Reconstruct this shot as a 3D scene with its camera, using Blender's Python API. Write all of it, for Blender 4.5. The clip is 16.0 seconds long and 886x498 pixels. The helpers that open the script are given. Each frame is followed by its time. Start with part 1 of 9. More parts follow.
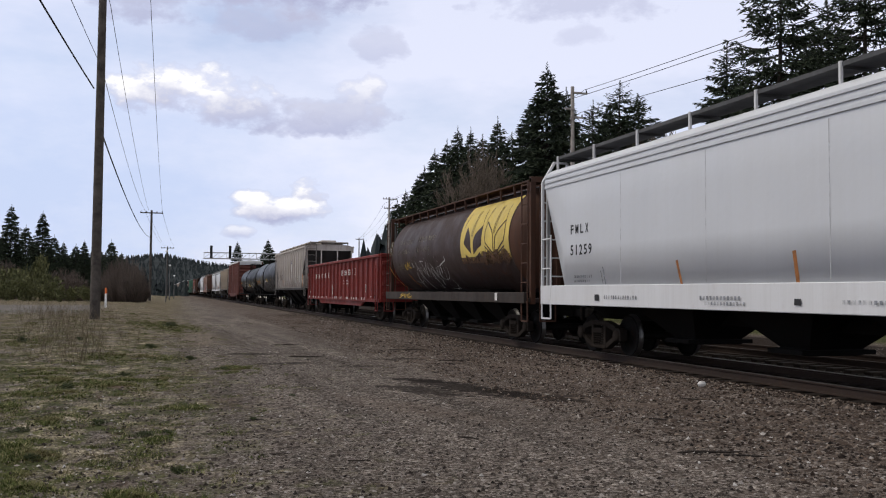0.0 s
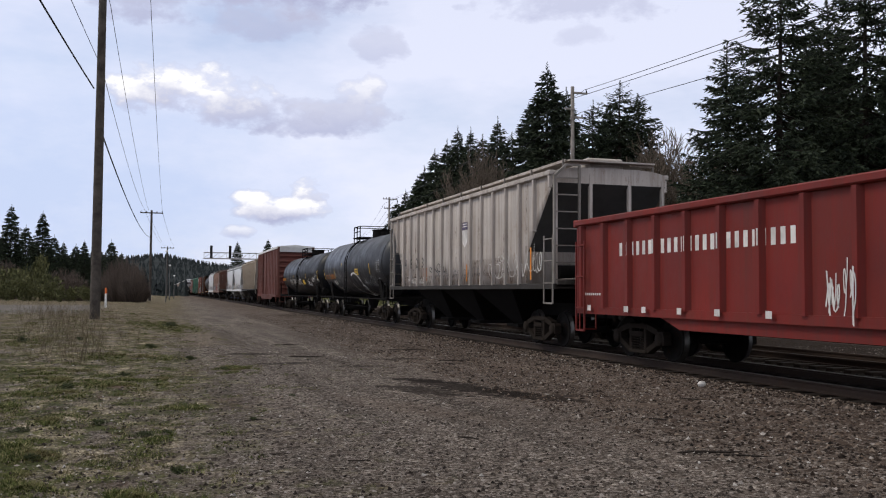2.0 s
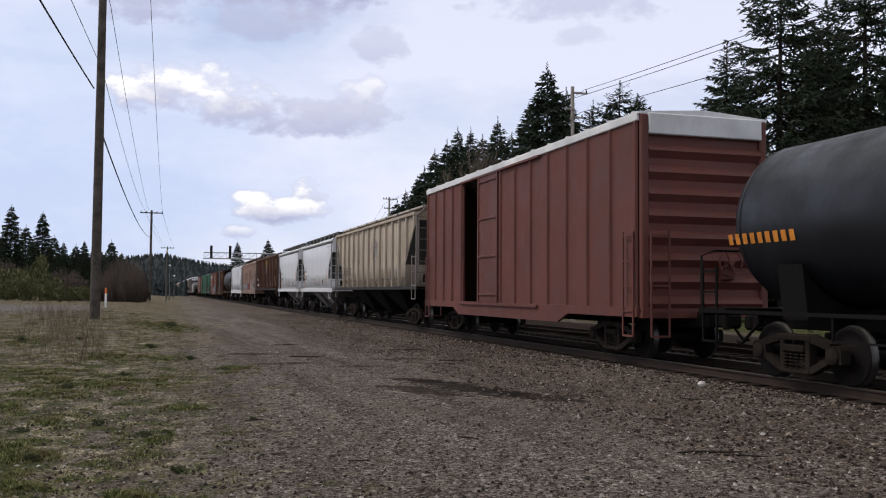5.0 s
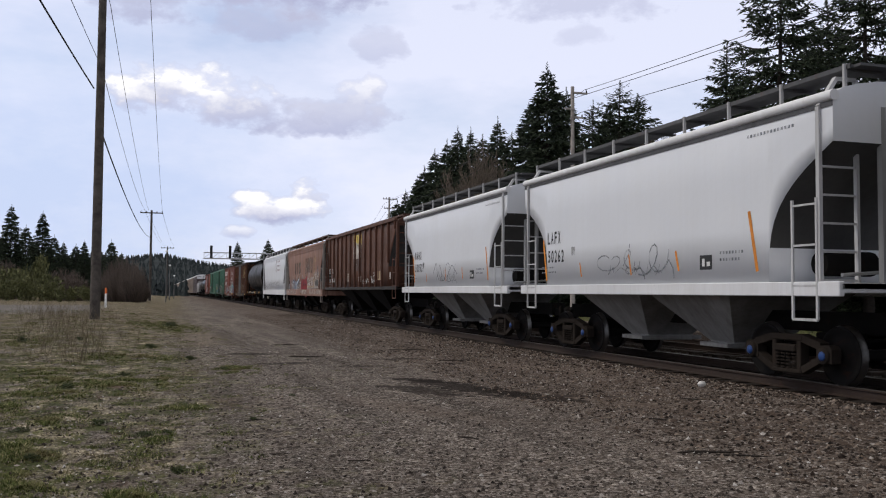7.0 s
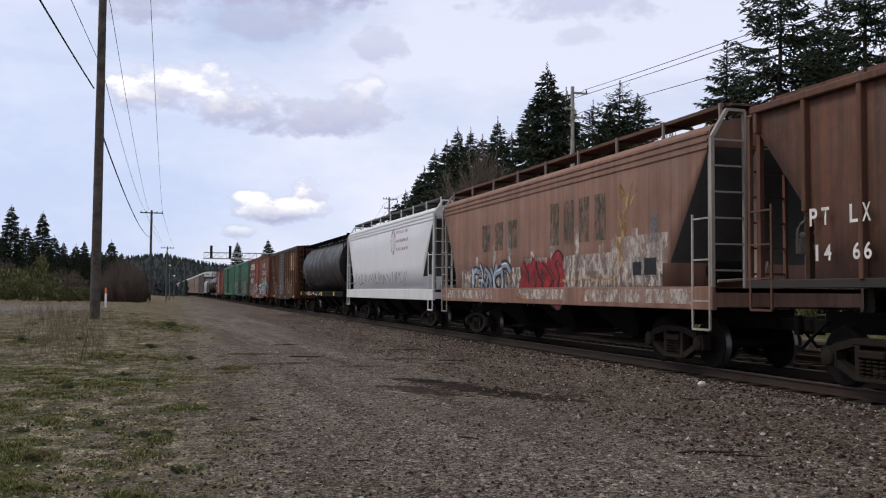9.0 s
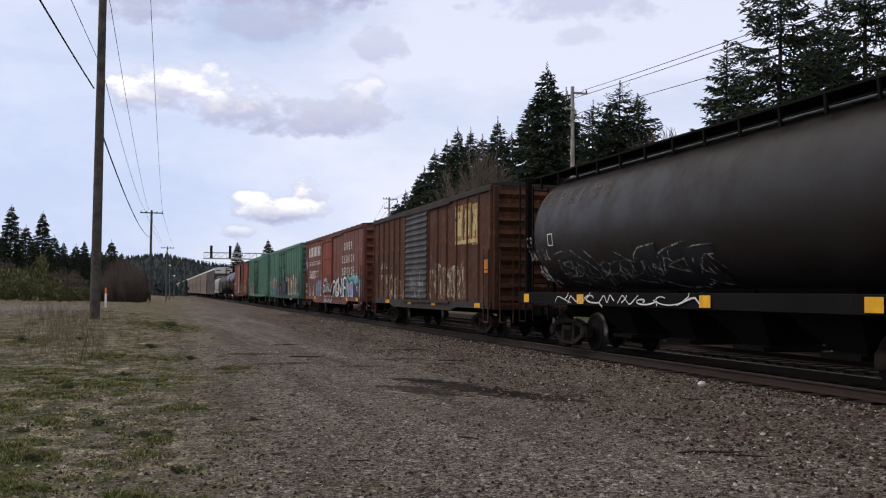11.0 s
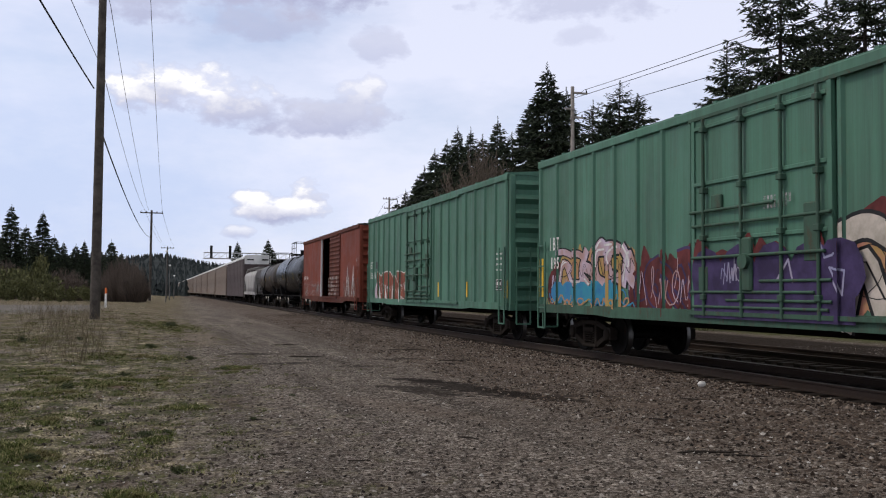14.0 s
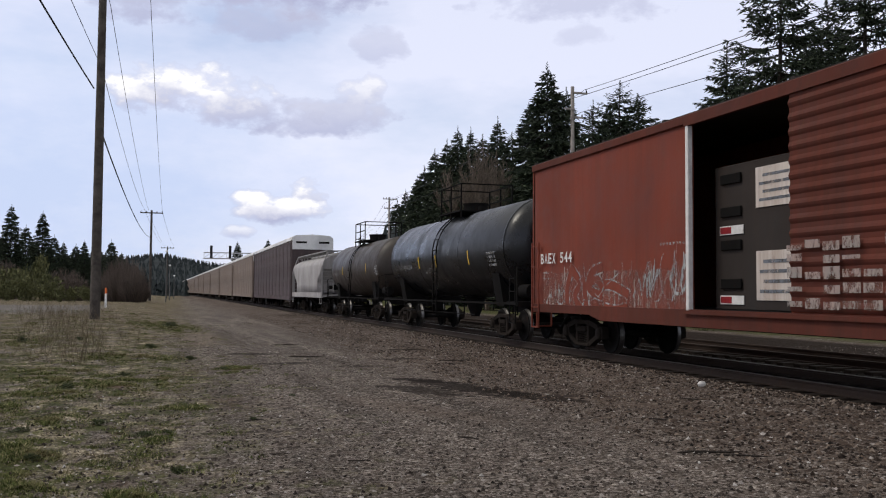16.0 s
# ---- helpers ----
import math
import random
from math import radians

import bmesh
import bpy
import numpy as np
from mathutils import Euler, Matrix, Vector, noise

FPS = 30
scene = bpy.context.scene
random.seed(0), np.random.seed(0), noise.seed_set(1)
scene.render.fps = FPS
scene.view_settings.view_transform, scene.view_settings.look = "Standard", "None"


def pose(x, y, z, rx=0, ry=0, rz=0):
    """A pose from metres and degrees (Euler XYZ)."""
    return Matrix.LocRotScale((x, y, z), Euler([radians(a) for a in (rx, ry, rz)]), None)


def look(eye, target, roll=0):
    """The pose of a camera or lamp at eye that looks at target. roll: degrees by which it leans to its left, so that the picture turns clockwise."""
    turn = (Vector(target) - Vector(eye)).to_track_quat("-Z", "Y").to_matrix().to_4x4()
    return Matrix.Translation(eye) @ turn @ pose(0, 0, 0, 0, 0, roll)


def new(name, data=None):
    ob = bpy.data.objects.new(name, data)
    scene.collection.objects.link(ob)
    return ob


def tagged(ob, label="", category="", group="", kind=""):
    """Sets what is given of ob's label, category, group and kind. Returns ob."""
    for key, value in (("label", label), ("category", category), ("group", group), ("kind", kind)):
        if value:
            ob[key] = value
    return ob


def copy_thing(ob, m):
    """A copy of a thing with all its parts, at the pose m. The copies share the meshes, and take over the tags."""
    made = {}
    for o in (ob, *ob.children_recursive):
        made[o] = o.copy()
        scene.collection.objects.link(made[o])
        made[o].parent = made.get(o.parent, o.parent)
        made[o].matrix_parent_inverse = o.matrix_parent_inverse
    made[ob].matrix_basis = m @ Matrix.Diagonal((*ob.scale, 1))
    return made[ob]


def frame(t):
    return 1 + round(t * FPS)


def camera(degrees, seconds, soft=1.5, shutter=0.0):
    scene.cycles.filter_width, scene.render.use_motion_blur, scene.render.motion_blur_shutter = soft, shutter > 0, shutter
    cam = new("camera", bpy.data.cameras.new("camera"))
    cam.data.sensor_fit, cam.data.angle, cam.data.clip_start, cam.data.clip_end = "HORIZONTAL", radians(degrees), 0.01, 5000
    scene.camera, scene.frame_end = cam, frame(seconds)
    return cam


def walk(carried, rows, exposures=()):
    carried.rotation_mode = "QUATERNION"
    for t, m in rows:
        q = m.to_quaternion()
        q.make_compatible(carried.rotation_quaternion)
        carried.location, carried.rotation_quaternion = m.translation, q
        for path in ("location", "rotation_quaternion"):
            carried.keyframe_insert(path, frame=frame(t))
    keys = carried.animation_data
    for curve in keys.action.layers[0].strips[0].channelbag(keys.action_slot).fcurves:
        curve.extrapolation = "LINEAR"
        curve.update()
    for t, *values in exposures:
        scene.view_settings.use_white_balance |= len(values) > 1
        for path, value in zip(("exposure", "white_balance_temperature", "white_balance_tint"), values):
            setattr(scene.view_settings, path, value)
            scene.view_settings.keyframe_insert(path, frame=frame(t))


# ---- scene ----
# camera: held still beside the line, looking up the track
EYE = Vector((0.0, 0.0, 1.62))
YAW, TILT = radians(17.35), radians(2.75)
AHEAD = Vector((math.sin(YAW) * math.cos(TILT), math.cos(YAW) * math.cos(TILT), math.sin(TILT)))
cam = camera(52.2, 16.0, 1.1)
walk(cam, [(0.0, look(EYE, EYE + AHEAD, 0.4)), (16.0, look(EYE, EYE + AHEAD, 0.4))], [(0.0, 0.0), (16.0, 0.0)])

RAIL_TOP = 0.22
TRACK_X, TRACK2_X = 10.9, 15.2
SPEED = 20.0


# ---- light ----
def node(tree, kind, **values):
    n = tree.nodes.new(kind)
    for key, value in values.items():
        n.inputs[key.replace("_", " ")].default_value = value
    return n


def ramp(tree, source, stops):
    n = tree.nodes.new("ShaderNodeValToRGB")
    while len(n.color_ramp.elements) < len(stops):
        n.color_ramp.elements.new(0.5)
    for e, (at, c) in zip(n.color_ramp.elements, stops):
        e.position = at
        e.color = (c, c, c, 1) if isinstance(c, (int, float)) else (*c, 1)
    tree.links.new(source, n.inputs[0])
    return n.outputs[0]


def arith(tree, op, a, b=None, clamp=False):
    n = tree.nodes.new("ShaderNodeMath")
    n.operation, n.use_clamp = op, clamp
    for i, q in enumerate((a, b)):
        if q is None:
            continue
        if isinstance(q, (int, float)):
            n.inputs[i].default_value = q
        else:
            tree.links.new(q, n.inputs[i])
    return n.outputs[0]


def blend(tree, fac, a, b, mode="MIX"):
    n = tree.nodes.new("ShaderNodeMix")
    n.data_type, n.blend_type = "RGBA", mode
    for i, q in ((0, fac), (6, a), (7, b)):
        if isinstance(q, (int, float)):
            n.inputs[i].default_value = q
        elif isinstance(q, tuple):
            n.inputs[i].default_value = (*q, 1)
        else:
            tree.links.new(q, n.inputs[i])
    return n.outputs[2]


SUN_ELEV, SUN_AZ = radians(50), radians(-70)   # azimuth from the line's direction, clockwise
CUMULUS = [  # middle across and up (tangents from the view's axis), half width, half height, weight, brightness of the top
    (-0.297, 0.177, 0.080, 0.034, 1.0, 1.1), (-0.245, 0.167, 0.065, 0.026, 0.95, 1.0), (-0.330, 0.172, 0.035, 0.020, 0.7, 0.7), (-0.205, 0.150, 0.085, 0.020, 0.9, 0.22), (-0.130, 0.148, 0.085, 0.024, 0.8, 0.30), (-0.100, 0.168, 0.036, 0.020, 0.75, 0.9), (-0.080, 0.175, 0.018, 0.018, 0.8, 0.95),
    (-0.180, 0.044, 0.056, 0.018, 1.0, 1.0), (-0.150, 0.062, 0.026, 0.020, 1.0, 1.0), (-0.205, 0.048, 0.030, 0.016, 0.95, 1.0), (-0.228, 0.018, 0.022, 0.008, 0.7, 1.0),
    (-0.165, 0.290, 0.130, 0.036, 1.0, 0.0), (-0.330, 0.276, 0.085, 0.034, 0.85, 0.15), (-0.195, 0.252, 0.065, 0.024, 0.6, 0.15), (-0.072, 0.228, 0.030, 0.024, 0.5, 0.35),
    (0.148, 0.272, 0.110, 0.024, 0.55, 0.1), (0.152, 0.238, 0.034, 0.014, 0.35, 0.2)
]


def build_world():
    world = bpy.data.worlds.new("sky")
    scene.world = world
    world.use_nodes = True
    t = world.node_tree
    t.nodes.clear()
    out, back = t.nodes.new("ShaderNodeOutputWorld"), t.nodes.new("ShaderNodeBackground")
    sky = t.nodes.new("ShaderNodeTexSky")
    sky.sky_type, sky.sun_disc, sky.sun_elevation, sky.sun_rotation = "NISHITA", False, SUN_ELEV, SUN_AZ
    sky.air_density, sky.dust_density, sky.ozone_density = 1.0, 1.2, 1.5
    tc = t.nodes.new("ShaderNodeTexCoord")
    way = tc.outputs["Generated"]

    def dot(v):
        n = t.nodes.new("ShaderNodeVectorMath")
        n.operation = "DOT_PRODUCT"
        t.links.new(way, n.inputs[0])
        n.inputs[1].default_value = v
        return n.outputs["Value"]

    right = Vector((math.cos(YAW), -math.sin(YAW), 0))
    up = right.cross(AHEAD)
    f = arith(t, "MAXIMUM", dot(AHEAD), 0.05)
    u, v = arith(t, "DIVIDE", dot(right), f), arith(t, "DIVIDE", dot(up), f)
    # broken-up edges
    def cloud_noise(scale, detail, stretch=2.0, rough=0.55, seed=0.0):
        m = t.nodes.new("ShaderNodeMapping")
        m.inputs["Scale"].default_value = (1, 1, stretch)
        m.inputs["Location"].default_value = (seed, seed * 0.7, 0)
        t.links.new(way, m.inputs[0])
        n = node(t, "ShaderNodeTexNoise", Scale=scale, Detail=detail, Roughness=rough)
        t.links.new(m.outputs[0], n.inputs["Vector"])
        return n.outputs["Fac"]
    fine = cloud_noise(30, 6, 1.7, 0.58)
    rough_edge = arith(t, "ADD", arith(t, "MULTIPLY", arith(t, "SUBTRACT", fine, 0.5), 3.4), arith(t, "MULTIPLY", arith(t, "SUBTRACT", cloud_noise(12, 3, 1.8, 0.5, 0.6), 0.5), 2.6))
    mask, lit = None, None
    for (cx, cy, a, b, w, br) in CUMULUS:
        dx = arith(t, "DIVIDE", arith(t, "SUBTRACT", u, cx), a)
        dy = arith(t, "DIVIDE", arith(t, "SUBTRACT", v, cy), b)
        r2 = arith(t, "ADD", arith(t, "MULTIPLY", dx, dx), arith(t, "MULTIPLY", dy, dy))
        m = arith(t, "ADD", arith(t, "SUBTRACT", 1.0, r2), rough_edge)
        m = ramp(t, m, ((0.0, 0.0), (0.35, 0.5), (0.8, 1.0)))
        m = arith(t, "MULTIPLY", m, w)
        # bright tops, grey undersides
        s = arith(t, "MULTIPLY", m, arith(t, "ADD", arith(t, "MULTIPLY", arith(t, "ADD", dy, arith(t, "MULTIPLY", arith(t, "SUBTRACT", fine, 0.5), 1.7)), 0.95), 0.66, clamp=True))
        s = arith(t, "MULTIPLY", s, br)
        mask = m if mask is None else arith(t, "MAXIMUM", mask, m)
        lit = s if lit is None else arith(t, "MAXIMUM", lit, s)
    # thin veil over the whole sky
    veil = ramp(t, cloud_noise(2.2, 6, 2.6, 0.6, 3.1), ((0.30, 0.42), (0.55, 1.0)))
    z = dot((0, 0, 1))
    low = ramp(t, z, ((0.0, 1.0), (0.35, 0.35)))
    high = ramp(t, z, ((0.34, 0.0), (0.62, 1.0)))
    veil_amount = arith(t, "ADD", arith(t, "MULTIPLY", veil, 0.80), arith(t, "MULTIPLY", low, 0.12), clamp=True)
    veil_amount = arith(t, "MAXIMUM", veil_amount, arith(t, "MULTIPLY", high, 0.8))
    clear = blend(t, 1.0, sky.outputs[0], (SKY_GAIN * 0.90, SKY_GAIN * 0.95, SKY_GAIN * 1.04), "MULTIPLY")
    deck = blend(t, high, (8.75, 8.95, 10.6), (9.0, 8.7, 8.1))
    base = blend(t, veil_amount, clear, deck)
    # a bluer gap in the veil low over the field
    gu, gv = arith(t, "DIVIDE", arith(t, "ADD", u, 0.42), 0.34), arith(t, "DIVIDE", arith(t, "SUBTRACT", v, 0.06), 0.135)
    gap = arith(t, "ADD", arith(t, "MULTIPLY", gu, gu), arith(t, "MULTIPLY", gv, gv))
    gap = ramp(t, arith(t, "ADD", gap, arith(t, "MULTIPLY", arith(t, "SUBTRACT", cloud_noise(9, 6, 2.2, 0.6, 1.4), 0.5), 1.6)), ((0.1, 0.9), (1.0, 0.0)))
    base = blend(t, gap, base, (5.9, 6.9, 9.4))
    dark_part = blend(t, lit, (4.7, 4.95, 6.9), (11.0, 10.9, 11.1))
    col = blend(t, mask, base, dark_part)
    t.links.new(col, back.inputs["Color"])
    back.inputs["Strength"].default_value = 0.10
    t.links.new(back.outputs[0], out.inputs["Surface"])


SKY_GAIN = 1.35
build_world()
sun_data = bpy.data.lights.new("sun", "SUN")
sun_data.energy, sun_data.angle, sun_data.color = 1.4, radians(14), (1.0, 0.93, 0.82)
sun = new("sun", sun_data)
sun.matrix_world = look((0, 0, 60), Vector((0, 0, 60)) - Vector((math.sin(SUN_AZ) * math.cos(SUN_ELEV), math.cos(SUN_AZ) * math.cos(SUN_ELEV), math.sin(SUN_ELEV))))


# ---- mesh tools ----
class Shape:
    """Collects faces; build() turns them into one mesh."""

    def __init__(self):
        self.v, self.f, self.s = [], [], []

    def add(self, verts, faces, smooth=False):
        k = len(self.v)
        self.v += [tuple(p) for p in verts]
        self.f += [tuple(i + k for i in q) for q in faces]
        self.s += [smooth] * len(faces)
        return self

    def box(self, x0, x1, y0, y1, z0, z1, b=0.0):
        if b <= 0:
            v = [(x, y, z) for x in (x0, x1) for y in (y0, y1) for z in (z0, z1)]
            return self.add(v, [(0, 1, 3, 2), (4, 6, 7, 5), (0, 4, 5, 1), (2, 3, 7, 6), (0, 2, 6, 4), (1, 5, 7, 3)])
        # all edges chamfered
        v, idx = [], {}
        for i, (x, sx) in enumerate(((x0, 1), (x1, -1))):
            for j, (y, sy) in enumerate(((y0, 1), (y1, -1))):
                for k, (z, sz) in enumerate(((z0, 1), (z1, -1))):
                    idx[i, j, k] = len(v)
                    v += [(x, y + sy * b, z + sz * b), (x + sx * b, y, z + sz * b), (x + sx * b, y + sy * b, z)]
        f = []
        for a in (0, 1):
            q = [(a, 0, 0), (a, 1, 0), (a, 1, 1), (a, 0, 1)]
            f.append([idx[c] + 0 for c in (q if a else q[::-1])])
            q = [(0, a, 0), (0, a, 1), (1, a, 1), (1, a, 0)]
            f.append([idx[c] + 1 for c in (q if a else q[::-1])])
            q = [(0, 0, a), (1, 0, a), (1, 1, a), (0, 1, a)]
            f.append([idx[c] + 2 for c in (q if a else q[::-1])])
        for a in (0, 1):
            for c in (0, 1):
                e = [idx[a, c, 0] + 0, idx[a, c, 1] + 0, idx[a, c, 1] + 1, idx[a, c, 0] + 1]
                f.append(e)
                e = [idx[a, 0, c] + 0, idx[a, 1, c] + 0, idx[a, 1, c] + 2, idx[a, 0, c] + 2]
                f.append(e)
                e = [idx[0, a, c] + 1, idx[1, a, c] + 1, idx[1, a, c] + 2, idx[0, a, c] + 2]
                f.append(e)
                for d in (0, 1):
                    f.append([idx[a, c, d], idx[a, c, d] + 1, idx[a, c, d] + 2])
        return self.add(v, f)

    def beam(self, p, q, w, h=None):
        """A bar of section w x h from p to q."""
        p, q = Vector(p), Vector(q)
        d = (q - p).normalized()
        up = Vector((0, 0, 1)) if abs(d.z) < 0.95 else Vector((1, 0, 0))
        a = d.cross(up).normalized() * w / 2
        b = a.cross(d).normalized() * (h or w) / 2
        v = [c + s * a + r * b for c in (p, q) for s, r in ((-1, -1), (1, -1), (1, 1), (-1, 1))]
        return self.add(v, [(0, 1, 2, 3), (7, 6, 5, 4), (0, 4, 5, 1), (1, 5, 6, 2), (2, 6, 7, 3), (3, 7, 4, 0)])

    def tube(self, pts, r, n=8, smooth=True):
        """A round bar along pts; r: one radius, or one for each point."""
        pts = [Vector(p) for p in pts]
        rs = r if isinstance(r, (list, tuple)) else [r] * len(pts)
        v, f = [], []
        for i, p in enumerate(pts):
            d = (pts[min(i + 1, len(pts) - 1)] - pts[max(i - 1, 0)]).normalized()
            up = Vector((0, 0, 1)) if abs(d.z) < 0.9 else Vector((1, 0, 0))
            a = d.cross(up).normalized()
            b = d.cross(a)
            for k in range(n):
                w = 2 * math.pi * k / n
                v.append(p + rs[i] * (math.cos(w) * a + math.sin(w) * b))
        for i in range(len(pts) - 1):
            for k in range(n):
                f.append((i * n + k, i * n + (k + 1) % n, (i + 1) * n + (k + 1) % n, (i + 1) * n + k))
        self.add(v, f, smooth)
        self.add(v[:n], [tuple(range(n))[::-1]])
        return self.add(v[-n:], [tuple(range(n))])

    def loft(self, rings, smooth=True, caps=True):
        """Joins closed rings of equal length."""
        n = len(rings[0])
        v = [p for ring in rings for p in ring]
        f = [(i * n + k, i * n + (k + 1) % n, (i + 1) * n + (k + 1) % n, (i + 1) * n + k) for i in range(len(rings) - 1) for k in range(n)]
        self.add(v, f, smooth)
        if caps:
            self.add(rings[0], [tuple(range(n))[::-1]])
            self.add(rings[-1], [tuple(range(n))])
        return self

    def slab(self, poly, axis, a, b):
        """A flat polygon (two coordinates) thickened along an axis from a to b."""
        def at(p, d):
            return {"x": (d, p[0], p[1]), "y": (p[0], d, p[1]), "z": (p[0], p[1], d)}[axis]
        return self.loft([[at(p, a) for p in poly], [at(p, b) for p in poly]], smooth=False)

    def build(self, name):
        me = bpy.data.meshes.new(name)
        me.from_pydata(self.v, [], self.f)
        me.polygons.foreach_set("use_smooth", self.s)
        bm = bmesh.new()
        bm.from_mesh(me)
        bmesh.ops.recalc_face_normals(bm, faces=bm.faces)
        bm.to_mesh(me)
        bm.free()
        me.update()
        return me


def part(name, shape, material, parent, label="", at=None):
    """One mesh object under a thing or under a part. shape: a Shape, or a mesh that is shared."""
    me = shape if isinstance(shape, bpy.types.Mesh) else shape.build(name)
    if material and not me.materials:
        me.materials.append(material)
    ob = new(name, me)
    ob.parent = parent
    if at is not None:
        ob.matrix_basis = at
    if label:
        ob["label"] = label
    return ob


def thing(name, label, category, at=None, group="", kind=""):
    ob = tagged(new(name), label, category, group, kind)
    ob.empty_display_size = 0.2
    if at is not None:
        ob.matrix_basis = at
    return ob


def solid(name, shape, material, label, category, at=None, group="", kind=""):
    """A thing of one mesh."""
    ob = part(name, shape, material, None, "", at)
    return tagged(ob, label, category, group, kind)


# ---- materials ----
def material(name, rough=0.7, metal=0.0, spec=0.18):
    m = bpy.data.materials.new(name)
    m.use_nodes = True
    t = m.node_tree
    b = t.nodes["Principled BSDF"]
    b.inputs["Roughness"].default_value, b.inputs["Metallic"].default_value = rough, metal
    b.inputs["Specular IOR Level"].default_value = spec
    return m, t, b


def texture(t, scale, detail=5.0, rough=0.55, stretch=(1, 1, 1), where="Object"):
    tc, mp = t.nodes.new("ShaderNodeTexCoord"), t.nodes.new("ShaderNodeMapping")
    mp.inputs["Scale"].default_value = stretch
    t.links.new(tc.outputs[where], mp.inputs[0])
    n = node(t, "ShaderNodeTexNoise", Scale=scale, Detail=detail, Roughness=rough)
    t.links.new(mp.outputs[0], n.inputs["Vector"])
    return n.outputs["Fac"]


def bump(t, b, height, strength, distance=0.01):
    n = node(t, "ShaderNodeBump", Strength=strength, Distance=distance)
    t.links.new(height, n.inputs["Height"])
    t.links.new(n.outputs[0], b.inputs["Normal"])


def paint(name, colour, dirt=0.4, rust=0.2, rough=0.5, streak=0.5, grime=None, rust_colour=None, spec=0.42, blotch=1.0):
    """Weathered paint on steel: faded patches, dirt that runs down, dust, scratches and rust spots."""
    dim = sum(colour) / 3
    grime = grime or tuple(min(q, 0.3 * dim + 0.008) for q in (0.06, 0.05, 0.042))
    rust_colour = rust_colour or tuple(q * min(1.0, 0.25 + 8 * dim) for q in (0.13, 0.05, 0.025))
    m, t, b = material(name, rough, 0.0, spec)
    fade = ramp(t, texture(t, 0.55, 7, 0.62), ((0.32, 1 - 0.36 * blotch), (0.68, 1 + 0.18 * blotch)))
    c = blend(t, 1.0, colour, fade, "MULTIPLY")
    bleached = tuple(min(0.8, 0.55 * q + 0.16 * sum(colour)) for q in colour)
    c = blend(t, arith(t, "MULTIPLY", ramp(t, texture(t, 3.0, 8, 0.7, (1, 1, 0.22)), ((0.50, 0.0), (0.74, 0.6))), dirt), c, bleached)
    runs = ramp(t, texture(t, 2.1, 7, 0.68, (1, 1.7, 0.07)), ((0.42, 0.0), (0.68, 1.0)))
    c = blend(t, arith(t, "MULTIPLY", runs, streak * 0.85), c, grime)
    thin = ramp(t, texture(t, 11, 4, 0.6, (1, 1.6, 0.05)), ((0.52, 0.0), (0.70, 1.0)))
    c = blend(t, arith(t, "MULTIPLY", thin, streak * 0.4), c, grime)
    patches = ramp(t, texture(t, 1.1, 9, 0.66), ((0.40, 0.0), (0.72, 1.0)))
    c = blend(t, arith(t, "MULTIPLY", patches, dirt), c, grime)
    spots = ramp(t, texture(t, 6.0, 10, 0.75, (1, 1, 0.45)), ((0.58 - 0.10 * rust, 0.0), (0.68, 1.0)))
    c = blend(t, arith(t, "MULTIPLY", spots, min(1.0, rust * 2)), c, rust_colour)
    t.links.new(c, b.inputs["Base Color"])
    r = ramp(t, patches, ((0.0, rough), (1.0, min(1, rough + 0.3))))
    t.links.new(r, b.inputs["Roughness"])
    dents = arith(t, "ADD", texture(t, 9, 5), arith(t, "MULTIPLY", texture(t, 1.6, 3), 3.0))
    bump(t, b, dents, 0.16, 0.012)
    return m


def plain(name, colour, rough=0.7, metal=0.0, vary=0.25, scale=6.0, relief=0.1):
    m, t, b = material(name, rough, metal)
    n = texture(t, scale, 6, 0.6)
    lo, hi = tuple(c * (1 - vary) for c in colour), tuple(c * (1 + vary) for c in colour)
    t.links.new(ramp(t, n, ((0.3, lo), (0.7, hi))), b.inputs["Base Color"])
    bump(t, b, texture(t, scale * 5, 4), relief)
    return m


# grimy steel, coloured extra dark to deepen the shade under the cars
STEEL_DARK = paint("shade_toned_grimy_steel", (0.010, 0.0090, 0.0085), 0.4, 0.15, 0.85, spec=0.06)
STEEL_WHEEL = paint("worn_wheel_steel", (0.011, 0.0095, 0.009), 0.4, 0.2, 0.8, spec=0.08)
TREAD = plain("polished_steel", (0.13, 0.125, 0.12), 0.42, 1.0)


# ---- rolling stock: shared running gear ----
def lathe_x(shape, profile, n=24, smooth=True):
    """Turns (x, radius) points round the x axis."""
    rings = [[(x, r * math.cos(2 * math.pi * k / n), r * math.sin(2 * math.pi * k / n)) for k in range(n)] for x, r in profile]
    return shape.loft(rings, smooth)


WHEEL_R = 0.457


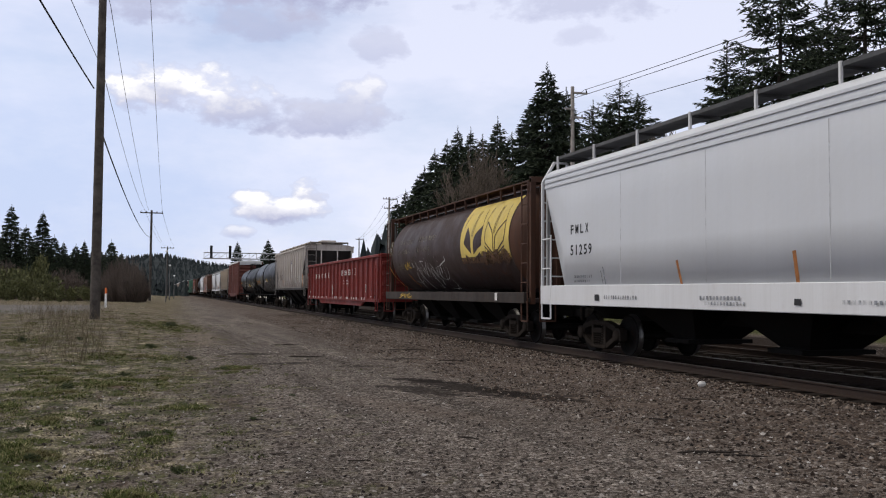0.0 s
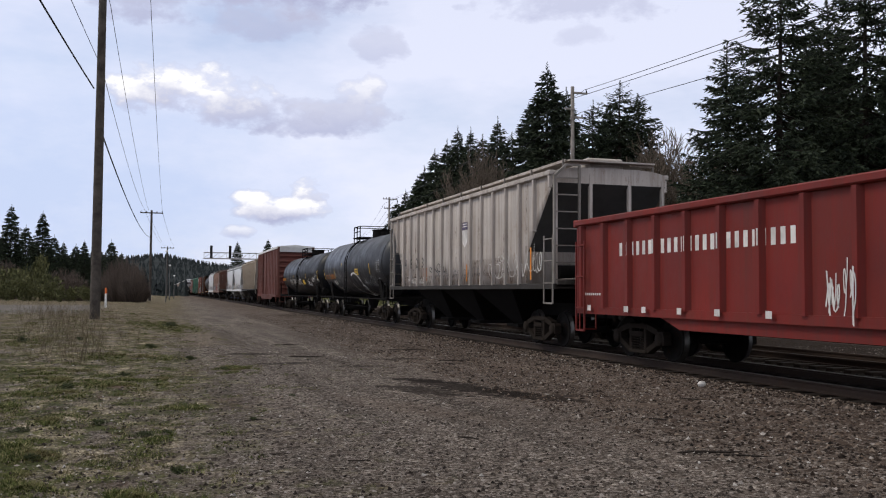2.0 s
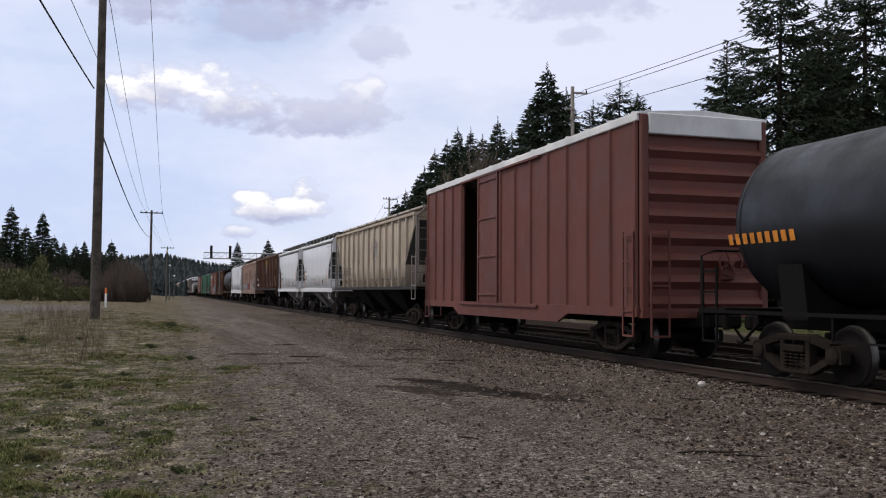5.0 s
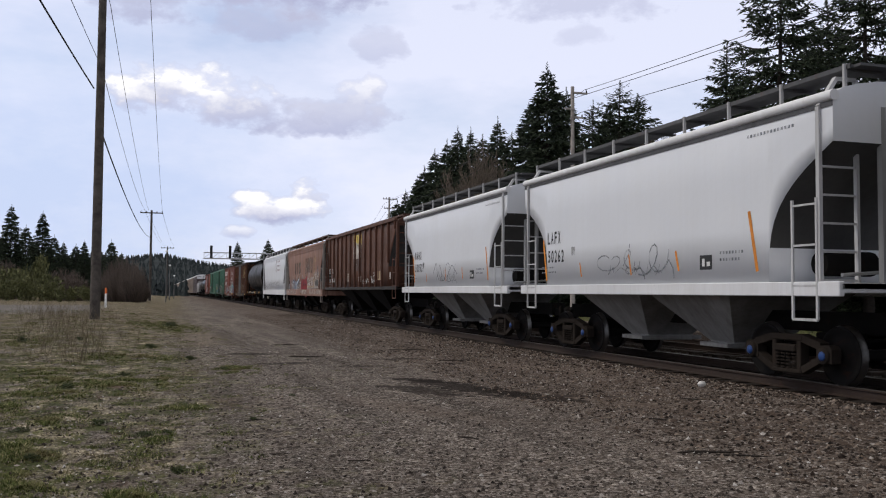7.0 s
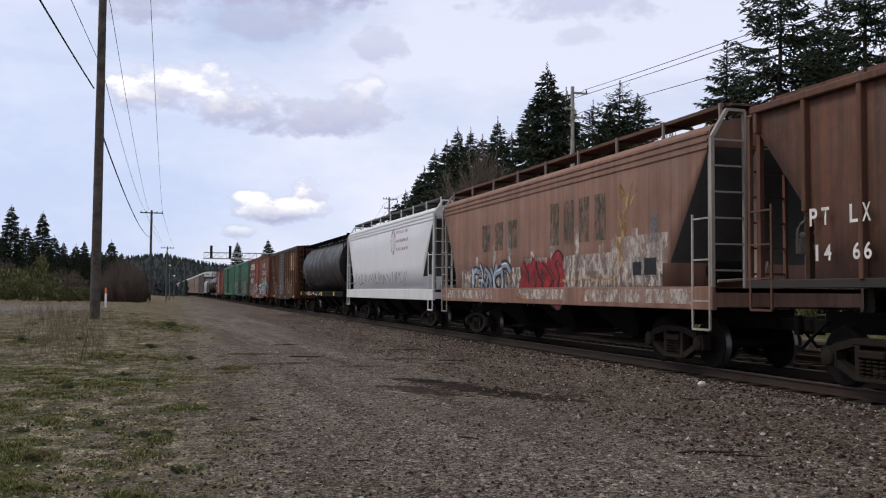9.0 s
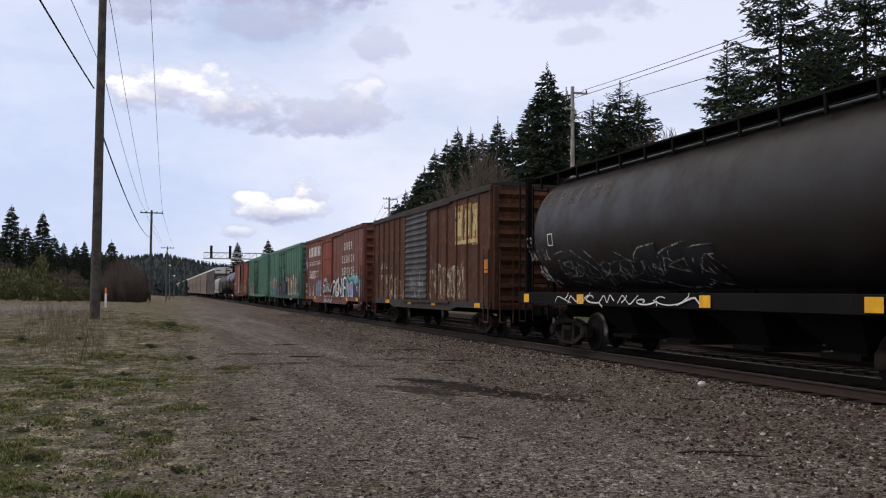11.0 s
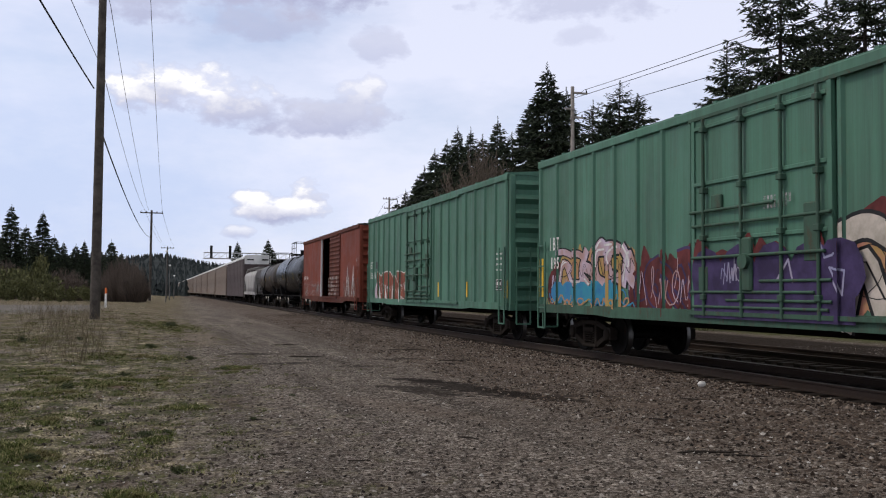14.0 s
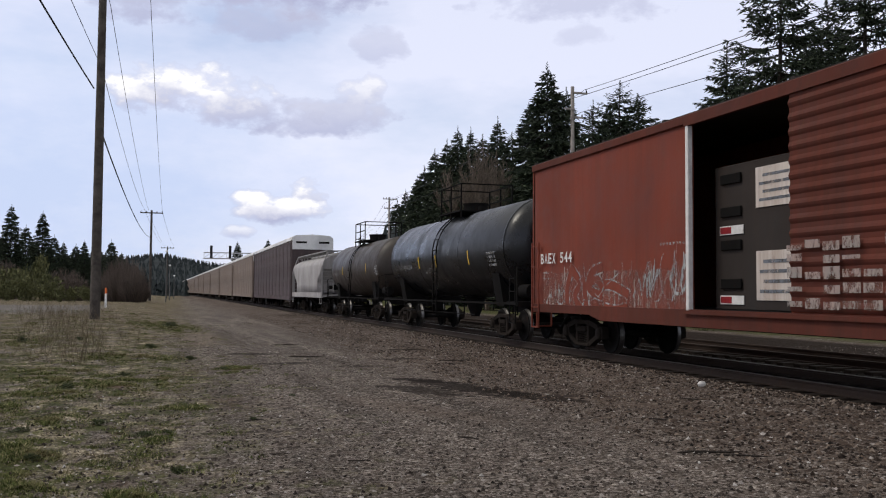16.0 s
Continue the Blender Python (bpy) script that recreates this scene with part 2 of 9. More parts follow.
def wheelset_mesh():
    s = Shape()
    lathe_x(s, [(-1.08, 0.0), (-1.08, 0.085), (-0.8, 0.085), (-0.6, 0.09), (0.6, 0.09), (0.8, 0.085), (1.08, 0.085), (1.08, 0.0)], 12)
    for d in (-1, 1):
        lathe_x(s, [(d * 0.83, 0.09), (d * 0.84, 0.16), (d * 0.79, 0.20), (d * 0.78, 0.36), (d * 0.815, 0.40), (d * 0.815, WHEEL_R - 0.012), (d * 0.80, WHEEL_R),
                    (d * 0.725, WHEEL_R + 0.006), (d * 0.712, WHEEL_R + 0.030), (d * 0.690, WHEEL_R + 0.028), (d * 0.682, 0.40), (d * 0.72, 0.36), (d * 0.73, 0.20), (d * 0.68, 0.15), (d * 0.68, 0.09)], 24)
        # end cap with three bolts, so that the turning shows
        lathe_x(s, [(d * 1.08, 0.09), (d * 1.12, 0.085), (d * 1.12, 0.0)], 12)
        for k in range(3):
            w = 2.1 * k
            s.box(d * 1.13 - 0.015, d * 1.13 + 0.015, 0.05 * math.cos(w) - 0.014, 0.05 * math.cos(w) + 0.014, 0.05 * math.sin(w) - 0.014, 0.05 * math.sin(w) + 0.014)
    me = s.build("wheelset")
    me.materials.append(STEEL_WHEEL)
    me.materials.append(TREAD)
    for p in me.polygons:
        r = math.hypot(p.center.y, p.center.z)
        x = abs(p.center.x)
        p.material_index = 1 if r > 0.452 and 0.7 < x < 0.82 else 0
    return me


def side_frame_mesh():
    s = Shape()
    for d in (-1, 1):
        # jaws over the bearings
        s.slab([(d * 0.89 - 0.17, 0.56), (d * 0.89 - 0.17, 0.35), (d * 0.89 - 0.10, 0.35), (d * 0.89 - 0.09, 0.52), (d * 0.89 + 0.09, 0.52), (d * 0.89 + 0.10, 0.35), (d * 0.89 + 0.17, 0.35), (d * 0.89 + 0.17, 0.56), (d * 0.89 + 0.12, 0.62), (d * 0.89 - 0.12, 0.62)], "x", -0.09, 0.09)
        s.beam((0, d * 0.78, 0.40), (0, d * 0.36, 0.20), 0.16, 0.11)
        s.beam((0, d * 0.80, 0.60), (0, d * 0.32, 0.72), 0.17, 0.12)
        s.box(-0.09, 0.09, d * 0.30 - 0.055, d * 0.30 + 0.055, 0.18, 0.72, 0.015)
        lathe = Shape()
        lathe_x(lathe, [(-0.13, 0.0), (-0.13, 0.12), (-0.11, 0.135), (0.10, 0.135), (0.10, 0.0)], 14)
        s.add([(x, y + d * 0.89, z + WHEEL_R) for x, y, z in lathe.v], lathe.f, True)
    s.box(-0.10, 0.10, -0.40, 0.40, 0.66, 0.77, 0.02)
    s.box(-0.11, 0.11, -0.36, 0.36, 0.13, 0.21, 0.02)
    for k in range(4):
        y = -0.195 + 0.13 * k
        for i in range(5):
            s.tube([(-0.06, y, 0.215 + i * 0.055), (-0.06, y, 0.24 + i * 0.055)], 0.058, 8)
    s.box(-0.13, 0.05, -0.26, 0.26, 0.48, 0.60, 0.02)
    return s.build("side_frame")


def bolster_mesh():
    s = Shape()
    s.box(-0.95, 0.95, -0.2, 0.2, 0.50, 0.66, 0.03)
    s.box(-0.35, 0.35, -0.22, 0.22, 0.64, 0.78, 0.03)
    for d in (-1, 1):
        s.box(-0.62, 0.62, d * 0.42 - 0.06, d * 0.42 + 0.06, 0.36, 0.48, 0.02)
        for e in (-1, 1):
            s.box(e * 0.72 - 0.05, e * 0.72 + 0.05, d * 0.40 - 0.04, d * 0.40 + 0.06, 0.34, 0.66, 0.01)
    return s.build("bogie")


def coupler_mesh():
    s = Shape()
    s.box(-0.11, 0.11, 0.0, 0.62, 0.76, 0.98, 0.02)
    s.box(-0.16, 0.19, 0.55, 0.80, 0.72, 1.02, 0.05)
    s.tube([(0.17, 0.72, 0.70), (0.17, 0.72, 1.04)], 0.07, 8)
    s.tube([(-0.25, 0.05, 0.95), (-0.3, 0.35, 0.70), (-0.28, 0.65, 0.48), (-0.25, 0.86, 0.50)], 0.03, 6)
    return s.build("coupler")


WHEELSET, SIDE_FRAME, BOLSTER, COUPLER = wheelset_mesh(), side_frame_mesh(), bolster_mesh(), coupler_mesh()
# bogie grime, its colour lowered to add underbody shade
BOGIE_PAINT = paint("shade_toned_bogie_grime", (0.010, 0.0085, 0.0075), 0.4, 0.15, 0.9, spec=0.05)
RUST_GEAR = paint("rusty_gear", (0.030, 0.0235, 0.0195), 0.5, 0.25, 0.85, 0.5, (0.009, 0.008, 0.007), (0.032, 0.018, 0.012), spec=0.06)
TURNING = []     # wheelsets that roll
TRAIN = []       # (car, place of its middle at the start)


def running_gear(car, length, inset=2.0, roll=True, reach=0.0, cap=None):
    """Two bogies and two couplers under a car whose body is this long."""
    for d in (-1, 1):
        yb = d * (length / 2 - inset)
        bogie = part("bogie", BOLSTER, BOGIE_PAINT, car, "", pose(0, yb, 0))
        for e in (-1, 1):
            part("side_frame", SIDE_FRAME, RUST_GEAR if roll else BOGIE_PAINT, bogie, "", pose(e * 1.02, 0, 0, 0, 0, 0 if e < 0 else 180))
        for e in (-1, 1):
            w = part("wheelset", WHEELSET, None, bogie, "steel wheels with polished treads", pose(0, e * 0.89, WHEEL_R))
            if roll:
                TURNING.append((w, e * 0.89))
            if cap:
                s = Shape()
                lathe_x(s, [(-1.17, 0.0), (-1.17, 0.06), (-1.155, 0.075), (-1.14, 0.075), (-1.14, 0.0)], 12)
                part("bearing_cap", s, cap, bogie, "blue bearing cap", pose(0, e * 0.89, WHEEL_R))
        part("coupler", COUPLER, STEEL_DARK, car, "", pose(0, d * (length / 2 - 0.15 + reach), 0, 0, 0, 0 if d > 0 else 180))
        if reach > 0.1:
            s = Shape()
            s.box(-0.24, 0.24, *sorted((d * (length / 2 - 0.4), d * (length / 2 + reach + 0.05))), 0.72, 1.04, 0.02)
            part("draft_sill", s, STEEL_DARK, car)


RUNGS = {}


def ladder(car, x, y, z0, z1, mat, wide=0.45, along="y", n=None, foot=True):
    """Two stiles with a stirrup below, and rungs; along: the way in which it is wide."""
    s = Shape()
    a = (0, wide / 2, 0) if along == "y" else (wide / 2, 0, 0)
    low = z0 - 0.45 if foot else z0
    for d in (-1, 1):
        s.beam((x + d * a[0], y + d * a[1], low), (x + d * a[0], y + d * a[1], z1), 0.042, 0.03)
    s.beam((x - a[0], y - a[1], low), (x + a[0], y + a[1], low), 0.04)
    rails = part("ladder", s, mat, car)
    key = (wide, along, mat.name)
    if key not in RUNGS:
        q = Shape()
        q.beam((-a[0], -a[1], 0), (a[0], a[1], 0), 0.03)
        RUNGS[key] = q.build("rung")
    n = n or max(3, int((z1 - z0) / 0.42))
    for i in range(n):
        part("rung", RUNGS[key], mat, rails, "", pose(x, y, z0 + 0.06 + (z1 - z0 - 0.15) * i / (n - 1)))
    return rails


def end_ladder(car, x, y, z0, z1, top, mat, wide=0.68):
    """The tall ladder up a hopper's end: the outer stile leans in to the roof."""
    s = Shape()
    s.beam((x, y, z0), (x, y, z1), 0.075, 0.06)
    s.beam((x, y, z1), (x + 0.32, y, top), 0.075, 0.06)
    s.beam((x + wide, y, z0), (x + wide, y, top), 0.07, 0.05)
    s.beam((x + 0.3, y, top), (x + wide, y, top), 0.05)
    rails = part("ladder", s, mat, car)
    q = Shape()
    q.beam((0, 0, 0), (wide, 0, 0), 0.032)
    rung = q.build("rung")
    for k in range(7):
        part("rung", rung, mat, rails, "", pose(x, y, z0 + 0.16 + (z1 - z0 - 0.2) * k / 6))
    return rails


def brake_wheel(car, x, y, z, mat):
    s = Shape()
    pts = [(x + 0.27 * math.cos(2 * math.pi * k / 16), y, z + 0.27 * math.sin(2 * math.pi * k / 16)) for k in range(17)]
    s.tube(pts, 0.02, 6)
    for k in range(4):
        s.beam((x, y, z), (x + 0.27 * math.cos(math.pi * k / 2 + 0.4), y, z + 0.27 * math.sin(math.pi * k / 2 + 0.4)), 0.03)
    s.tube([(x, y - 0.05, z), (x, y + 0.2, z)], 0.06, 8)
    s.box(x - 0.14, x + 0.14, y + 0.05, y + 0.22, z - 0.35, z - 0.05, 0.02)
    part("brake_wheel", s, mat, car)


def hopper_bays(car, ys, w, z_top, mat, half=1.75, z_bot=0.38):
    """Discharge hoppers that taper downwards under the body."""
    for y in ys:
        s = Shape()
        s.loft([[(-w, y - half, z_top), (w, y - half, z_top), (w, y + half, z_top), (-w, y + half, z_top)],
                [(-0.55, y - 0.38, z_bot + 0.12), (0.55, y - 0.38, z_bot + 0.12), (0.55, y + 0.38, z_bot + 0.12), (-0.55, y + 0.38, z_bot + 0.12)],
                [(-0.55, y - 0.38, z_bot), (0.55, y - 0.38, z_bot), (0.55, y + 0.38, z_bot), (-0.55, y + 0.38, z_bot)]], smooth=False)
        s.box(-0.75, 0.75, y - 0.45, y + 0.45, z_bot + 0.02, z_bot + 0.10)
        part("hopper_bay", s, mat, car)


def body_ring(y, zb, w, z_sh, z_top, z_bot, round_n=6, flat=0.0):
    """A section of a hopper's body: straight sides, rounded shoulders, low roof."""
    zb = min(zb, z_sh - 0.03)
    left = [(-w, y, zb + (z_sh - zb) * i / 3) for i in range(4)]
    for i in range(1, round_n + 1):
        a = math.pi / 2 * i / round_n
        x = -w + (w - flat) * (1 - math.cos(a)) ** 1.0
        left.append((x, y, z_sh + (z_top - z_sh) * math.sin(a)))
    right = [(-x, yy, z) for x, yy, z in reversed(left)]
    return left + right


def side_sill(car, length, w, z0, z1, mat, thick=0.10, label=""):
    for d in (-1, 1):
        s = Shape()
        s.box(d * w - thick / 2, d * w + thick / 2, -length / 2, length / 2, z0, z1, 0.012)
        part("side_sill", s, mat, car, label)


EAVE_LINE = plain("dark_eave_line", (0.08, 0.08, 0.085), 0.8)
SIDE = {}      # for each car: half width or (radius, height of its axis), where its ribs stand, how far they stand out


def smooth_hopper(name, label, length, mat, sill_mat, end_mat, roof=4.55, shoulder=4.0, w=1.58, slope=1.3, grooves=3, bays=3, arc=False, deep=1.02, dark_hatch=None, rails=False, rib=0, rib_mat=None, sill_top=1.32, roof_mat=None, flat=0.0, kind_ladder=None, z_low=2.0, slope_mat=None, bay_mat=None, clear=3.1, hatch_up=0.12, hatch_half=0.34, board=0.12, eave_lip=False, set_in=0.10):
    """A covered hopper car. The body's ends slope inwards down to the sill."""
    car = thing(name, label, "railcar", group="cars of the freight train")
    h = length / 2
    s = Shape()
    stations = []
    steps = 10
    for i in range(steps + 1):
        q = i / steps
        if arc:     # quarter-circle cut
            yy, zz = h - slope * (1 - math.sqrt(max(0.0, 1 - (1 - q) ** 2))) * 1.0, sill_top + (shoulder - 0.7 - sill_top) * (1 - q)
            yy = h - slope * math.sin(math.pi / 2 * (1 - (1 - q) ** 1.4))
            zz = sill_top + (shoulder - 0.65 - sill_top) * (1 - q) ** 0.8
        else:
            yy, zz = h - slope * q, z_low + (shoulder - 0.25 - z_low) * (1 - q)
        stations.append((yy, zz))
    line = [(-y, z) for y, z in stations] + [(-h + slope + 0.01, sill_top)] + [(h - slope - 0.01, sill_top)] + [(y, z) for y, z in reversed(stations)]
    s.loft([body_ring(y, z, w, shoulder, roof, 0, flat=flat) for y, z in line])
    me = s.build("body")
    me.materials.append(mat)
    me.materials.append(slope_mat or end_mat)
    # downward-facing end slopes get slope_mat, which can carry their shade as colour
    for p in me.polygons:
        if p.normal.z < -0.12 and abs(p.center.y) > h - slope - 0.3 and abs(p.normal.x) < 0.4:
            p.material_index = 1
    part("body", me, None, car)
    SIDE[car.name] = (w + (0.0 if not grooves else 0.0), [], 0.0)
    side_sill(car, length + 0.3, w + 0.01, deep, sill_top + 0.02, sill_mat)
    # centre sill and end platforms
    s = Shape()
    s.box(-0.2, 0.2, -h, h, 0.78, 1.12)
    part("centre_sill", s, STEEL_DARK, car)
    for d in (-1, 1):
        s = Shape()
        a, b = sorted((d * (h + 0.15), d * (h - slope - 0.3)))
        s.box(-w, w, a, b, sill_top - 0.10, sill_top, 0.01)
        s.box(-w + 0.02, w - 0.02, d * (h + 0.1) - 0.05, d * (h + 0.1) + 0.05, deep + 0.05, sill_top, 0.01)
        part("end_platform", s, sill_mat, car)
        for e in (-1, 1):
            for q, top in ((0.67 if arc else w - 0.07, shoulder - 0.1), (0.30 if arc else 0.55, shoulder)):
                s = Shape()
                s.beam((e * q, d * (h - 0.04), sill_top), (e * q, d * (h - 0.04), top), 0.10, 0.08)
                part("end_post", s, end_mat, car)
        for e in (-1, 1):
            ladder(car, e * (w + 0.05), d * (h + set_in - 0.30), deep + 0.1, 2.85, kind_ladder or sill_mat, 0.54)
        end_ladder(car, -w - 0.02, d * (h + set_in), deep + 0.08, shoulder - 0.1, roof + 0.03, kind_ladder or sill_mat)
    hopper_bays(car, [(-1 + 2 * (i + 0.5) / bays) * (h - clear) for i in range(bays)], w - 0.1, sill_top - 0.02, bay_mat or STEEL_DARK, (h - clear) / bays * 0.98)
    if grooves:
        for k in range(grooves):
            for d in (-1, 1):
                s = Shape()
                s.box(d * (w + 0.012) - 0.014, d * (w + 0.012) + 0.014, -h + 0.02, h - 0.02, shoulder - 0.28 + 0.13 * k, shoulder - 0.23 + 0.13 * k)
                part("side_bead", s, mat, car)
    if rib:
        rw = 0.09
        sh = {}
        SIDE[car.name] = (w, [-h + 0.12 + (length - 0.24) * i / (rib - 1) for i in range(rib)], 0.096)
        for i in range(rib):
            y = -h + 0.12 + (length - 0.24) * i / (rib - 1)
            zb = sill_top
            if abs(y) > h - slope:
                zb = z_low + (shoulder - 0.25 - z_low) * (abs(y) - (h - slope)) / slope
            for d in (-1, 1):
                key = round(zb, 2)
                if key not in sh:
                    q = Shape()
                    q.box(-0.055, 0.055, -rw / 2, rw / 2, zb, shoulder - 0.02, 0.012)
                    sh[key] = q.build("rib")
                part("rib", sh[key], rib_mat or mat, car, "", pose(d * (w + 0.04), y, 0))
        for d in (-1, 1):
            s = Shape()
            s.box(d * (w + 0.04) - 0.07, d * (w + 0.04) + 0.07, -h, h, shoulder - 0.06, shoulder + 0.06, 0.015)
            part("top_chord", s, rib_mat or mat, car)
    # roof: hatch trough, running boards on brackets
    hatch = dark_hatch or end_mat
    s = Shape()
    s.box(-hatch_half, hatch_half, -h + 0.25, h - 0.25, roof - 0.05, roof + hatch_up, 0.04)
    part("hatch", s, hatch, car)
    for d in (-1, 1):
        s = Shape()
        s.box(d * 0.95 - 0.31, d * 0.95 + 0.31, -h, h, roof + board, roof + board + 0.035)
        s.box(d * 1.25 - 0.012, d * 1.25 + 0.012, -h, h, roof + board - 0.02, roof + board + 0.05)
        part("running_board", s, hatch, car)
        n = 9
        q = Shape()
        q.beam((d * 1.27, 0, roof - 0.24), (d * 1.27, 0, roof + board + 0.06), 0.045, 0.05)
        bracket = q.build("bracket")
        q = Shape()
        q.beam((d * 1.25, 0, roof + board - 0.03), (d * 0.6, 0, roof + board - 0.03), 0.05)
        arm = q.build("bracket_arm")
        for i in range(n):
            y = -h + 0.1 + (length - 0.2) * i / (n - 1)
            post = part("bracket", bracket, kind_ladder or sill_mat, car, "", pose(0, y, 0))
            part("bracket_arm", arm, hatch, post)
        if eave_lip:
            s = Shape()
            s.tube([(d * (w - 0.02), -h - 0.02, shoulder + 0.03), (d * (w - 0.02), h + 0.02, shoulder + 0.03)], 0.085, 10)
            part("eave_lip", s, sill_mat, car)
            # dark line just below the lip
            s = Shape()
            s.box(*sorted((d * w, d * (w + 0.012))), -h, h, shoulder - 0.13, shoulder - 0.05)
            part("eave_line", s, EAVE_LINE, car)
    # air brake gear on the end platform
    s = Shape()
    s.tube([(-0.9, -h + slope - 0.35, sill_top + 0.32), (0.1, -h + slope - 0.35, sill_top + 0.32)], 0.2, 12)
    part("air_reservoir", s, STEEL_DARK, car)
    s = Shape()
    s.tube([(-w + 0.3, -h + 0.2, sill_top + 0.12), (-0.3, -h + 0.25, sill_top + 0.18), (0.3, -h + slope - 0.4, sill_top + 0.5)], 0.03, 6)
    part("brake_pipe", s, end_mat, car)
    for d in (-1, 1):
        s = Shape()
        s.box(-1.2, 1.2, d * (h - 0.15) - 0.3, d * (h - 0.15) + 0.3, roof + board - 0.01, roof + board + 0.03)
        part("roof_crosswalk", s, hatch, car)
    brake_wheel(car, 0.4, -h - 0.18, 2.5, end_mat)
    return car


def round_hopper(name, label, length, mat, end_mat, sill_mat, r=1.62, zc=2.95, top=4.5):
    """A cylindrical covered hopper."""
    car = thing(name, label, "railcar", group="cars of the freight train")
    h = length / 2
    n = 36
    def ring(y, k, low):
        pts = []
        for i in range(n):
            a = 2 * math.pi * i / n
            x, z = math.sin(a) * r * k, zc - math.cos(a) * (r * 1.0) * k
            pts.append((x, y, max(z, low)))
        return pts
    s = Shape()
    cut = h - 1.08
    s.loft([ring(y, k, low) for y, k, low in [(-cut, 1.0, 1.42), (cut, 1.0, 1.42)]])
    part("body", s, mat, car)
    SIDE[car.name] = ((r, zc), [], 0.0)
    for d in (-1, 1):
        s = Shape()
        s.loft([ring(d * (cut - 0.01), 0.998, 1.42), ring(d * (cut + 0.12), 0.985, 1.44), ring(d * (cut + 0.34), 0.93, 1.5), ring(d * (cut + 0.52), 0.80, 1.75), ring(d * (cut + 0.60), 0.5, 2.2), ring(d * (cut + 0.62), 0.1, 2.9)])
        part("end_sheet", s, end_mat, car)
        s = Shape()
        for e in (-1, 1):
            s.box(e * 1.35 - 0.07, e * 1.35 + 0.07, d * (h - 0.05) - 0.06, d * (h - 0.05) + 0.06, 1.1, top + 0.02, 0.01)
            s.box(e * 0.6 - 0.05, e * 0.6 + 0.05, d * (h - 0.05) - 0.05, d * (h - 0.05) + 0.05, 1.1, top - 0.3, 0.01)
        s.box(-1.42, 1.42, d * (h - 0.05) - 0.07, d * (h - 0.05) + 0.07, top - 0.12, top + 0.04, 0.01)
        part("end_frame", s, end_mat, car)
        for e in (-1, 1):
            ladder(car, e * 1.55, d * (h - 0.12), 1.1, top - 0.1, end_mat, 0.42)
        ladder(car, -0.95, d * (h + 0.06), 1.1, top - 0.2, end_mat, 0.45, "x")
        s = Shape()
        a, b = sorted((d * h, d * (h - 2.2)))
        s.box(-1.55, 1.55, a, b, 1.15, 1.25, 0.01)
        part("end_platform", s, sill_mat, car)
    side_sill(car, length, 1.57, 1.12, 1.42, sill_mat)
    s = Shape()
    s.box(-0.2, 0.2, -h, h, 0.78, 1.12)
    part("centre_sill", s, STEEL_DARK, car)
    hopper_bays(car, [(-1 + 2 * (i + 0.5) / 4) * (h - 3.0) for i in range(4)], 1.45, 1.5, STEEL_DARK, (h - 3.0) / 4 * 0.98)
    s = Shape()
    s.box(-0.4, 0.4, -h + 1.0, h - 1.0, zc + r - 0.06, zc + r + 0.10, 0.03)
    part("hatch", s, end_mat, car)
    for d in (-1, 1):
        s = Shape()
        s.box(d * 0.95 - 0.3, d * 0.95 + 0.3, -h, h, top - 0.02, top + 0.02)
        part("running_board", s, end_mat, car)
        for i in range(14):
            y = -h + 0.6 + (length - 1.2) * i / 13
            s = Shape()
            s.beam((d * 1.2, y, top - 0.32), (d * 1.22, y, top), 0.05)
            part("bracket", s, end_mat, car)
    brake_wheel(car, 0.3, -h - 0.1, 2.4, end_mat)
    return car


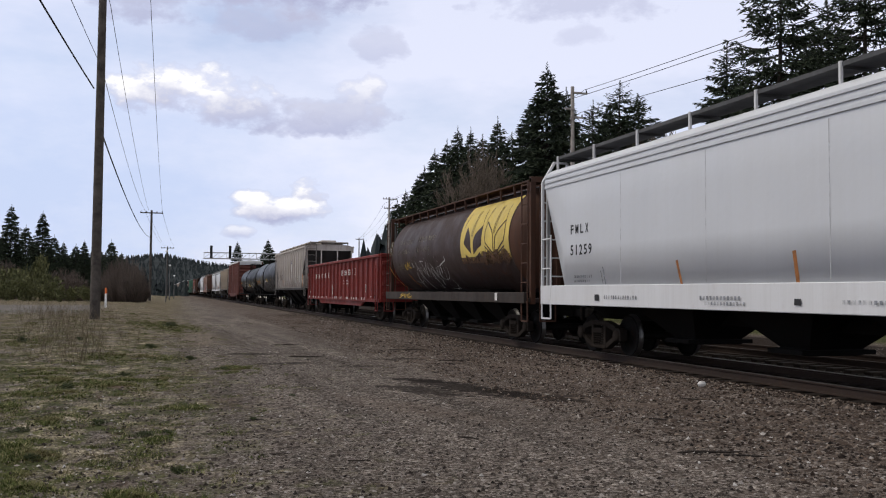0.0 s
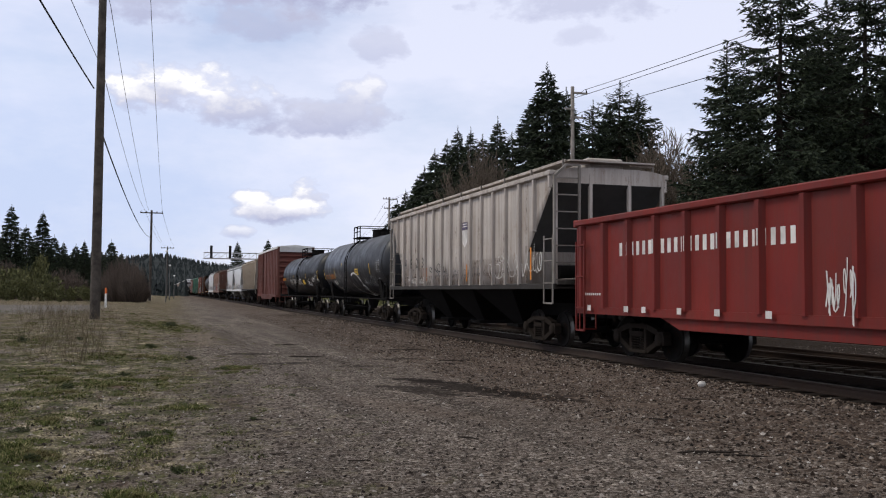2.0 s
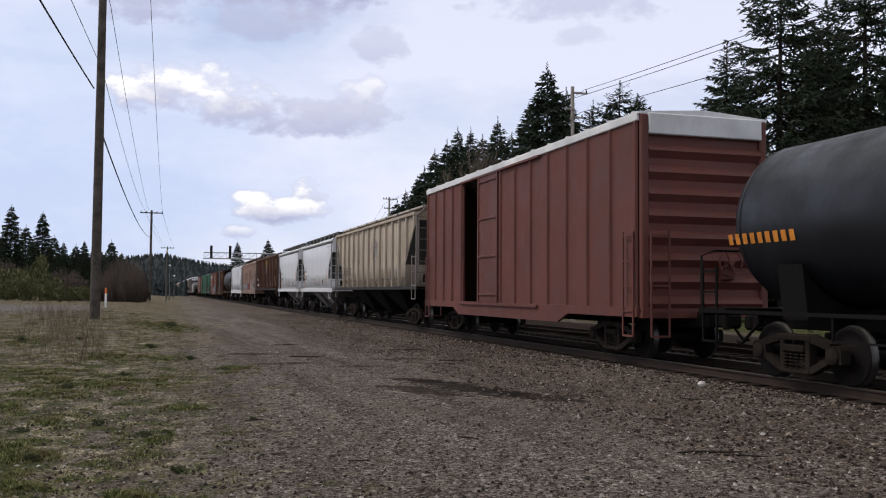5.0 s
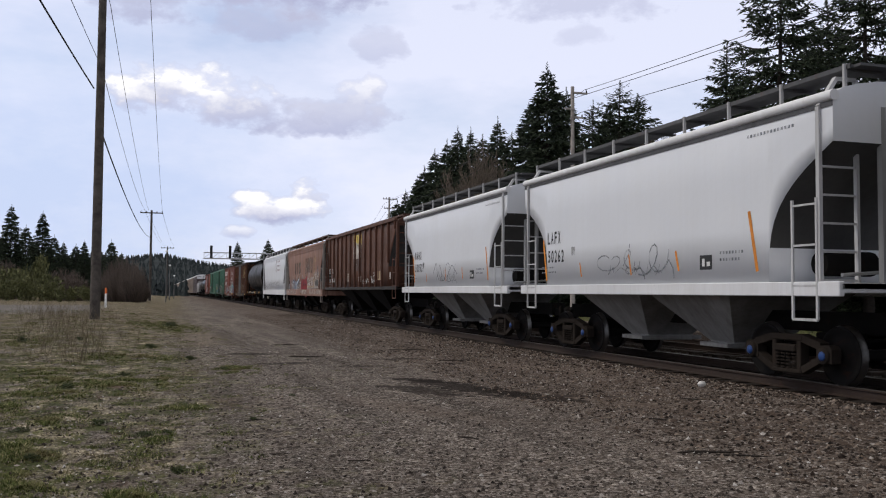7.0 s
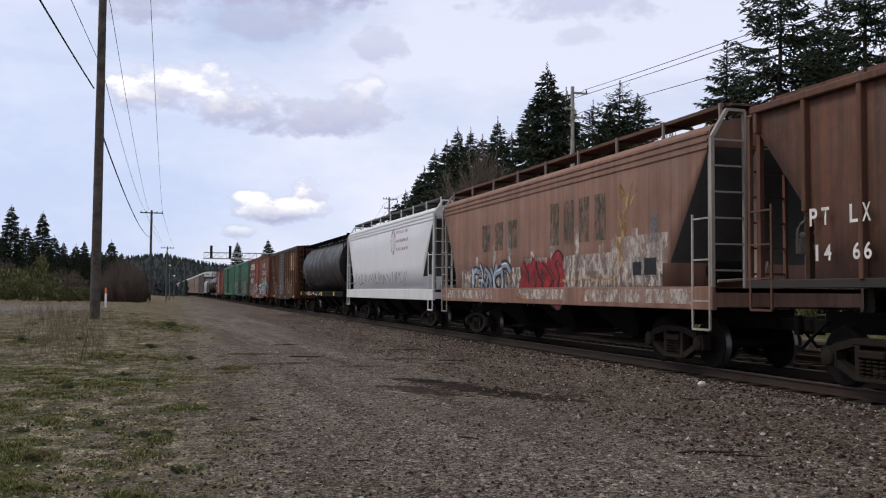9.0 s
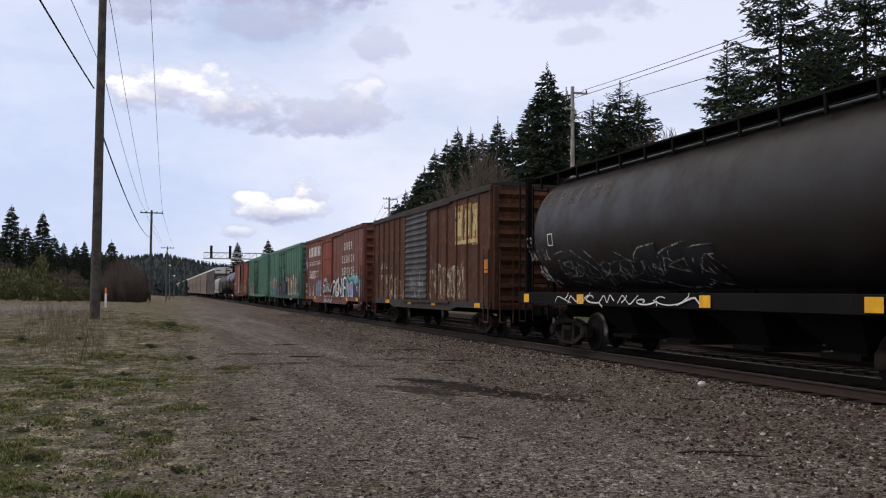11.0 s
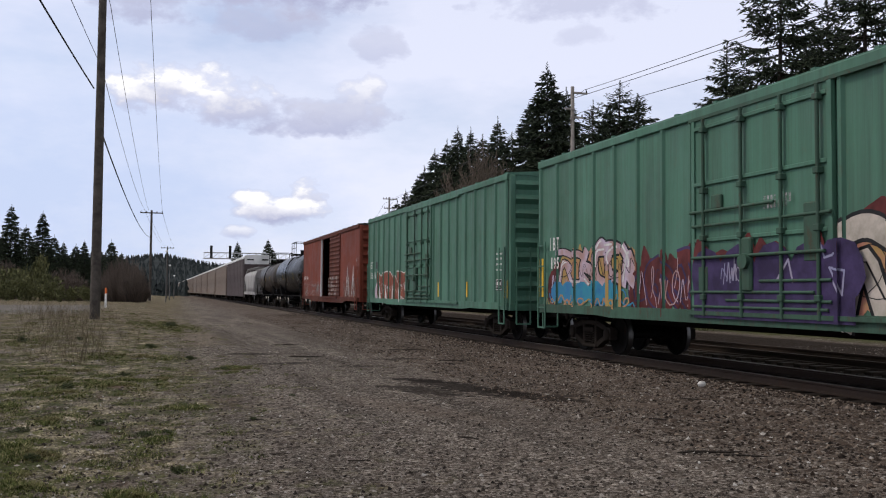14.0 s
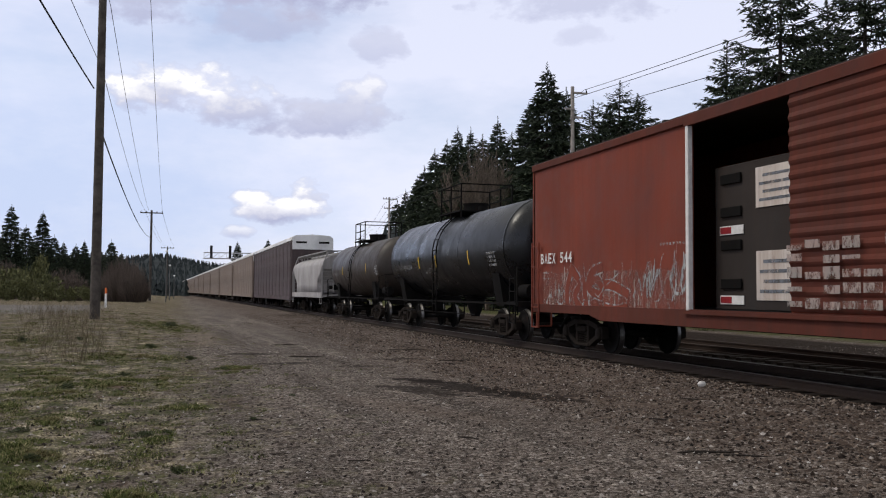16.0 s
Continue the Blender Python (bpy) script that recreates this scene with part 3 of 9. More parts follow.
def tank_car(name, label, length, mat, r=1.5, zc=2.75, under=STEEL_DARK, dome_at=0.0, platform=True, manway_at=None, tall=1.0, deck=1.15):
    """A tank on saddles with a walkway, dome platform and ladders."""
    car = thing(name, label, "railcar", group="cars of the freight train")
    h = length / 2 - 0.35
    n = 40
    def ring(y, k):
        return [(math.sin(2 * math.pi * i / n) * r * k, y, zc - math.cos(2 * math.pi * i / n) * r * k) for i in range(n)]
    s = Shape()
    prof = [(h * 0 - h, 0.0), (-h + 0.03, 0.35), (-h + 0.12, 0.62), (-h + 0.28, 0.83), (-h + 0.45, 0.94), (-h + 0.65, 1.0)]
    prof = prof + [(-y, k) for y, k in reversed(prof)]
    s.loft([ring(y, max(k, 0.02)) for y, k in prof])
    part("tank", s, mat, car)
    SIDE[car.name] = ((r, zc), [], 0.0)
    for y in (-h + 0.66, -h * 0.33, h * 0.33, h - 0.66):   # weld seams
        s = Shape()
        s.loft([ring(y - 0.03, 1.003), ring(y - 0.02, 1.006), ring(y + 0.02, 1.006), ring(y + 0.03, 1.003)], caps=False)
        part("seam", s, mat, car)
    for d in (-1, 1):
        yb = d * (h - 1.75)
        s = Shape()
        pts = [(math.sin(a) * (r + 0.03), zc - math.cos(a) * (r + 0.03)) for a in [(-60 + 12 * k) * math.pi / 180 for k in range(11)]]
        s.slab(pts + [(1.15, 1.0), (-1.15, 1.0)], "y", yb - 0.3, yb + 0.3)
        part("saddle", s, under, car)
        s = Shape()
        a, b = sorted((d * (h + 0.45), d * (h - 2.6)))
        s.box(-0.25, 0.25, a, b, 0.80, 1.15, 0.02)
        s.box(-1.5, 1.5, d * (h + 0.4) - 0.06, d * (h + 0.4) + 0.06, 1.02, 1.16, 0.01)
        s.box(-1.5, 1.5, *sorted((d * (h + 0.4), d * (h - 0.35))), 1.12, 1.16)
        part("stub_sill", s, under, car)
        s = Shape()
        for e in (-1, 1):
            s.tube([(e * 1.48, d * (h + 0.38), 1.15), (e * 1.48, d * (h + 0.38), 2.1), (e * 1.2, d * (h + 0.38), 2.2)], 0.022, 6)
        s.tube([(-1.2, d * (h + 0.38), 2.2), (1.2, d * (h + 0.38), 2.2)], 0.022, 6)
        part("end_rail", s, under, car)
        ladder(car, -1.5, d * (h + 0.1), 1.02, 1.9, under, 0.42)
    # side walkway bars
    for d in (-1, 1):
        s = Shape()
        s.beam((d * 1.5, -h - 0.4, 1.10), (d * 1.5, h + 0.4, 1.10), 0.05, 0.06)
        s.beam((d * 1.5, -h + 3.0, 0.72), (d * 1.5, h - 3.0, 0.72), 0.03)
        for k in range(9):
            y = (-h + 3.0) + (2 * h - 6.0) * k / 8
            s.beam((d * 1.5, y, 0.72), (d * 1.5, y, 1.10), 0.03)
        part("side_rail", s, under, car)
    # bottom outlet
    s = Shape()
    s.tube([(0, dome_at, zc - r + 0.05), (0, dome_at, 0.85), (0, dome_at, 0.55)], [0.42, 0.26, 0.16], 12)
    part("outlet_valve", s, under, car)
    # dome, platform and railing
    s = Shape()
    at = dome_at if manway_at is None else manway_at
    s.tube([(0, at, zc + r - 0.05), (0, at, zc + r + 0.34)], 0.44, 20)
    s.tube([(0, at, zc + r + 0.32), (0, at, zc + r + 0.37)], 0.47, 20)
    s.tube([(0, at - 0.62, zc + r - 0.05), (0, at - 0.62, zc + r + 0.22)], 0.13, 12)
    part("manway", s, under, car)
    tall = tall if platform else 0.45
    s = Shape()
    s.box(-1.0, 1.0, dome_at - deck - 0.05, dome_at + deck + 0.05, zc + r - 0.02, zc + r + 0.03)
    part("dome_platform", s, under, car)
    for e in (-1, 1):
        for k in (-1, 0, 1):
            s = Shape()
            s.beam((e * 0.95, dome_at + k * deck, zc + r - 0.25), (e * 0.95, dome_at + k * deck, zc + r + 0.95 * tall), 0.045)
            part("railing_post", s, under, car)
        for z in (0.5, 0.95):
            s = Shape()
            s.beam((e * 0.95, dome_at - deck, zc + r + z * tall), (e * 0.95, dome_at + deck, zc + r + z * tall), 0.04)
            part("railing_bar", s, under, car)
    for k in (-1, 1):
        s = Shape()
        s.beam((-0.95, dome_at + k * deck, zc + r + 0.95 * tall), (0.95, dome_at + k * deck, zc + r + 0.95 * tall), 0.04)
        part("railing_bar", s, under, car)
    for d in (-1, 1):
        s = Shape()
        for e in (-1, 1):
            pts = [(d * (math.sin(a) * (r + 0.08)), dome_at + e * 0.22, zc + math.cos(a) * (r + 0.08)) for a in [k * 0.18 + 0.55 for k in range(8)]]
            s.tube(pts + [(d * 1.55, dome_at + e * 0.22, 0.6)], 0.025, 6)
        for k in range(9):
            z = 0.62 + k * 0.38
            a = max(0.55, math.acos(max(-1, min(1, (z - zc) / (r + 0.08))))) if abs(z - zc) < r else 1.57
            x = math.sin(a) * (r + 0.08) if z > zc else 1.56
            s.beam((d * x, dome_at - 0.22, z), (d * x, dome_at + 0.22, z), 0.03)
        part("tank_ladder", s, under, car)
    s = Shape()
    s.tube([(-0.95, -h + 0.45, 1.45), (-0.95, -h - 0.25, 1.45)], 0.2, 14)
    part("air_reservoir", s, under, car)
    return car


def gondola(name, label, length, mat, w=1.55, z0=0.98, z1=3.0, ribs=19):
    car = thing(name, label, "railcar", group="cars of the freight train")
    h = length / 2
    for d in (-1, 1):
        s = Shape()
        s.box(d * (w - 0.04) - 0.03, d * (w - 0.04) + 0.03, -h, h, z0, z1 - 0.05)
        part("side_wall", s, mat, car)
        s = Shape()
        s.box(d * w - 0.10, d * w + 0.10, -h, h, z1 - 0.14, z1, 0.025)
        part("top_chord", s, mat, car)
        s = Shape()
        s.slab([(-h, z0 - 0.02), (h, z0 - 0.02), (h, z0 + 0.14), (-h, z0 + 0.14)], "x", d * w - 0.05, d * w + 0.05)
        part("side_sill", s, mat, car)
        s = Shape()
        s.slab([(-h + 4.3, z0 - 0.24), (h - 4.3, z0 - 0.24), (h - 3.6, z0 - 0.02), (-h + 3.6, z0 - 0.02)], "x", d * (w - 0.08) - 0.04, d * (w - 0.08) + 0.04)
        part("belly_sill", s, mat, car)
        q = Shape()
        q.loft([[(-0.02, -0.11, z0 + 0.12), (0.09, -0.05, z0 + 0.12), (0.09, 0.05, z0 + 0.12), (-0.02, 0.11, z0 + 0.12)],
                [(-0.02, -0.11, z1 - 0.15), (0.09, -0.05, z1 - 0.15), (0.09, 0.05, z1 - 0.15), (-0.02, 0.11, z1 - 0.15)]], smooth=False)
        me = q.build("rib")
        SIDE[car.name] = (w - 0.01, [-h + 0.3 + (length - 0.6) * i / (ribs - 1) for i in range(ribs)], 0.105)
        for i in range(ribs):
            y = -h + 0.3 + (length - 0.6) * i / (ribs - 1)
            part("rib", me, mat, car, "", pose(d * w, y, 0, 0, 0, 0 if d > 0 else 180) if d > 0 else Matrix.Translation((d * w, y, 0)) @ Matrix.Rotation(math.pi, 4, "Z"))
        y = d * h
        s = Shape()
        s.box(-w, w, y - 0.05, y + 0.05, z0, z1, 0.01)
        for k in range(4):
            z = z0 + 0.35 + k * 0.46
            s.box(-w + 0.05, w - 0.05, *sorted((y, y + d * 0.12)), z - 0.09, z + 0.09, 0.03)
        s.box(-w - 0.05, w + 0.05, *sorted((y, y + d * 0.14)), z1 - 0.16, z1 + 0.02, 0.02)
        part("end_wall", s, mat, car)
        ladder(car, -w - 0.10, d * (h - 0.35), z0 + 0.05, z1 - 0.5, mat, 0.42)
        ladder(car, -w + 0.35, d * (h + 0.16), z0 + 0.05, z1 - 0.3, mat, 0.42, "x")
    s = Shape()
    s.box(-w, w, -h, h, z0, z0 + 0.08)
    s.box(-0.3, 0.3, -h, h, 0.62, z0)
    part("floor", s, STEEL_DARK, car)
    brake_wheel(car, 0.5, -h - 0.28, 2.3, mat)
    return car


def boxcar(name, label, length, mat, roof_mat, end_mat, door_mat, w=1.52, z0=1.0, eave=4.55, ribs=(9, 9), door=(-1.6, 1.6), open_part=None, corrugated=False, door_bars=4, sill_mat=None, belly=0.30, inside=None, end_name="end_wall", plug=False, rib_out=0.055, hardware=None, chord_mat=None, ridge=0.065):
    """A boxcar: ribbed sides, sliding door in the middle, corrugated ends."""
    car = thing(name, label, "railcar", group="cars of the freight train")
    h = length / 2
    d0, d1 = door
    for d in (-1, 1):
        for a, b in ((-h, d0), (d1, h)):
            s = Shape()
            s.box(*sorted((d * w, d * (w - 0.06))), a, b, z0, eave)
            part("side_wall", s, mat, car)
        q = Shape()
        q.loft([[(0, -0.07, z0 + 0.10), (rib_out, -0.035, z0 + 0.10), (rib_out, 0.035, z0 + 0.10), (0, 0.07, z0 + 0.10)],
                [(0, -0.07, eave - 0.14), (rib_out, -0.035, eave - 0.14), (rib_out, 0.035, eave - 0.14), (0, 0.07, eave - 0.14)]], smooth=False)
        me = q.build("rib")
        SIDE[car.name] = (w, [], rib_out)
        for (a, b), n in zip(((-h + 0.12, d0 - 0.12), (d1 + 0.12, h - 0.12)), ribs):
            SIDE[car.name][1].extend(a + (b - a) * i / max(1, n - 1) for i in range(n))
            for i in range(n):
                y = a + (b - a) * i / max(1, n - 1)
                part("rib", me, mat, car, "", Matrix.Translation((d * w, y, 0)) @ Matrix.Rotation(0 if d > 0 else math.pi, 4, "Z"))
        s = Shape()
        s.box(*sorted((d * (w - 0.05), d * (w + 0.06))), -h, h, eave - 0.14, eave + 0.03, 0.015)
        part("top_chord", s, chord_mat or roof_mat, car)
        s = Shape()
        s.slab([(-h, z0 - 0.08), (-h + 3.3, z0 - 0.08), (-h + 3.9, z0 - belly), (h - 3.9, z0 - belly), (h - 3.3, z0 - 0.08), (h, z0 - 0.08), (h, z0 + 0.12), (-h, z0 + 0.12)], "x", d * (w + 0.035) - 0.035, d * (w + 0.035) + 0.035)
        part("side_sill", s, sill_mat or mat, car)
        # door and its tracks
        lo, hi = (d0, d1) if open_part is None else open_part
        s = Shape()
        if corrugated:
            n, prof = 15, []
            for i in range(n * 6 + 1):
                z = z0 + 0.14 + (eave - z0 - 0.32) * i / (n * 6)
                prof.append((d * (w + 0.045 + ridge * max(0.0, math.sin(2 * math.pi * (i % 6) / 6.0 - 0.5)) ** 0.7), z))
            s.slab(prof + [(d * w, eave - 0.18), (d * w, z0 + 0.14)], "y", lo + 0.06, hi - 0.06)
        else:
            s.box(*sorted((d * w, d * (w + 0.06))), lo, hi, z0 + 0.12, eave - 0.18, 0.01)
        dr = part("door", s, door_mat, car)
        if not corrugated:
            for i in range(door_bars):
                z = z0 + 0.35 + (eave - z0 - 0.7) * i / max(1, door_bars - 1)
                s = Shape()
                s.box(*sorted((d * (w + 0.055), d * (w + 0.10))), lo + 0.1, hi - 0.1, z - 0.035, z + 0.035, 0.01)
                part("door_bar", s, door_mat, dr)
            for y in (lo + 0.05, hi - 0.05):
                s = Shape()
                s.box(*sorted((d * (w + 0.055), d * (w + 0.09))), y - 0.05, y + 0.05, z0 + 0.12, eave - 0.18)
                part("door_stile", s, door_mat, dr)
        if plug:
            hw = hardware or door_mat
            for y in (lo + (hi - lo) * 0.07, lo + (hi - lo) * 0.30, lo + (hi - lo) * 0.58, lo + (hi - lo) * 0.88):
                s = Shape()
                s.tube([(d * (w + 0.13), y, z0 + 0.02), (d * (w + 0.13), y, eave - 0.2)], 0.032, 6)
                for z in (z0 + 0.3, z0 + 1.35, z0 + 2.2, eave - 0.45):
                    s.box(*sorted((d * (w + 0.06), d * (w + 0.18))), y - 0.06, y + 0.06, z, z + 0.10, 0.01)
                part("locking_bar", s, hw, dr)
            for z, a, b in ((z0 + 0.18, 0.02, 0.98), (z0 + 0.30, 0.0, 0.7), (z0 + 0.44, 0.1, 1.0), (z0 + 0.62, 0.0, 0.45), (z0 + 1.62, 0.0, 0.98), (z0 + 1.88, 0.35, 1.0)):
                s = Shape()
                s.tube([(d * (w + 0.115), lo + (hi - lo) * a, z), (d * (w + 0.115), lo + (hi - lo) * b, z)], 0.028, 6)
                part("door_rod", s, hw, dr)
            s = Shape()
            s.box(*sorted((d * (w + 0.06), d * (w + 0.17))), lo + (hi - lo) * 0.50, lo + (hi - lo) * 0.57, z0 + 0.45, z0 + 1.35, 0.03)
            s.tube([(d * (w + 0.17), lo + (hi - lo) * 0.535, z0 + 0.95), (d * (w + 0.24), lo + (hi - lo) * 0.535, z0 + 0.95)], 0.13, 12)
            part("lock_box", s, hw, dr)
            for y, z, high in ((lo + 0.35, z0 + 0.9, 0.9), (hi - 0.5, z0 + 0.4, 0.5), (hi - 0.9, z0 + 1.9, 0.25)):
                s = Shape()
                s.box(*sorted((d * (w + 0.06), d * (w + 0.12))), y - 0.05, y + 0.25, z, z + high, 0.02)
                part("door_hinge", s, hw, dr)
            s = Shape()
            s.tube([(d * (w + 0.15), lo + 0.1, z0 + 1.05), (d * (w + 0.15), hi - 0.1, z0 + 1.05)], 0.03, 6)
            part("door_rod", s, hw, dr)
        s = Shape()
        s.box(*sorted((d * w, d * (w + 0.13))), d0 - (d1 - d0) * 0.9, d1 + 0.1, z0 + 0.03, z0 + 0.10)
        part("door_track", s, sill_mat or mat, car)
        s = Shape()
        s.box(*sorted((d * w, d * (w + 0.09))), d0 - (d1 - d0) * 0.9, d1 + 0.1, eave - 0.19, eave - 0.13)
        part("door_track", s, sill_mat or mat, car)
        # end wall, pressed with horizontal waves
        y = d * h
        s = Shape()
        prof, n = [], 9
        for i in range(n * 6 + 1):
            z = z0 + 0.05 + (eave - z0 - 0.05) * i / (n * 6)
            prof.append((y + d * (0.02 + 0.11 * max(0.0, math.sin(2 * math.pi * (i % 6) / 6.0 - 0.6)) ** 0.8), z))
        s.slab(prof + [(y - d * 0.04, eave), (y - d * 0.04, z0 + 0.05)], "x", -w + 0.16, w - 0.16)
        part(end_name, s, end_mat, car)
        for e in (-1, 1):
            s = Shape()
            s.box(*sorted((e * w, e * (w - 0.18))), y - 0.10, y + 0.10, z0, eave, 0.03)
            part("corner_post", s, end_mat, car)
        s = Shape()
        s.box(-w, w, *sorted((y - d * 0.06, y + d * 0.12)), z0 - 0.1, z0 + 0.10, 0.01)
        part("end_sill", s, end_mat, car)
        ladder(car, -w - 0.09, d * (h - 0.32), z0 - 0.02, z0 + 1.7, end_mat, 0.42)
        ladder(car, -w + 0.38, d * (h + 0.18), z0 - 0.02, z0 + 1.7, end_mat, 0.42, "x")
    s = Shape()
    rr = [(-w - 0.04, eave), (-w - 0.04, eave + 0.05), (0, eave + 0.16), (w + 0.04, eave + 0.06), (w + 0.04, eave)]
    s.slab([(x, z) for x, z in rr], "y", -h - 0.05, h + 0.05)
    top = part("roof", s, roof_mat, car)
    q = Shape()
    q.slab([(-w - 0.045, eave + 0.03), (-w - 0.045, eave + 0.08), (0, eave + 0.20), (w + 0.045, eave + 0.08), (w + 0.045, eave + 0.03)], "y", -0.05, 0.05)
    seam = q.build("roof_seam")
    for i in range(15):
        part("roof_seam", seam, roof_mat, top, "", pose(0, -h + 0.2 + (length - 0.4) * i / 14, 0))
    s = Shape()
    s.box(-w + 0.07, w - 0.07, -h, h, z0 + 0.02, z0 + 0.12)
    s.box(-0.25, 0.25, -h, h, 0.70, z0 + 0.02)
    for k in range(5):
        y = -h + length * (k + 0.5) / 5
        s.box(-w + 0.1, w - 0.1, y - 0.08, y + 0.08, z0 - 0.16, z0 + 0.02)
    part("floor", s, inside or STEEL_DARK, car)
    brake_wheel(car, 0.45, -h - 0.30, z0 + 1.05, end_mat)
    return car


def autorack(name, label, length, mat, roof_mat, w=1.52, top=5.55):
    car = thing(name, label, "railcar", group="cars of the freight train")
    h = length / 2
    for d in (-1, 1):
        n = 12
        pitch = length / n
        q = Shape()
        prof = []
        for k in range(5):
            z = 1.05 + k * 0.84
            prof += [(0.008, z), (0.02, z + 0.01)]
            for j in range(4):
                prof += [(0.02, z + 0.10 + j * 0.17), (0.034, z + 0.11 + j * 0.17), (0.034, z + 0.15 + j * 0.17), (0.02, z + 0.16 + j * 0.17)]
            prof += [(0.02, z + 0.75), (0.008, z + 0.76)]
        q.slab(prof + [(-x, z) for x, z in reversed(prof)], "y", -pitch / 2 + 0.07, pitch / 2 - 0.07)
        me = q.build("side_panel")
        for i in range(n):
            part("side_panel", me, mat, car, "", pose(d * w, -h + pitch * (i + 0.5), 0))
        q = Shape()
        q.box(-0.05, 0.05, -0.06, 0.06, 0.9, top - 0.3, 0.01)
        me = q.build("post")
        for i in range(n + 1):
            part("post", me, mat, car, "", pose(d * w, max(-h + 0.06, min(h - 0.06, -h + pitch * i)), 0))
        s = Shape()
        s.box(*sorted((d * (w - 0.1), d * (w + 0.05))), -h, h, 0.75, 1.05, 0.01)
        part("side_sill", s, mat, car)
        s = Shape()
        y = d * h
        s.box(-w, w, y - 0.05, y + 0.05, 0.95, top - 0.28)
        shut = part("end_door", s, mat, car)
        for k in range(6):
            x = -w + 0.25 + k * (2 * w - 0.5) / 5
            s = Shape()
            s.box(x - 0.06, x + 0.06, y - 0.10, y + 0.10, 0.95, top - 0.3)
            part("rib", s, mat, shut)
        s = Shape()
        s.slab([(-w, top - 1.0), (w, top - 1.0), (w, top - 0.15), (w - 0.3, top + 0.05), (-w + 0.3, top + 0.05), (-w, top - 0.15)], "y", *sorted((y + d * 0.02, y + d * 0.13)))
        cap = part("end_cap", s, roof_mat, car, "white-painted end top")
        for x in (-0.85, 0.85):
            s = Shape()
            s.box(x - 0.4, x + 0.4, *sorted((y + d * 0.12, y + d * 0.14)), top - 0.55, top - 0.40)
            part("vent_slot", s, STEEL_DARK, cap)
        ladder(car, -w - 0.06, d * (h - 0.4), 0.9, top - 0.5, mat, 0.42)
    s = Shape()
    s.slab([(-w - 0.04, top - 0.32), (-w - 0.02, top - 0.10), (-w + 0.25, top + 0.06), (0, top + 0.14), (w - 0.25, top + 0.06), (w + 0.02, top - 0.10), (w + 0.04, top - 0.32)], "y", -h - 0.06, h + 0.06)
    part("roof", s, roof_mat, car)
    s = Shape()
    s.box(-w, w, -h, h, 0.85, 0.98)
    s.box(-0.3, 0.3, -h - 0.2, h + 0.2, 0.62, 0.9)
    part("floor", s, STEEL_DARK, car)
    return car


# ---- ground and track ----
def smoothstep(a, b, x):
    q = max(0.0, min(1.0, (x - a) / (b - a)))
    return q * q * (3 - 2 * q)


def ground_z(x, y):
    bank = 0.55 * smoothstep(14, 45, y) * smoothstep(4.0, -3.0, x)
    bed = 0.10 * smoothstep(7.6, 9.0, x) * smoothstep(9.75, 9.35, x) - 0.03 * smoothstep(9.35, 9.75, x)
    lumps = 0.03 * noise.noise((x * 0.5, y * 0.5, 0)) + 0.015 * noise.noise((x * 1.7, y * 1.7, 3))
    lumps *= 1 - 0.8 * smoothstep(8.2, 9.0, x) * smoothstep(18.5, 17.5, x)
    dip = -0.05 * math.exp(-(((x - 5.2) / 1.6) ** 2 + ((y - 13.5) / 1.6) ** 2))
    field = 0.35 * smoothstep(19, 30, x)
    return bank + bed + lumps + dip - field * 0.5


def ground_mesh():
    def axis(lo, hi, fine_lo, fine_hi, step):
        out = list(np.arange(fine_lo, fine_hi + 1e-6, step))
        d, a = step, fine_lo
        while a > lo:
            d *= 1.25
            a -= d
            out.insert(0, a)
        d, a = step, fine_hi
        while a < hi:
            d *= 1.25
            a += d
            out.append(a)
        return out
    xs, ys = axis(-2500, 2500, -8, 20, 0.25), axis(-400, 3500, 3, 34, 0.25)
    v = [(x, y, ground_z(x, y)) for y in ys for x in xs]
    n = len(xs)
    f = [(j * n + i, j * n + i + 1, (j + 1) * n + i + 1, (j + 1) * n + i) for j in range(len(ys) - 1) for i in range(n - 1)]
    me = bpy.data.meshes.new("ground")
    me.from_pydata(v, [], f)
    me.polygons.foreach_set("use_smooth", [True] * len(f))
    return me


DAMP = ((4.4, 19.4, 0.9, 0.16, 0.8, -0.3), (2.7, 20.5, 0.9, 0.35, 0.7, 0.2), (2.5, 23.5, 1.1, 0.4, 0.75, 0.3), (5.6, 21.5, 0.9, 0.22, 0.8, -0.3), (6.6, 19.8, 1.0, 0.12, 0.7, -0.2))    # middle, half sizes, strength, turn


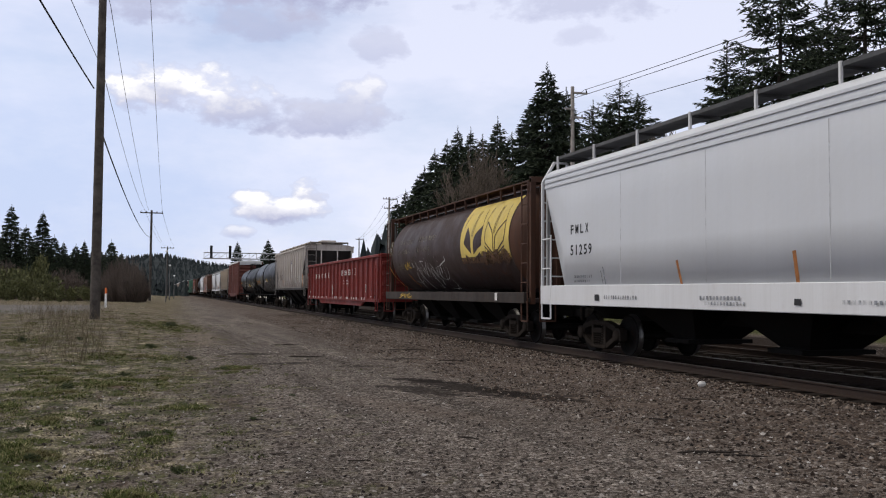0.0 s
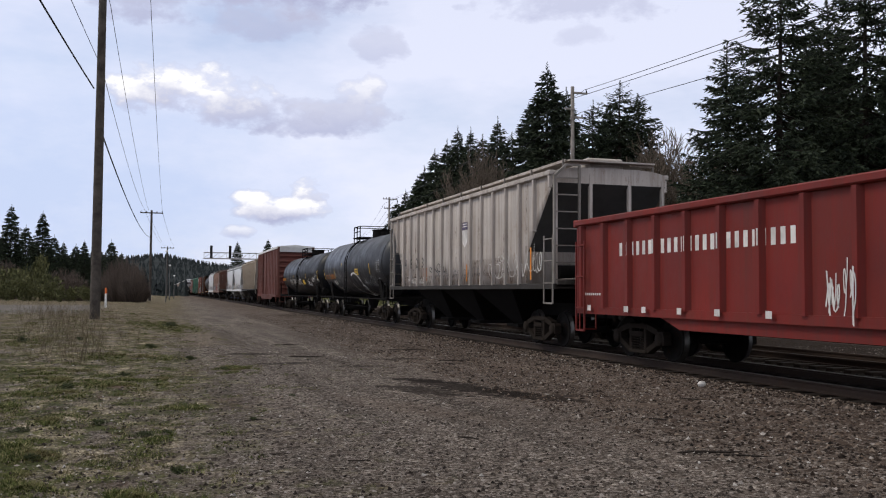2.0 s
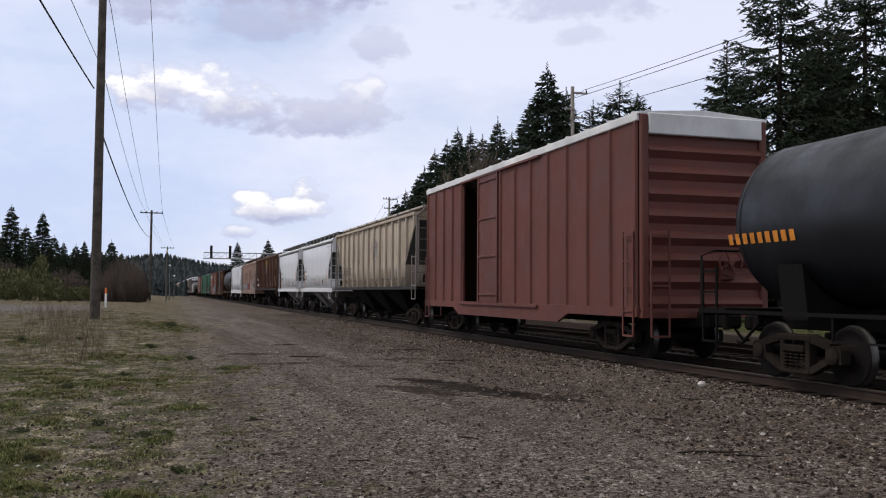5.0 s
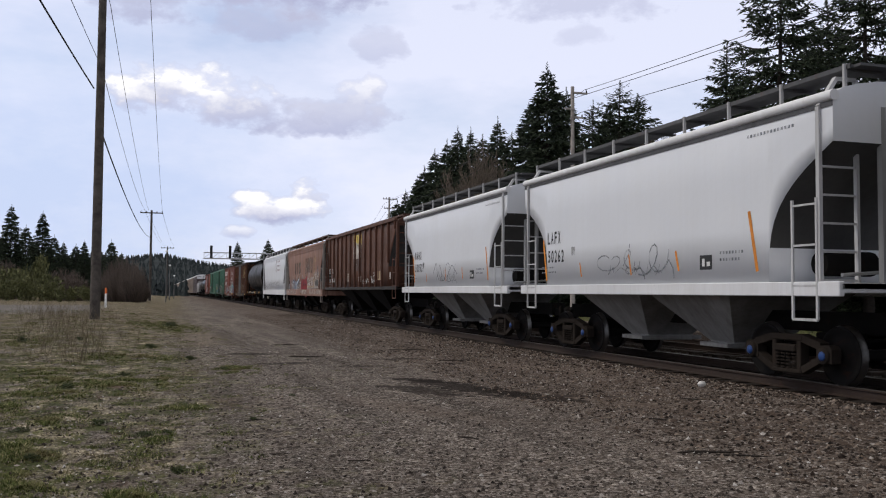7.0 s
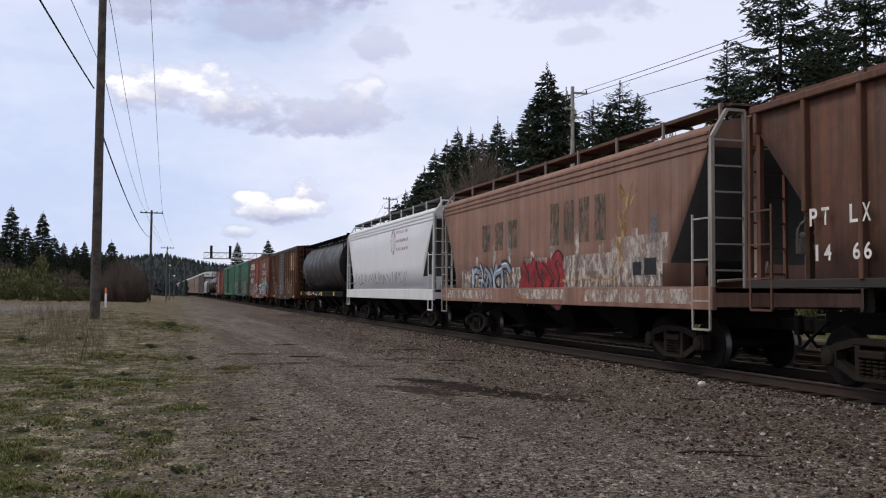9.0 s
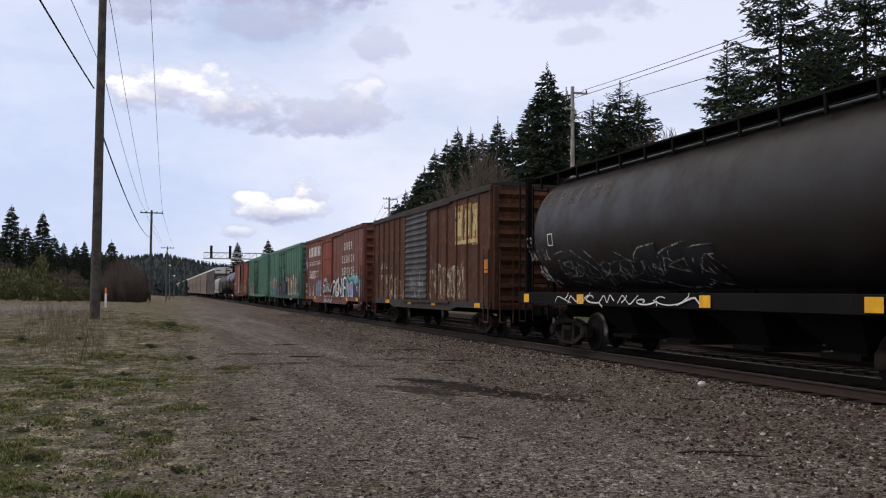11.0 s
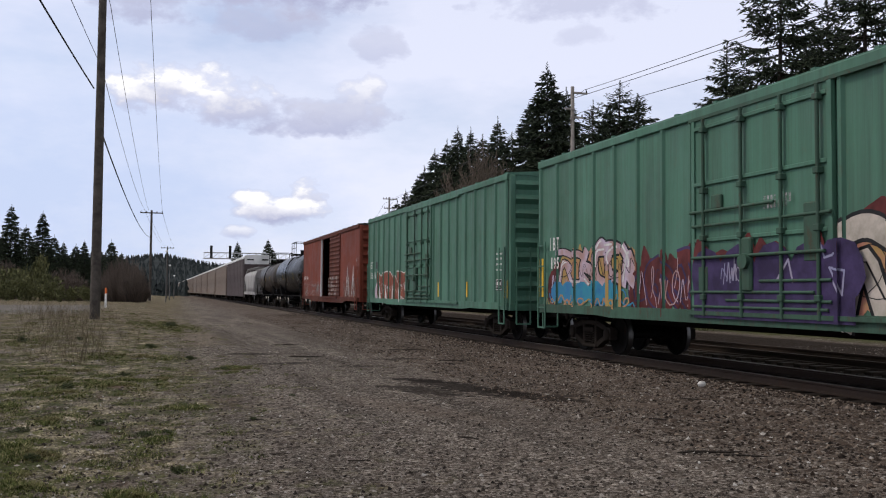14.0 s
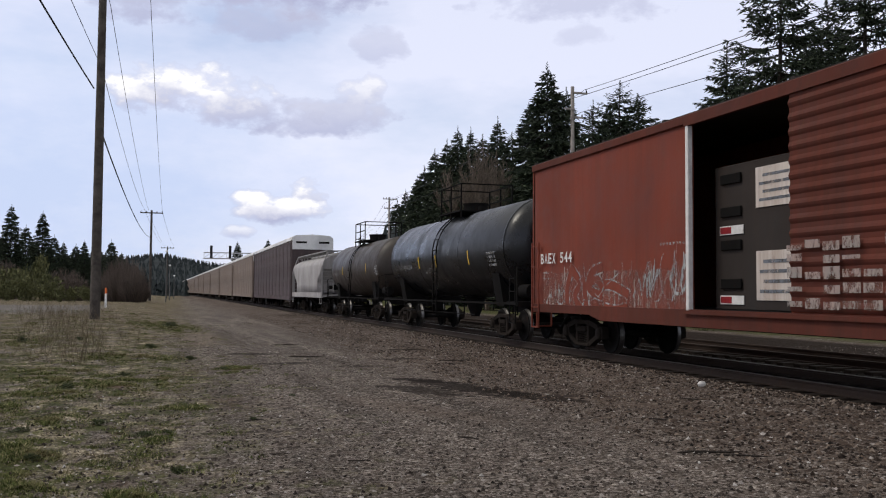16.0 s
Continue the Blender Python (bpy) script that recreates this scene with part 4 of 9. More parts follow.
def ground_material():
    m, t, b = material("gravel_and_turf", 0.95, 0.0, 0.05)
    grit = texture(t, 21, 4, 0.8)
    speck = texture(t, 75, 2, 0.6)
    mid = texture(t, 2.6, 8, 0.68)
    wide = texture(t, 0.32, 5, 0.55)
    coarse = texture(t, 6.5, 5, 0.62)
    c = ramp(t, grit, ((0.40, (0.022, 0.016, 0.013)), (0.50, (0.120, 0.098, 0.083)), (0.62, (0.37, 0.33, 0.30))))
    c = blend(t, ramp(t, speck, ((0.58, 0.0), (0.72, 0.8))), c, (0.26, 0.25, 0.235))
    c = blend(t, ramp(t, mid, ((0.44, 0.0), (0.66, 0.62))), c, (0.082, 0.064, 0.054))
    ruts = texture(t, 1.1, 6, 0.6, (1.0, 0.10, 1.0))
    c = blend(t, 1.0, c, ramp(t, ruts, ((0.35, 0.72), (0.62, 1.25))), "MULTIPLY")
    c = blend(t, 1.0, c, ramp(t, coarse, ((0.36, 0.50), (0.50, 1.0), (0.66, 1.42))), "MULTIPLY")
    tc = t.nodes.new("ShaderNodeTexCoord")
    sep = t.nodes.new("ShaderNodeSeparateXYZ")
    t.links.new(tc.outputs["Object"], sep.inputs[0])
    x, y = sep.outputs[0], sep.outputs[1]
    # reddish fines along the shoulder of the line
    red = ramp(t, arith(t, "MULTIPLY", arith(t, "SUBTRACT", x, 4.0), 0.22), ((0.0, 0.0), (0.6, 0.60)))
    c = blend(t, arith(t, "MULTIPLY", red, ramp(t, mid, ((0.3, 0.2), (0.6, 1.0)))), c, (0.078, 0.053, 0.041))
    # oily ballast in the track, painted darker for the shade under and behind the train
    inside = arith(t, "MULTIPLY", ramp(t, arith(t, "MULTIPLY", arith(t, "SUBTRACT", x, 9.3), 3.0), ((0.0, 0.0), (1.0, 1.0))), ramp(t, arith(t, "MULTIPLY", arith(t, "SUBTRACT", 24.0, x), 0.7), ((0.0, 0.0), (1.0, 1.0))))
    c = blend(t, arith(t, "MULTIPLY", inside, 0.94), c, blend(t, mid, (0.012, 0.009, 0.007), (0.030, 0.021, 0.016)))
    # damp hollow with dark soil
    def hollow(cx, cy, rx, ry, k, turn=0.0):
        dx, dy = arith(t, "SUBTRACT", x, cx), arith(t, "SUBTRACT", y, cy)
        ca, sa = math.cos(turn), math.sin(turn)
        u = arith(t, "DIVIDE", arith(t, "ADD", arith(t, "MULTIPLY", dx, ca), arith(t, "MULTIPLY", dy, sa)), rx)
        v = arith(t, "DIVIDE", arith(t, "SUBTRACT", arith(t, "MULTIPLY", dy, ca), arith(t, "MULTIPLY", dx, sa)), ry)
        r = arith(t, "ADD", arith(t, "MULTIPLY", u, u), arith(t, "MULTIPLY", v, v))
        r = arith(t, "ADD", r, arith(t, "MULTIPLY", arith(t, "SUBTRACT", mid, 0.5), 2.6))
        r = arith(t, "ADD", r, arith(t, "MULTIPLY", arith(t, "SUBTRACT", coarse, 0.5), 2.4))
        return ramp(t, r, ((0.45, k), (0.95, 0.0)))
    for h in ((7.7, 18.2, 2.4, 0.55, 0.55, -1.35), (3.4, 12.4, 2.2, 0.5, 0.35, -1.2), (1.2, 30.0, 5.0, 0.9, 0.5, 1.5), (6.6, 12.2, 1.6, 0.4, 0.4, -1.2)):
        c = blend(t, hollow(*h), c, (0.170, 0.132, 0.108))     # dry pale fines
    for h in ((5.05, 14.9, 1.9, 0.50, 0.85, -1.17), (5.75, 13.7, 1.5, 0.34, 0.85, -1.17), (4.25, 14.7, 1.2, 0.5, 0.7, -1.0), (4.75, 15.9, 1.1, 0.20, 0.9, -0.75), (6.3, 13.5, 1.0, 0.16, 0.6, -0.6)) + DAMP:
        c = blend(t, hollow(*h), c, (0.017, 0.013, 0.011))
    # turf where nothing is driven: towards the field on one side, and beyond the tracks
    edge = arith(t, "ADD", x, arith(t, "MULTIPLY", arith(t, "SUBTRACT", wide, 0.5), 5.0))
    edge = arith(t, "ADD", edge, arith(t, "MULTIPLY", arith(t, "SUBTRACT", mid, 0.5), 9.0))
    edge = arith(t, "ADD", edge, arith(t, "MULTIPLY", y, -0.02))
    left = ramp(t, arith(t, "MULTIPLY_ADD", edge, -0.35), ((0.05, 0.0), (0.75, 1.0)))
    far = ramp(t, arith(t, "MULTIPLY", arith(t, "SUBTRACT", edge, 23.5), 0.4), ((0.0, 0.0), (1.0, 1.0)))
    green = ramp(t, texture(t, 3.2, 9, 0.78, (1, 0.8, 1)), ((0.36, (0.014, 0.014, 0.007)), (0.46, (0.045, 0.050, 0.016)), (0.56, (0.085, 0.090, 0.034)), (0.68, (0.24, 0.21, 0.13))))
    tuft = texture(t, 4.2, 6, 0.7, (1, 0.75, 1))
    litter = ramp(t, texture(t, 26, 5, 0.8, (1, 0.5, 1)), ((0.38, (0.055, 0.042, 0.027)), (0.50, (0.21, 0.175, 0.12)), (0.60, (0.44, 0.39, 0.30))))
    straw = blend(t, ramp(t, texture(t, 2.0, 8, 0.72, (1, 0.7, 1)), ((0.44, 0.0), (0.56, 1.0))), green, litter)
    c = blend(t, arith(t, "MULTIPLY", left, ramp(t, texture(t, 0.7, 7, 0.7, (1, 0.6, 1)), ((0.52, 0.0), (0.60, 0.75)))), c, (0.095, 0.058, 0.040))
    lane = arith(t, "ABSOLUTE", arith(t, "SUBTRACT", arith(t, "ADD", y, arith(t, "MULTIPLY", wide, 6.0)), 60.0))
    lane = ramp(t, arith(t, "DIVIDE", lane, 18.0), ((0.55, 0.0), (0.85, 1.0)))
    c = blend(t, arith(t, "MULTIPLY", arith(t, "SUBTRACT", 1.0, lane), ramp(t, arith(t, "MULTIPLY_ADD", x, -0.4), ((0.9, 0.0), (1.0, 0.7)))), c, (0.150, 0.140, 0.132))
    left = arith(t, "MULTIPLY", left, arith(t, "MAXIMUM", lane, ramp(t, arith(t, "MULTIPLY", arith(t, "ADD", x, 4.2), 0.7), ((0.0, 0.0), (1.0, 1.0)))))
    bare = ramp(t, texture(t, 1.35, 9, 0.74, (1, 0.8, 1)), ((0.40, 0.0), (0.50, 1.0)))
    bare = arith(t, "MAXIMUM", bare, ramp(t, arith(t, "MULTIPLY", arith(t, "SUBTRACT", y, 26.0), 0.04), ((0.0, 0.0), (1.0, 0.85))))
    straw = blend(t, 1.0, straw, ramp(t, tuft, ((0.36, 0.40), (0.48, 0.95), (0.62, 1.45))), "MULTIPLY")
    straw = blend(t, ramp(t, texture(t, 1.1, 7, 0.7, (1, 0.55, 1)), ((0.52, 0.0), (0.58, 0.85))), straw, blend(t, tuft, (0.018, 0.022, 0.009), (0.095, 0.105, 0.040)))
    dry = ramp(t, arith(t, "MULTIPLY", arith(t, "SUBTRACT", y, 19.0), 0.05), ((0.0, 0.0), (1.0, 1.0)))
    dry = arith(t, "MULTIPLY", dry, ramp(t, mid, ((0.40, 0.15), (0.56, 0.70))))
    straw = blend(t, dry, straw, blend(t, tuft, (0.060, 0.042, 0.028), (0.200, 0.150, 0.110)))     # brown earth and dead grass further off
    c = blend(t, arith(t, "MULTIPLY", left, bare), c, straw)
    c = blend(t, arith(t, "MULTIPLY", far, 0.95), c, green)
    t.links.new(c, b.inputs["Base Color"])
    bump(t, b, arith(t, "ADD", arith(t, "ADD", grit, speck), mid), 0.9, 0.035)
    return m


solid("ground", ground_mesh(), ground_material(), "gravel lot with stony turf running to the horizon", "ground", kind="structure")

# rail and tie colours also lowered to carry the train's shade
RUSTY_RAIL = paint("rusty_rail_web", (0.032, 0.0175, 0.0115), 0.4, 0.3, 0.85, 0.3, (0.014, 0.010, 0.007), (0.045, 0.021, 0.011))
RAIL_HEAD = plain("worn_rail_head", (0.16, 0.14, 0.125), 0.45, 0.9)
TIE_WOOD = plain("weathered_tie_wood", (0.024, 0.018, 0.014), 0.9, 0, 0.4, 3, 0.4)


def rails(track_x, head):
    for d in (-1, 1):
        x = track_x + d * 0.755
        s = Shape()
        prof = [(-0.07, 0.0), (0.07, 0.0), (0.07, 0.012), (0.012, 0.03), (0.010, 0.12), (0.036, 0.132), (0.036, 0.155), (-0.036, 0.155), (-0.036, 0.132), (-0.010, 0.12), (-0.012, 0.03), (-0.07, 0.012)]
        s.slab([(x + a, RAIL_TOP - 0.165 + b) for a, b in prof], "y", -60, 1400)
        rail = solid("rail", s, RUSTY_RAIL, "rusty steel rail fixed to timber ties", "rail", group="rails", kind="structure")
        q = Shape()
        q.box(x - 0.034, x + 0.034, -60, 1400, RAIL_TOP - 0.012, RAIL_TOP, 0.003)
        part("rail_head", q, head, rail, "worn shiny running surface")


rails(TRACK_X, RAIL_HEAD)
rails(TRACK2_X, RUSTY_RAIL)

# ---- poles and wires ----
POLE_WOOD = plain("weathered_pole_wood", (0.072, 0.062, 0.055), 0.9, 0, 0.5, 3, 0.5)


POLE_PALE = plain("sun_bleached_pole_wood", (0.30, 0.27, 0.245), 0.9, 0, 0.3, 3, 0.4)


def utility_pole(x, y, height, r, arms, label, wood=None):
    wood = wood or POLE_WOOD
    z = ground_z(x, y) - 0.3
    pole = thing("utility_pole", label, "utility pole", pose(x, y, z), "utility poles")
    s = Shape()
    s.tube([(0, 0, height * k / 8) for k in range(9)], [r * (1 - 0.035 * k) for k in range(9)], 14)
    part("post", s, wood, pole)
    for z_arm, half, *side in arms:
        s = Shape()
        lo, hi = (-half, half) if not side else sorted((0, side[0] * half))
        s.box(lo, hi, -r - 0.10, -r + 0.02, z_arm - 0.06, z_arm + 0.06, 0.01)
        a = part("crossarm", s, wood, pole)
        for k in (-1, -0.5, 0.5, 1) if not side else side:
            q = Shape()
            q.tube([(k * half * 0.92, -r - 0.04, z_arm + 0.05), (k * half * 0.92, -r - 0.04, z_arm + 0.22)], [0.05, 0.035], 8)
            part("insulator", q, STEEL_DARK, a)
    return pole


utility_pole(-2.42, 38.1, 14.5, 0.20, [(14.2, 1.3)], "tall weathered wooden utility pole in the grass")
utility_pole(-1.08, 108.0, 10.6, 0.16, [(10.3, 1.25)], "wooden utility pole with one crossarm")
utility_pole(26.1, 54.7, 15.9, 0.17, [(15.45, 1.0, 1), (14.35, 0.7, -1), (13.8, 0.65, 1)], "pale wooden utility pole beyond the tracks", POLE_PALE)
utility_pole(30.6, 123.5, 15.5, 0.17, [(15.2, 1.0), (13.9, 0.8)], "pale wooden utility pole beyond the tracks", POLE_PALE)

utility_pole(21.6, -14.0, 11.6, 0.17, [(11.2, 0.8), (9.0, 0.7)], "pale wooden utility pole beyond the tracks", POLE_PALE)
utility_pole(45.0, 211.0, 15.0, 0.17, [(14.6, 0.9)], "grey wooden utility pole far up the line")
utility_pole(-4.4, -32.0, 14.5, 0.20, [(14.0, 1.3)], "tall weathered wooden utility pole in the grass")
utility_pole(1.2, 178.0, 10.0, 0.15, [(9.7, 1.2)], "wooden utility pole with one crossarm")

WIRE = plain("black_wire", (0.015, 0.015, 0.016), 0.6, 0.3)


def wire(p, q, sag, r, label):
    p, q = Vector(p), Vector(q)
    s = Shape()
    s.tube([p.lerp(q, k / 24) - Vector((0, 0, sag * 4 * (k / 24) * (1 - k / 24))) for k in range(25)], r, 4)
    solid("wire", s, WIRE, label, "wire", group="overhead wires")


for d0, d1, z0 in ((0.30, -0.35, 13.0), (1.75, 1.15, 14.4), (0.05, -0.75, 10.4)):
    wire((-2.42 + d0, 38.0, z0), (-1.08 + d1, 107.9, 10.75), 0.7, 0.012, "thin overhead power wire between poles")
    wire((-4.4 + d0, -32.0, z0 + 0.5), (-2.42 + d0, 38.0, z0), 0.8, 0.012, "thin overhead power wire between poles")
    wire((-1.08 + d1, 107.9, 10.75), (1.2 + d1, 178.0, 10.0), 0.6, 0.012, "thin overhead power wire between poles")
wire((26.0, 54.6, 13.4), (23.4, 51.0, 0.0), 0.0, 0.016, "steel guy wire bracing a pole")
wire((-2.42, 38.0, 8.1), (-1.18, 107.9, 7.6), 0.9, 0.03, "thick black telephone cable between poles")
wire((-5.4, -32.0, 9.6), (-2.66, 38.0, 9.6), 0.7, 0.03, "thick black telephone cable between poles")
for dx, z in ((-0.7, 14.4), (0.9, 15.3), (0.6, 13.75)):
    wire((21.6 + dx, -14.0, z - 4.4), (26.1 + dx, 54.7, z), 0.5, 0.018, "thin overhead wire beyond the tracks")
    wire((26.1 + dx, 54.7, z), (30.6 + dx, 123.5, z - 0.3), 0.6, 0.018, "thin overhead wire beyond the tracks")
    wire((30.6 + dx, 123.5, z - 0.3), (45.0 + dx, 211.0, z - 0.6), 0.8, 0.018, "thin overhead wire beyond the tracks")


# ---- loose stones and grass ----
def scatter_stones(name, n, seed, place, size, label, mat):
    """Many small angular stones as one mesh. place(rng) gives x, y."""
    rng = np.random.default_rng(seed)
    xy = np.array([place(rng) for _ in range(n)])
    z = np.array([ground_z(a, b) for a, b in xy])
    base = np.array([(1, 0, 0), (0, 1, 0), (-1, 0, 0), (0, -1, 0), (0, 0, 1), (0, 0, -0.7)], dtype=float)
    faces = np.array([(0, 1, 4), (1, 2, 4), (2, 3, 4), (3, 0, 4), (1, 0, 5), (2, 1, 5), (3, 2, 5), (0, 3, 5)])
    r = size[0] * (size[1] / size[0]) ** rng.random(n) ** 1.8
    v = base[None] * rng.uniform(0.55, 1.3, (n, 6, 1)) + rng.normal(0, 0.16, (n, 6, 3))
    v *= np.stack([np.ones(n), rng.uniform(0.6, 1.2, n), rng.uniform(0.45, 0.8, n)], 1)[:, None]
    a = rng.uniform(0, 6.283, n)
    ca, sa = np.cos(a)[:, None], np.sin(a)[:, None]
    v = np.stack([v[..., 0] * ca - v[..., 1] * sa, v[..., 0] * sa + v[..., 1] * ca, v[..., 2]], -1) * r[:, None, None]
    v += np.stack([xy[:, 0], xy[:, 1], z + r * 0.12], 1)[:, None]
    f = (faces[None] + 6 * np.arange(n)[:, None, None]).reshape(-1, 3)
    me = bpy.data.meshes.new(name)
    me.from_pydata(v.reshape(-1, 3).tolist(), [], f.tolist())
    return solid(name, me, mat, label, "gravel", kind="stuff")


def stone_material(name, stops):
    m, t, b = material(name, 0.9)
    g = t.nodes.new("ShaderNodeNewGeometry")
    c = ramp(t, g.outputs["Random Per Island"], stops)
    c = blend(t, 1.0, c, ramp(t, texture(t, 60, 3), ((0.3, 0.75), (0.7, 1.2))), "MULTIPLY")
    t.links.new(c, b.inputs["Base Color"])
    return m


GRAVEL = stone_material("gravel_stone", ((0.0, (0.012, 0.009, 0.008)), (0.42, (0.055, 0.044, 0.037)), (0.80, (0.185, 0.155, 0.135)), (0.97, (0.31, 0.28, 0.255)), (1.0, (0.50, 0.48, 0.46))))
BALLAST = stone_material("ballast_stone", ((0.0, (0.007, 0.005, 0.004)), (0.38, (0.032, 0.022, 0.017)), (0.72, (0.120, 0.088, 0.068)), (0.95, (0.21, 0.170, 0.138)), (1.0, (0.38, 0.355, 0.33))))


def on_lot(rng):
    while True:
        x, y = spot(rng.uniform(-40, 1620), 5.2 + 24 * rng.random() ** 1.7)
        u, v = 0.39 * (x - 5.1) - 0.92 * (y - 14.6), 0.92 * (x - 5.1) + 0.39 * (y - 14.6)
        if (u / 2.4) ** 2 + (v / 1.1) ** 2 > 1 or rng.random() < 0.12:      # few lie in the damp hollow
            return x, y


def on_shoulder(rng):
    y = 3.5 + 60 * rng.random() ** 1.9
    return 9.45 - 4.2 * rng.random() ** 2.0, y


def in_track(rng):
    y = 3.5 + 45 * rng.random() ** 1.6
    return rng.uniform(9.3, 18.4), y


ACROSS, ALONG = math.cos(YAW), math.sin(YAW)


def spot(px, deep):
    """The ground place that lies deep metres ahead, seen at px across a view 1568 wide."""
    a = (px - 784) / 1600 * deep
    return a * ACROSS + deep * ALONG, deep * ACROSS - a * ALONG


scatter_stones("gravel", 50000, 5, on_lot, (0.006, 0.030), "loose grey gravel strewn over the lot", GRAVEL)
scatter_stones("ballast", 38000, 6, on_shoulder, (0.013, 0.042), "brown-grey crushed ballast along the track", BALLAST)
# darker copy of the ballast stones: the train's shade is in their colour
scatter_stones("track_ballast", 9000, 7, in_track, (0.020, 0.050), "crushed ballast between the ties, coloured dark for the train's shade", stone_material("shaded_oily_ballast_stone", ((0.0, (0.006, 0.005, 0.004)), (0.6, (0.020, 0.015, 0.012)), (0.95, (0.050, 0.040, 0.033)), (1.0, (0.12, 0.11, 0.10)))))

x, y = spot(1241, 15.2)
s = Shape()
rocky = random.Random(4)
s.loft([[(0.075 * k * math.cos(a * 0.785) * rocky.uniform(0.8, 1.2), 0.06 * k * math.sin(a * 0.785) * rocky.uniform(0.8, 1.2), h) for a in range(8)] for h, k in ((0, 0.8), (0.04, 1.0), (0.08, 0.6))], smooth=False)
solid("white_stone", s, plain("pale_stone", (0.62, 0.60, 0.57), 0.9), "white stone lying among the ballast", "stone", pose(x, y, ground_z(x, y)))


TURF = ((190, 678, 150, 14), (60, 668, 60, 12), (120, 748, 50, 12), (262, 772, 42, 14), (45, 800, 60, 20), (60, 850, 80, 18), (385, 830, 40, 10), (20, 722, 40, 12), (40, 622, 55, 8), (300, 592, 60, 8), (230, 640, 90, 7), (420, 655, 40, 8), (230, 875, 70, 10), (90, 700, 70, 8), (330, 720, 40, 6))    # green mats: across, down, half sizes


def turf_at(px, deep):
    py = 518 + 1600 * 1.60 / deep
    return max(smoothstep(1.5, 0.3, math.hypot((px - a) / c, (py - b) / d)) for a, b, c, d in TURF)


def grass():
    """Low mats of moss and short grass: many thin blades, most of them lying over."""
    rnd = random.Random(21)
    v, f = [], []

    def blade(x, y, z, w, tall, lie):
        a = rnd.uniform(0, 6.283)
        k = len(v)
        v.extend([(x - w * math.sin(a), y + w * math.cos(a), z - 0.01), (x + w * math.sin(a), y - w * math.cos(a), z - 0.01), (x + lie * math.cos(a), y + lie * math.sin(a), z + tall)])
        f.append((k, k + 1, k + 2))

    made = 0
    while made < 15000:
        deep = 5.0 + 42 * rnd.random() ** 1.5
        px = rnd.uniform(-60, 700)
        x, y = spot(px, deep)
        want = smoothstep(3.0, -2.5, x + 4.0 * noise.noise((x * 0.35, y * 0.35, 9)) + 2.2 * noise.noise((x * 1.1, y * 1.1, 5)) - 0.02 * y)
        clump = smoothstep(0.10, 0.45, 0.8 * noise.noise((x * 1.3, y * 1.0, 2)) + 0.7 * noise.noise((x * 3.1, y * 2.4, 4)))
        mat = turf_at(px, deep) * smoothstep(-0.25, 0.2, noise.noise((x * 2.6, y * 2.0, 6)))
        if rnd.random() > max(mat, 0.45 * want * max(0.02, clump)):
            continue
        made += 1
        z = ground_z(x, y)
        tall = rnd.uniform(0.008, 0.026) * (1.0 + 0.8 * mat)
        for _ in range(8):
            a, r = rnd.uniform(0, 6.283), rnd.random() * 0.08
            blade(x + r * math.cos(a), y + r * math.sin(a), z, rnd.uniform(0.003, 0.007) * (1 + deep * 0.06), tall * rnd.uniform(0.4, 1.2), rnd.uniform(0.8, 2.6) * tall)
    for _ in range(260):    # darker, fuller tussocks
        deep = 5.5 + 26 * rnd.random() ** 1.3
        px = rnd.uniform(-40, 640)
        x, y = spot(px, deep)
        if rnd.random() > max(0.8 * turf_at(px, deep), 0.3 * smoothstep(3.5, -1.5, x - 0.02 * y)):
            continue
        z, wide = ground_z(x, y), rnd.uniform(0.06, 0.20)
        for _ in range(int(300 * wide) + 20):
            a, r = rnd.uniform(0, 6.283), wide * math.sqrt(rnd.random())
            tall = rnd.uniform(0.02, 0.075) * (1.1 - r / wide)
            blade(x + r * 1.6 * math.cos(a), y + r * math.sin(a), z, rnd.uniform(0.004, 0.009), tall, tall * 0.9)
    me = bpy.data.meshes.new("grass")
    me.from_pydata(v, [], f)
    m, t, b = material("short_grass", 0.85, 0.0, 0.08)
    g = t.nodes.new("ShaderNodeNewGeometry")
    c = ramp(t, g.outputs["Random Per Island"], ((0.0, (0.024, 0.032, 0.009)), (0.5, (0.075, 0.094, 0.025)), (0.80, (0.135, 0.140, 0.055)), (1.0, (0.31, 0.27, 0.165))))
    c = blend(t, ramp(t, texture(t, 1.4, 4, 0.6), ((0.50, 0.0), (0.64, 0.5))), c, (0.125, 0.090, 0.050))
    t.links.new(c, b.inputs["Base Color"])
    solid("grass", me, m, "short patchy green and straw grass", "grass", kind="stuff")


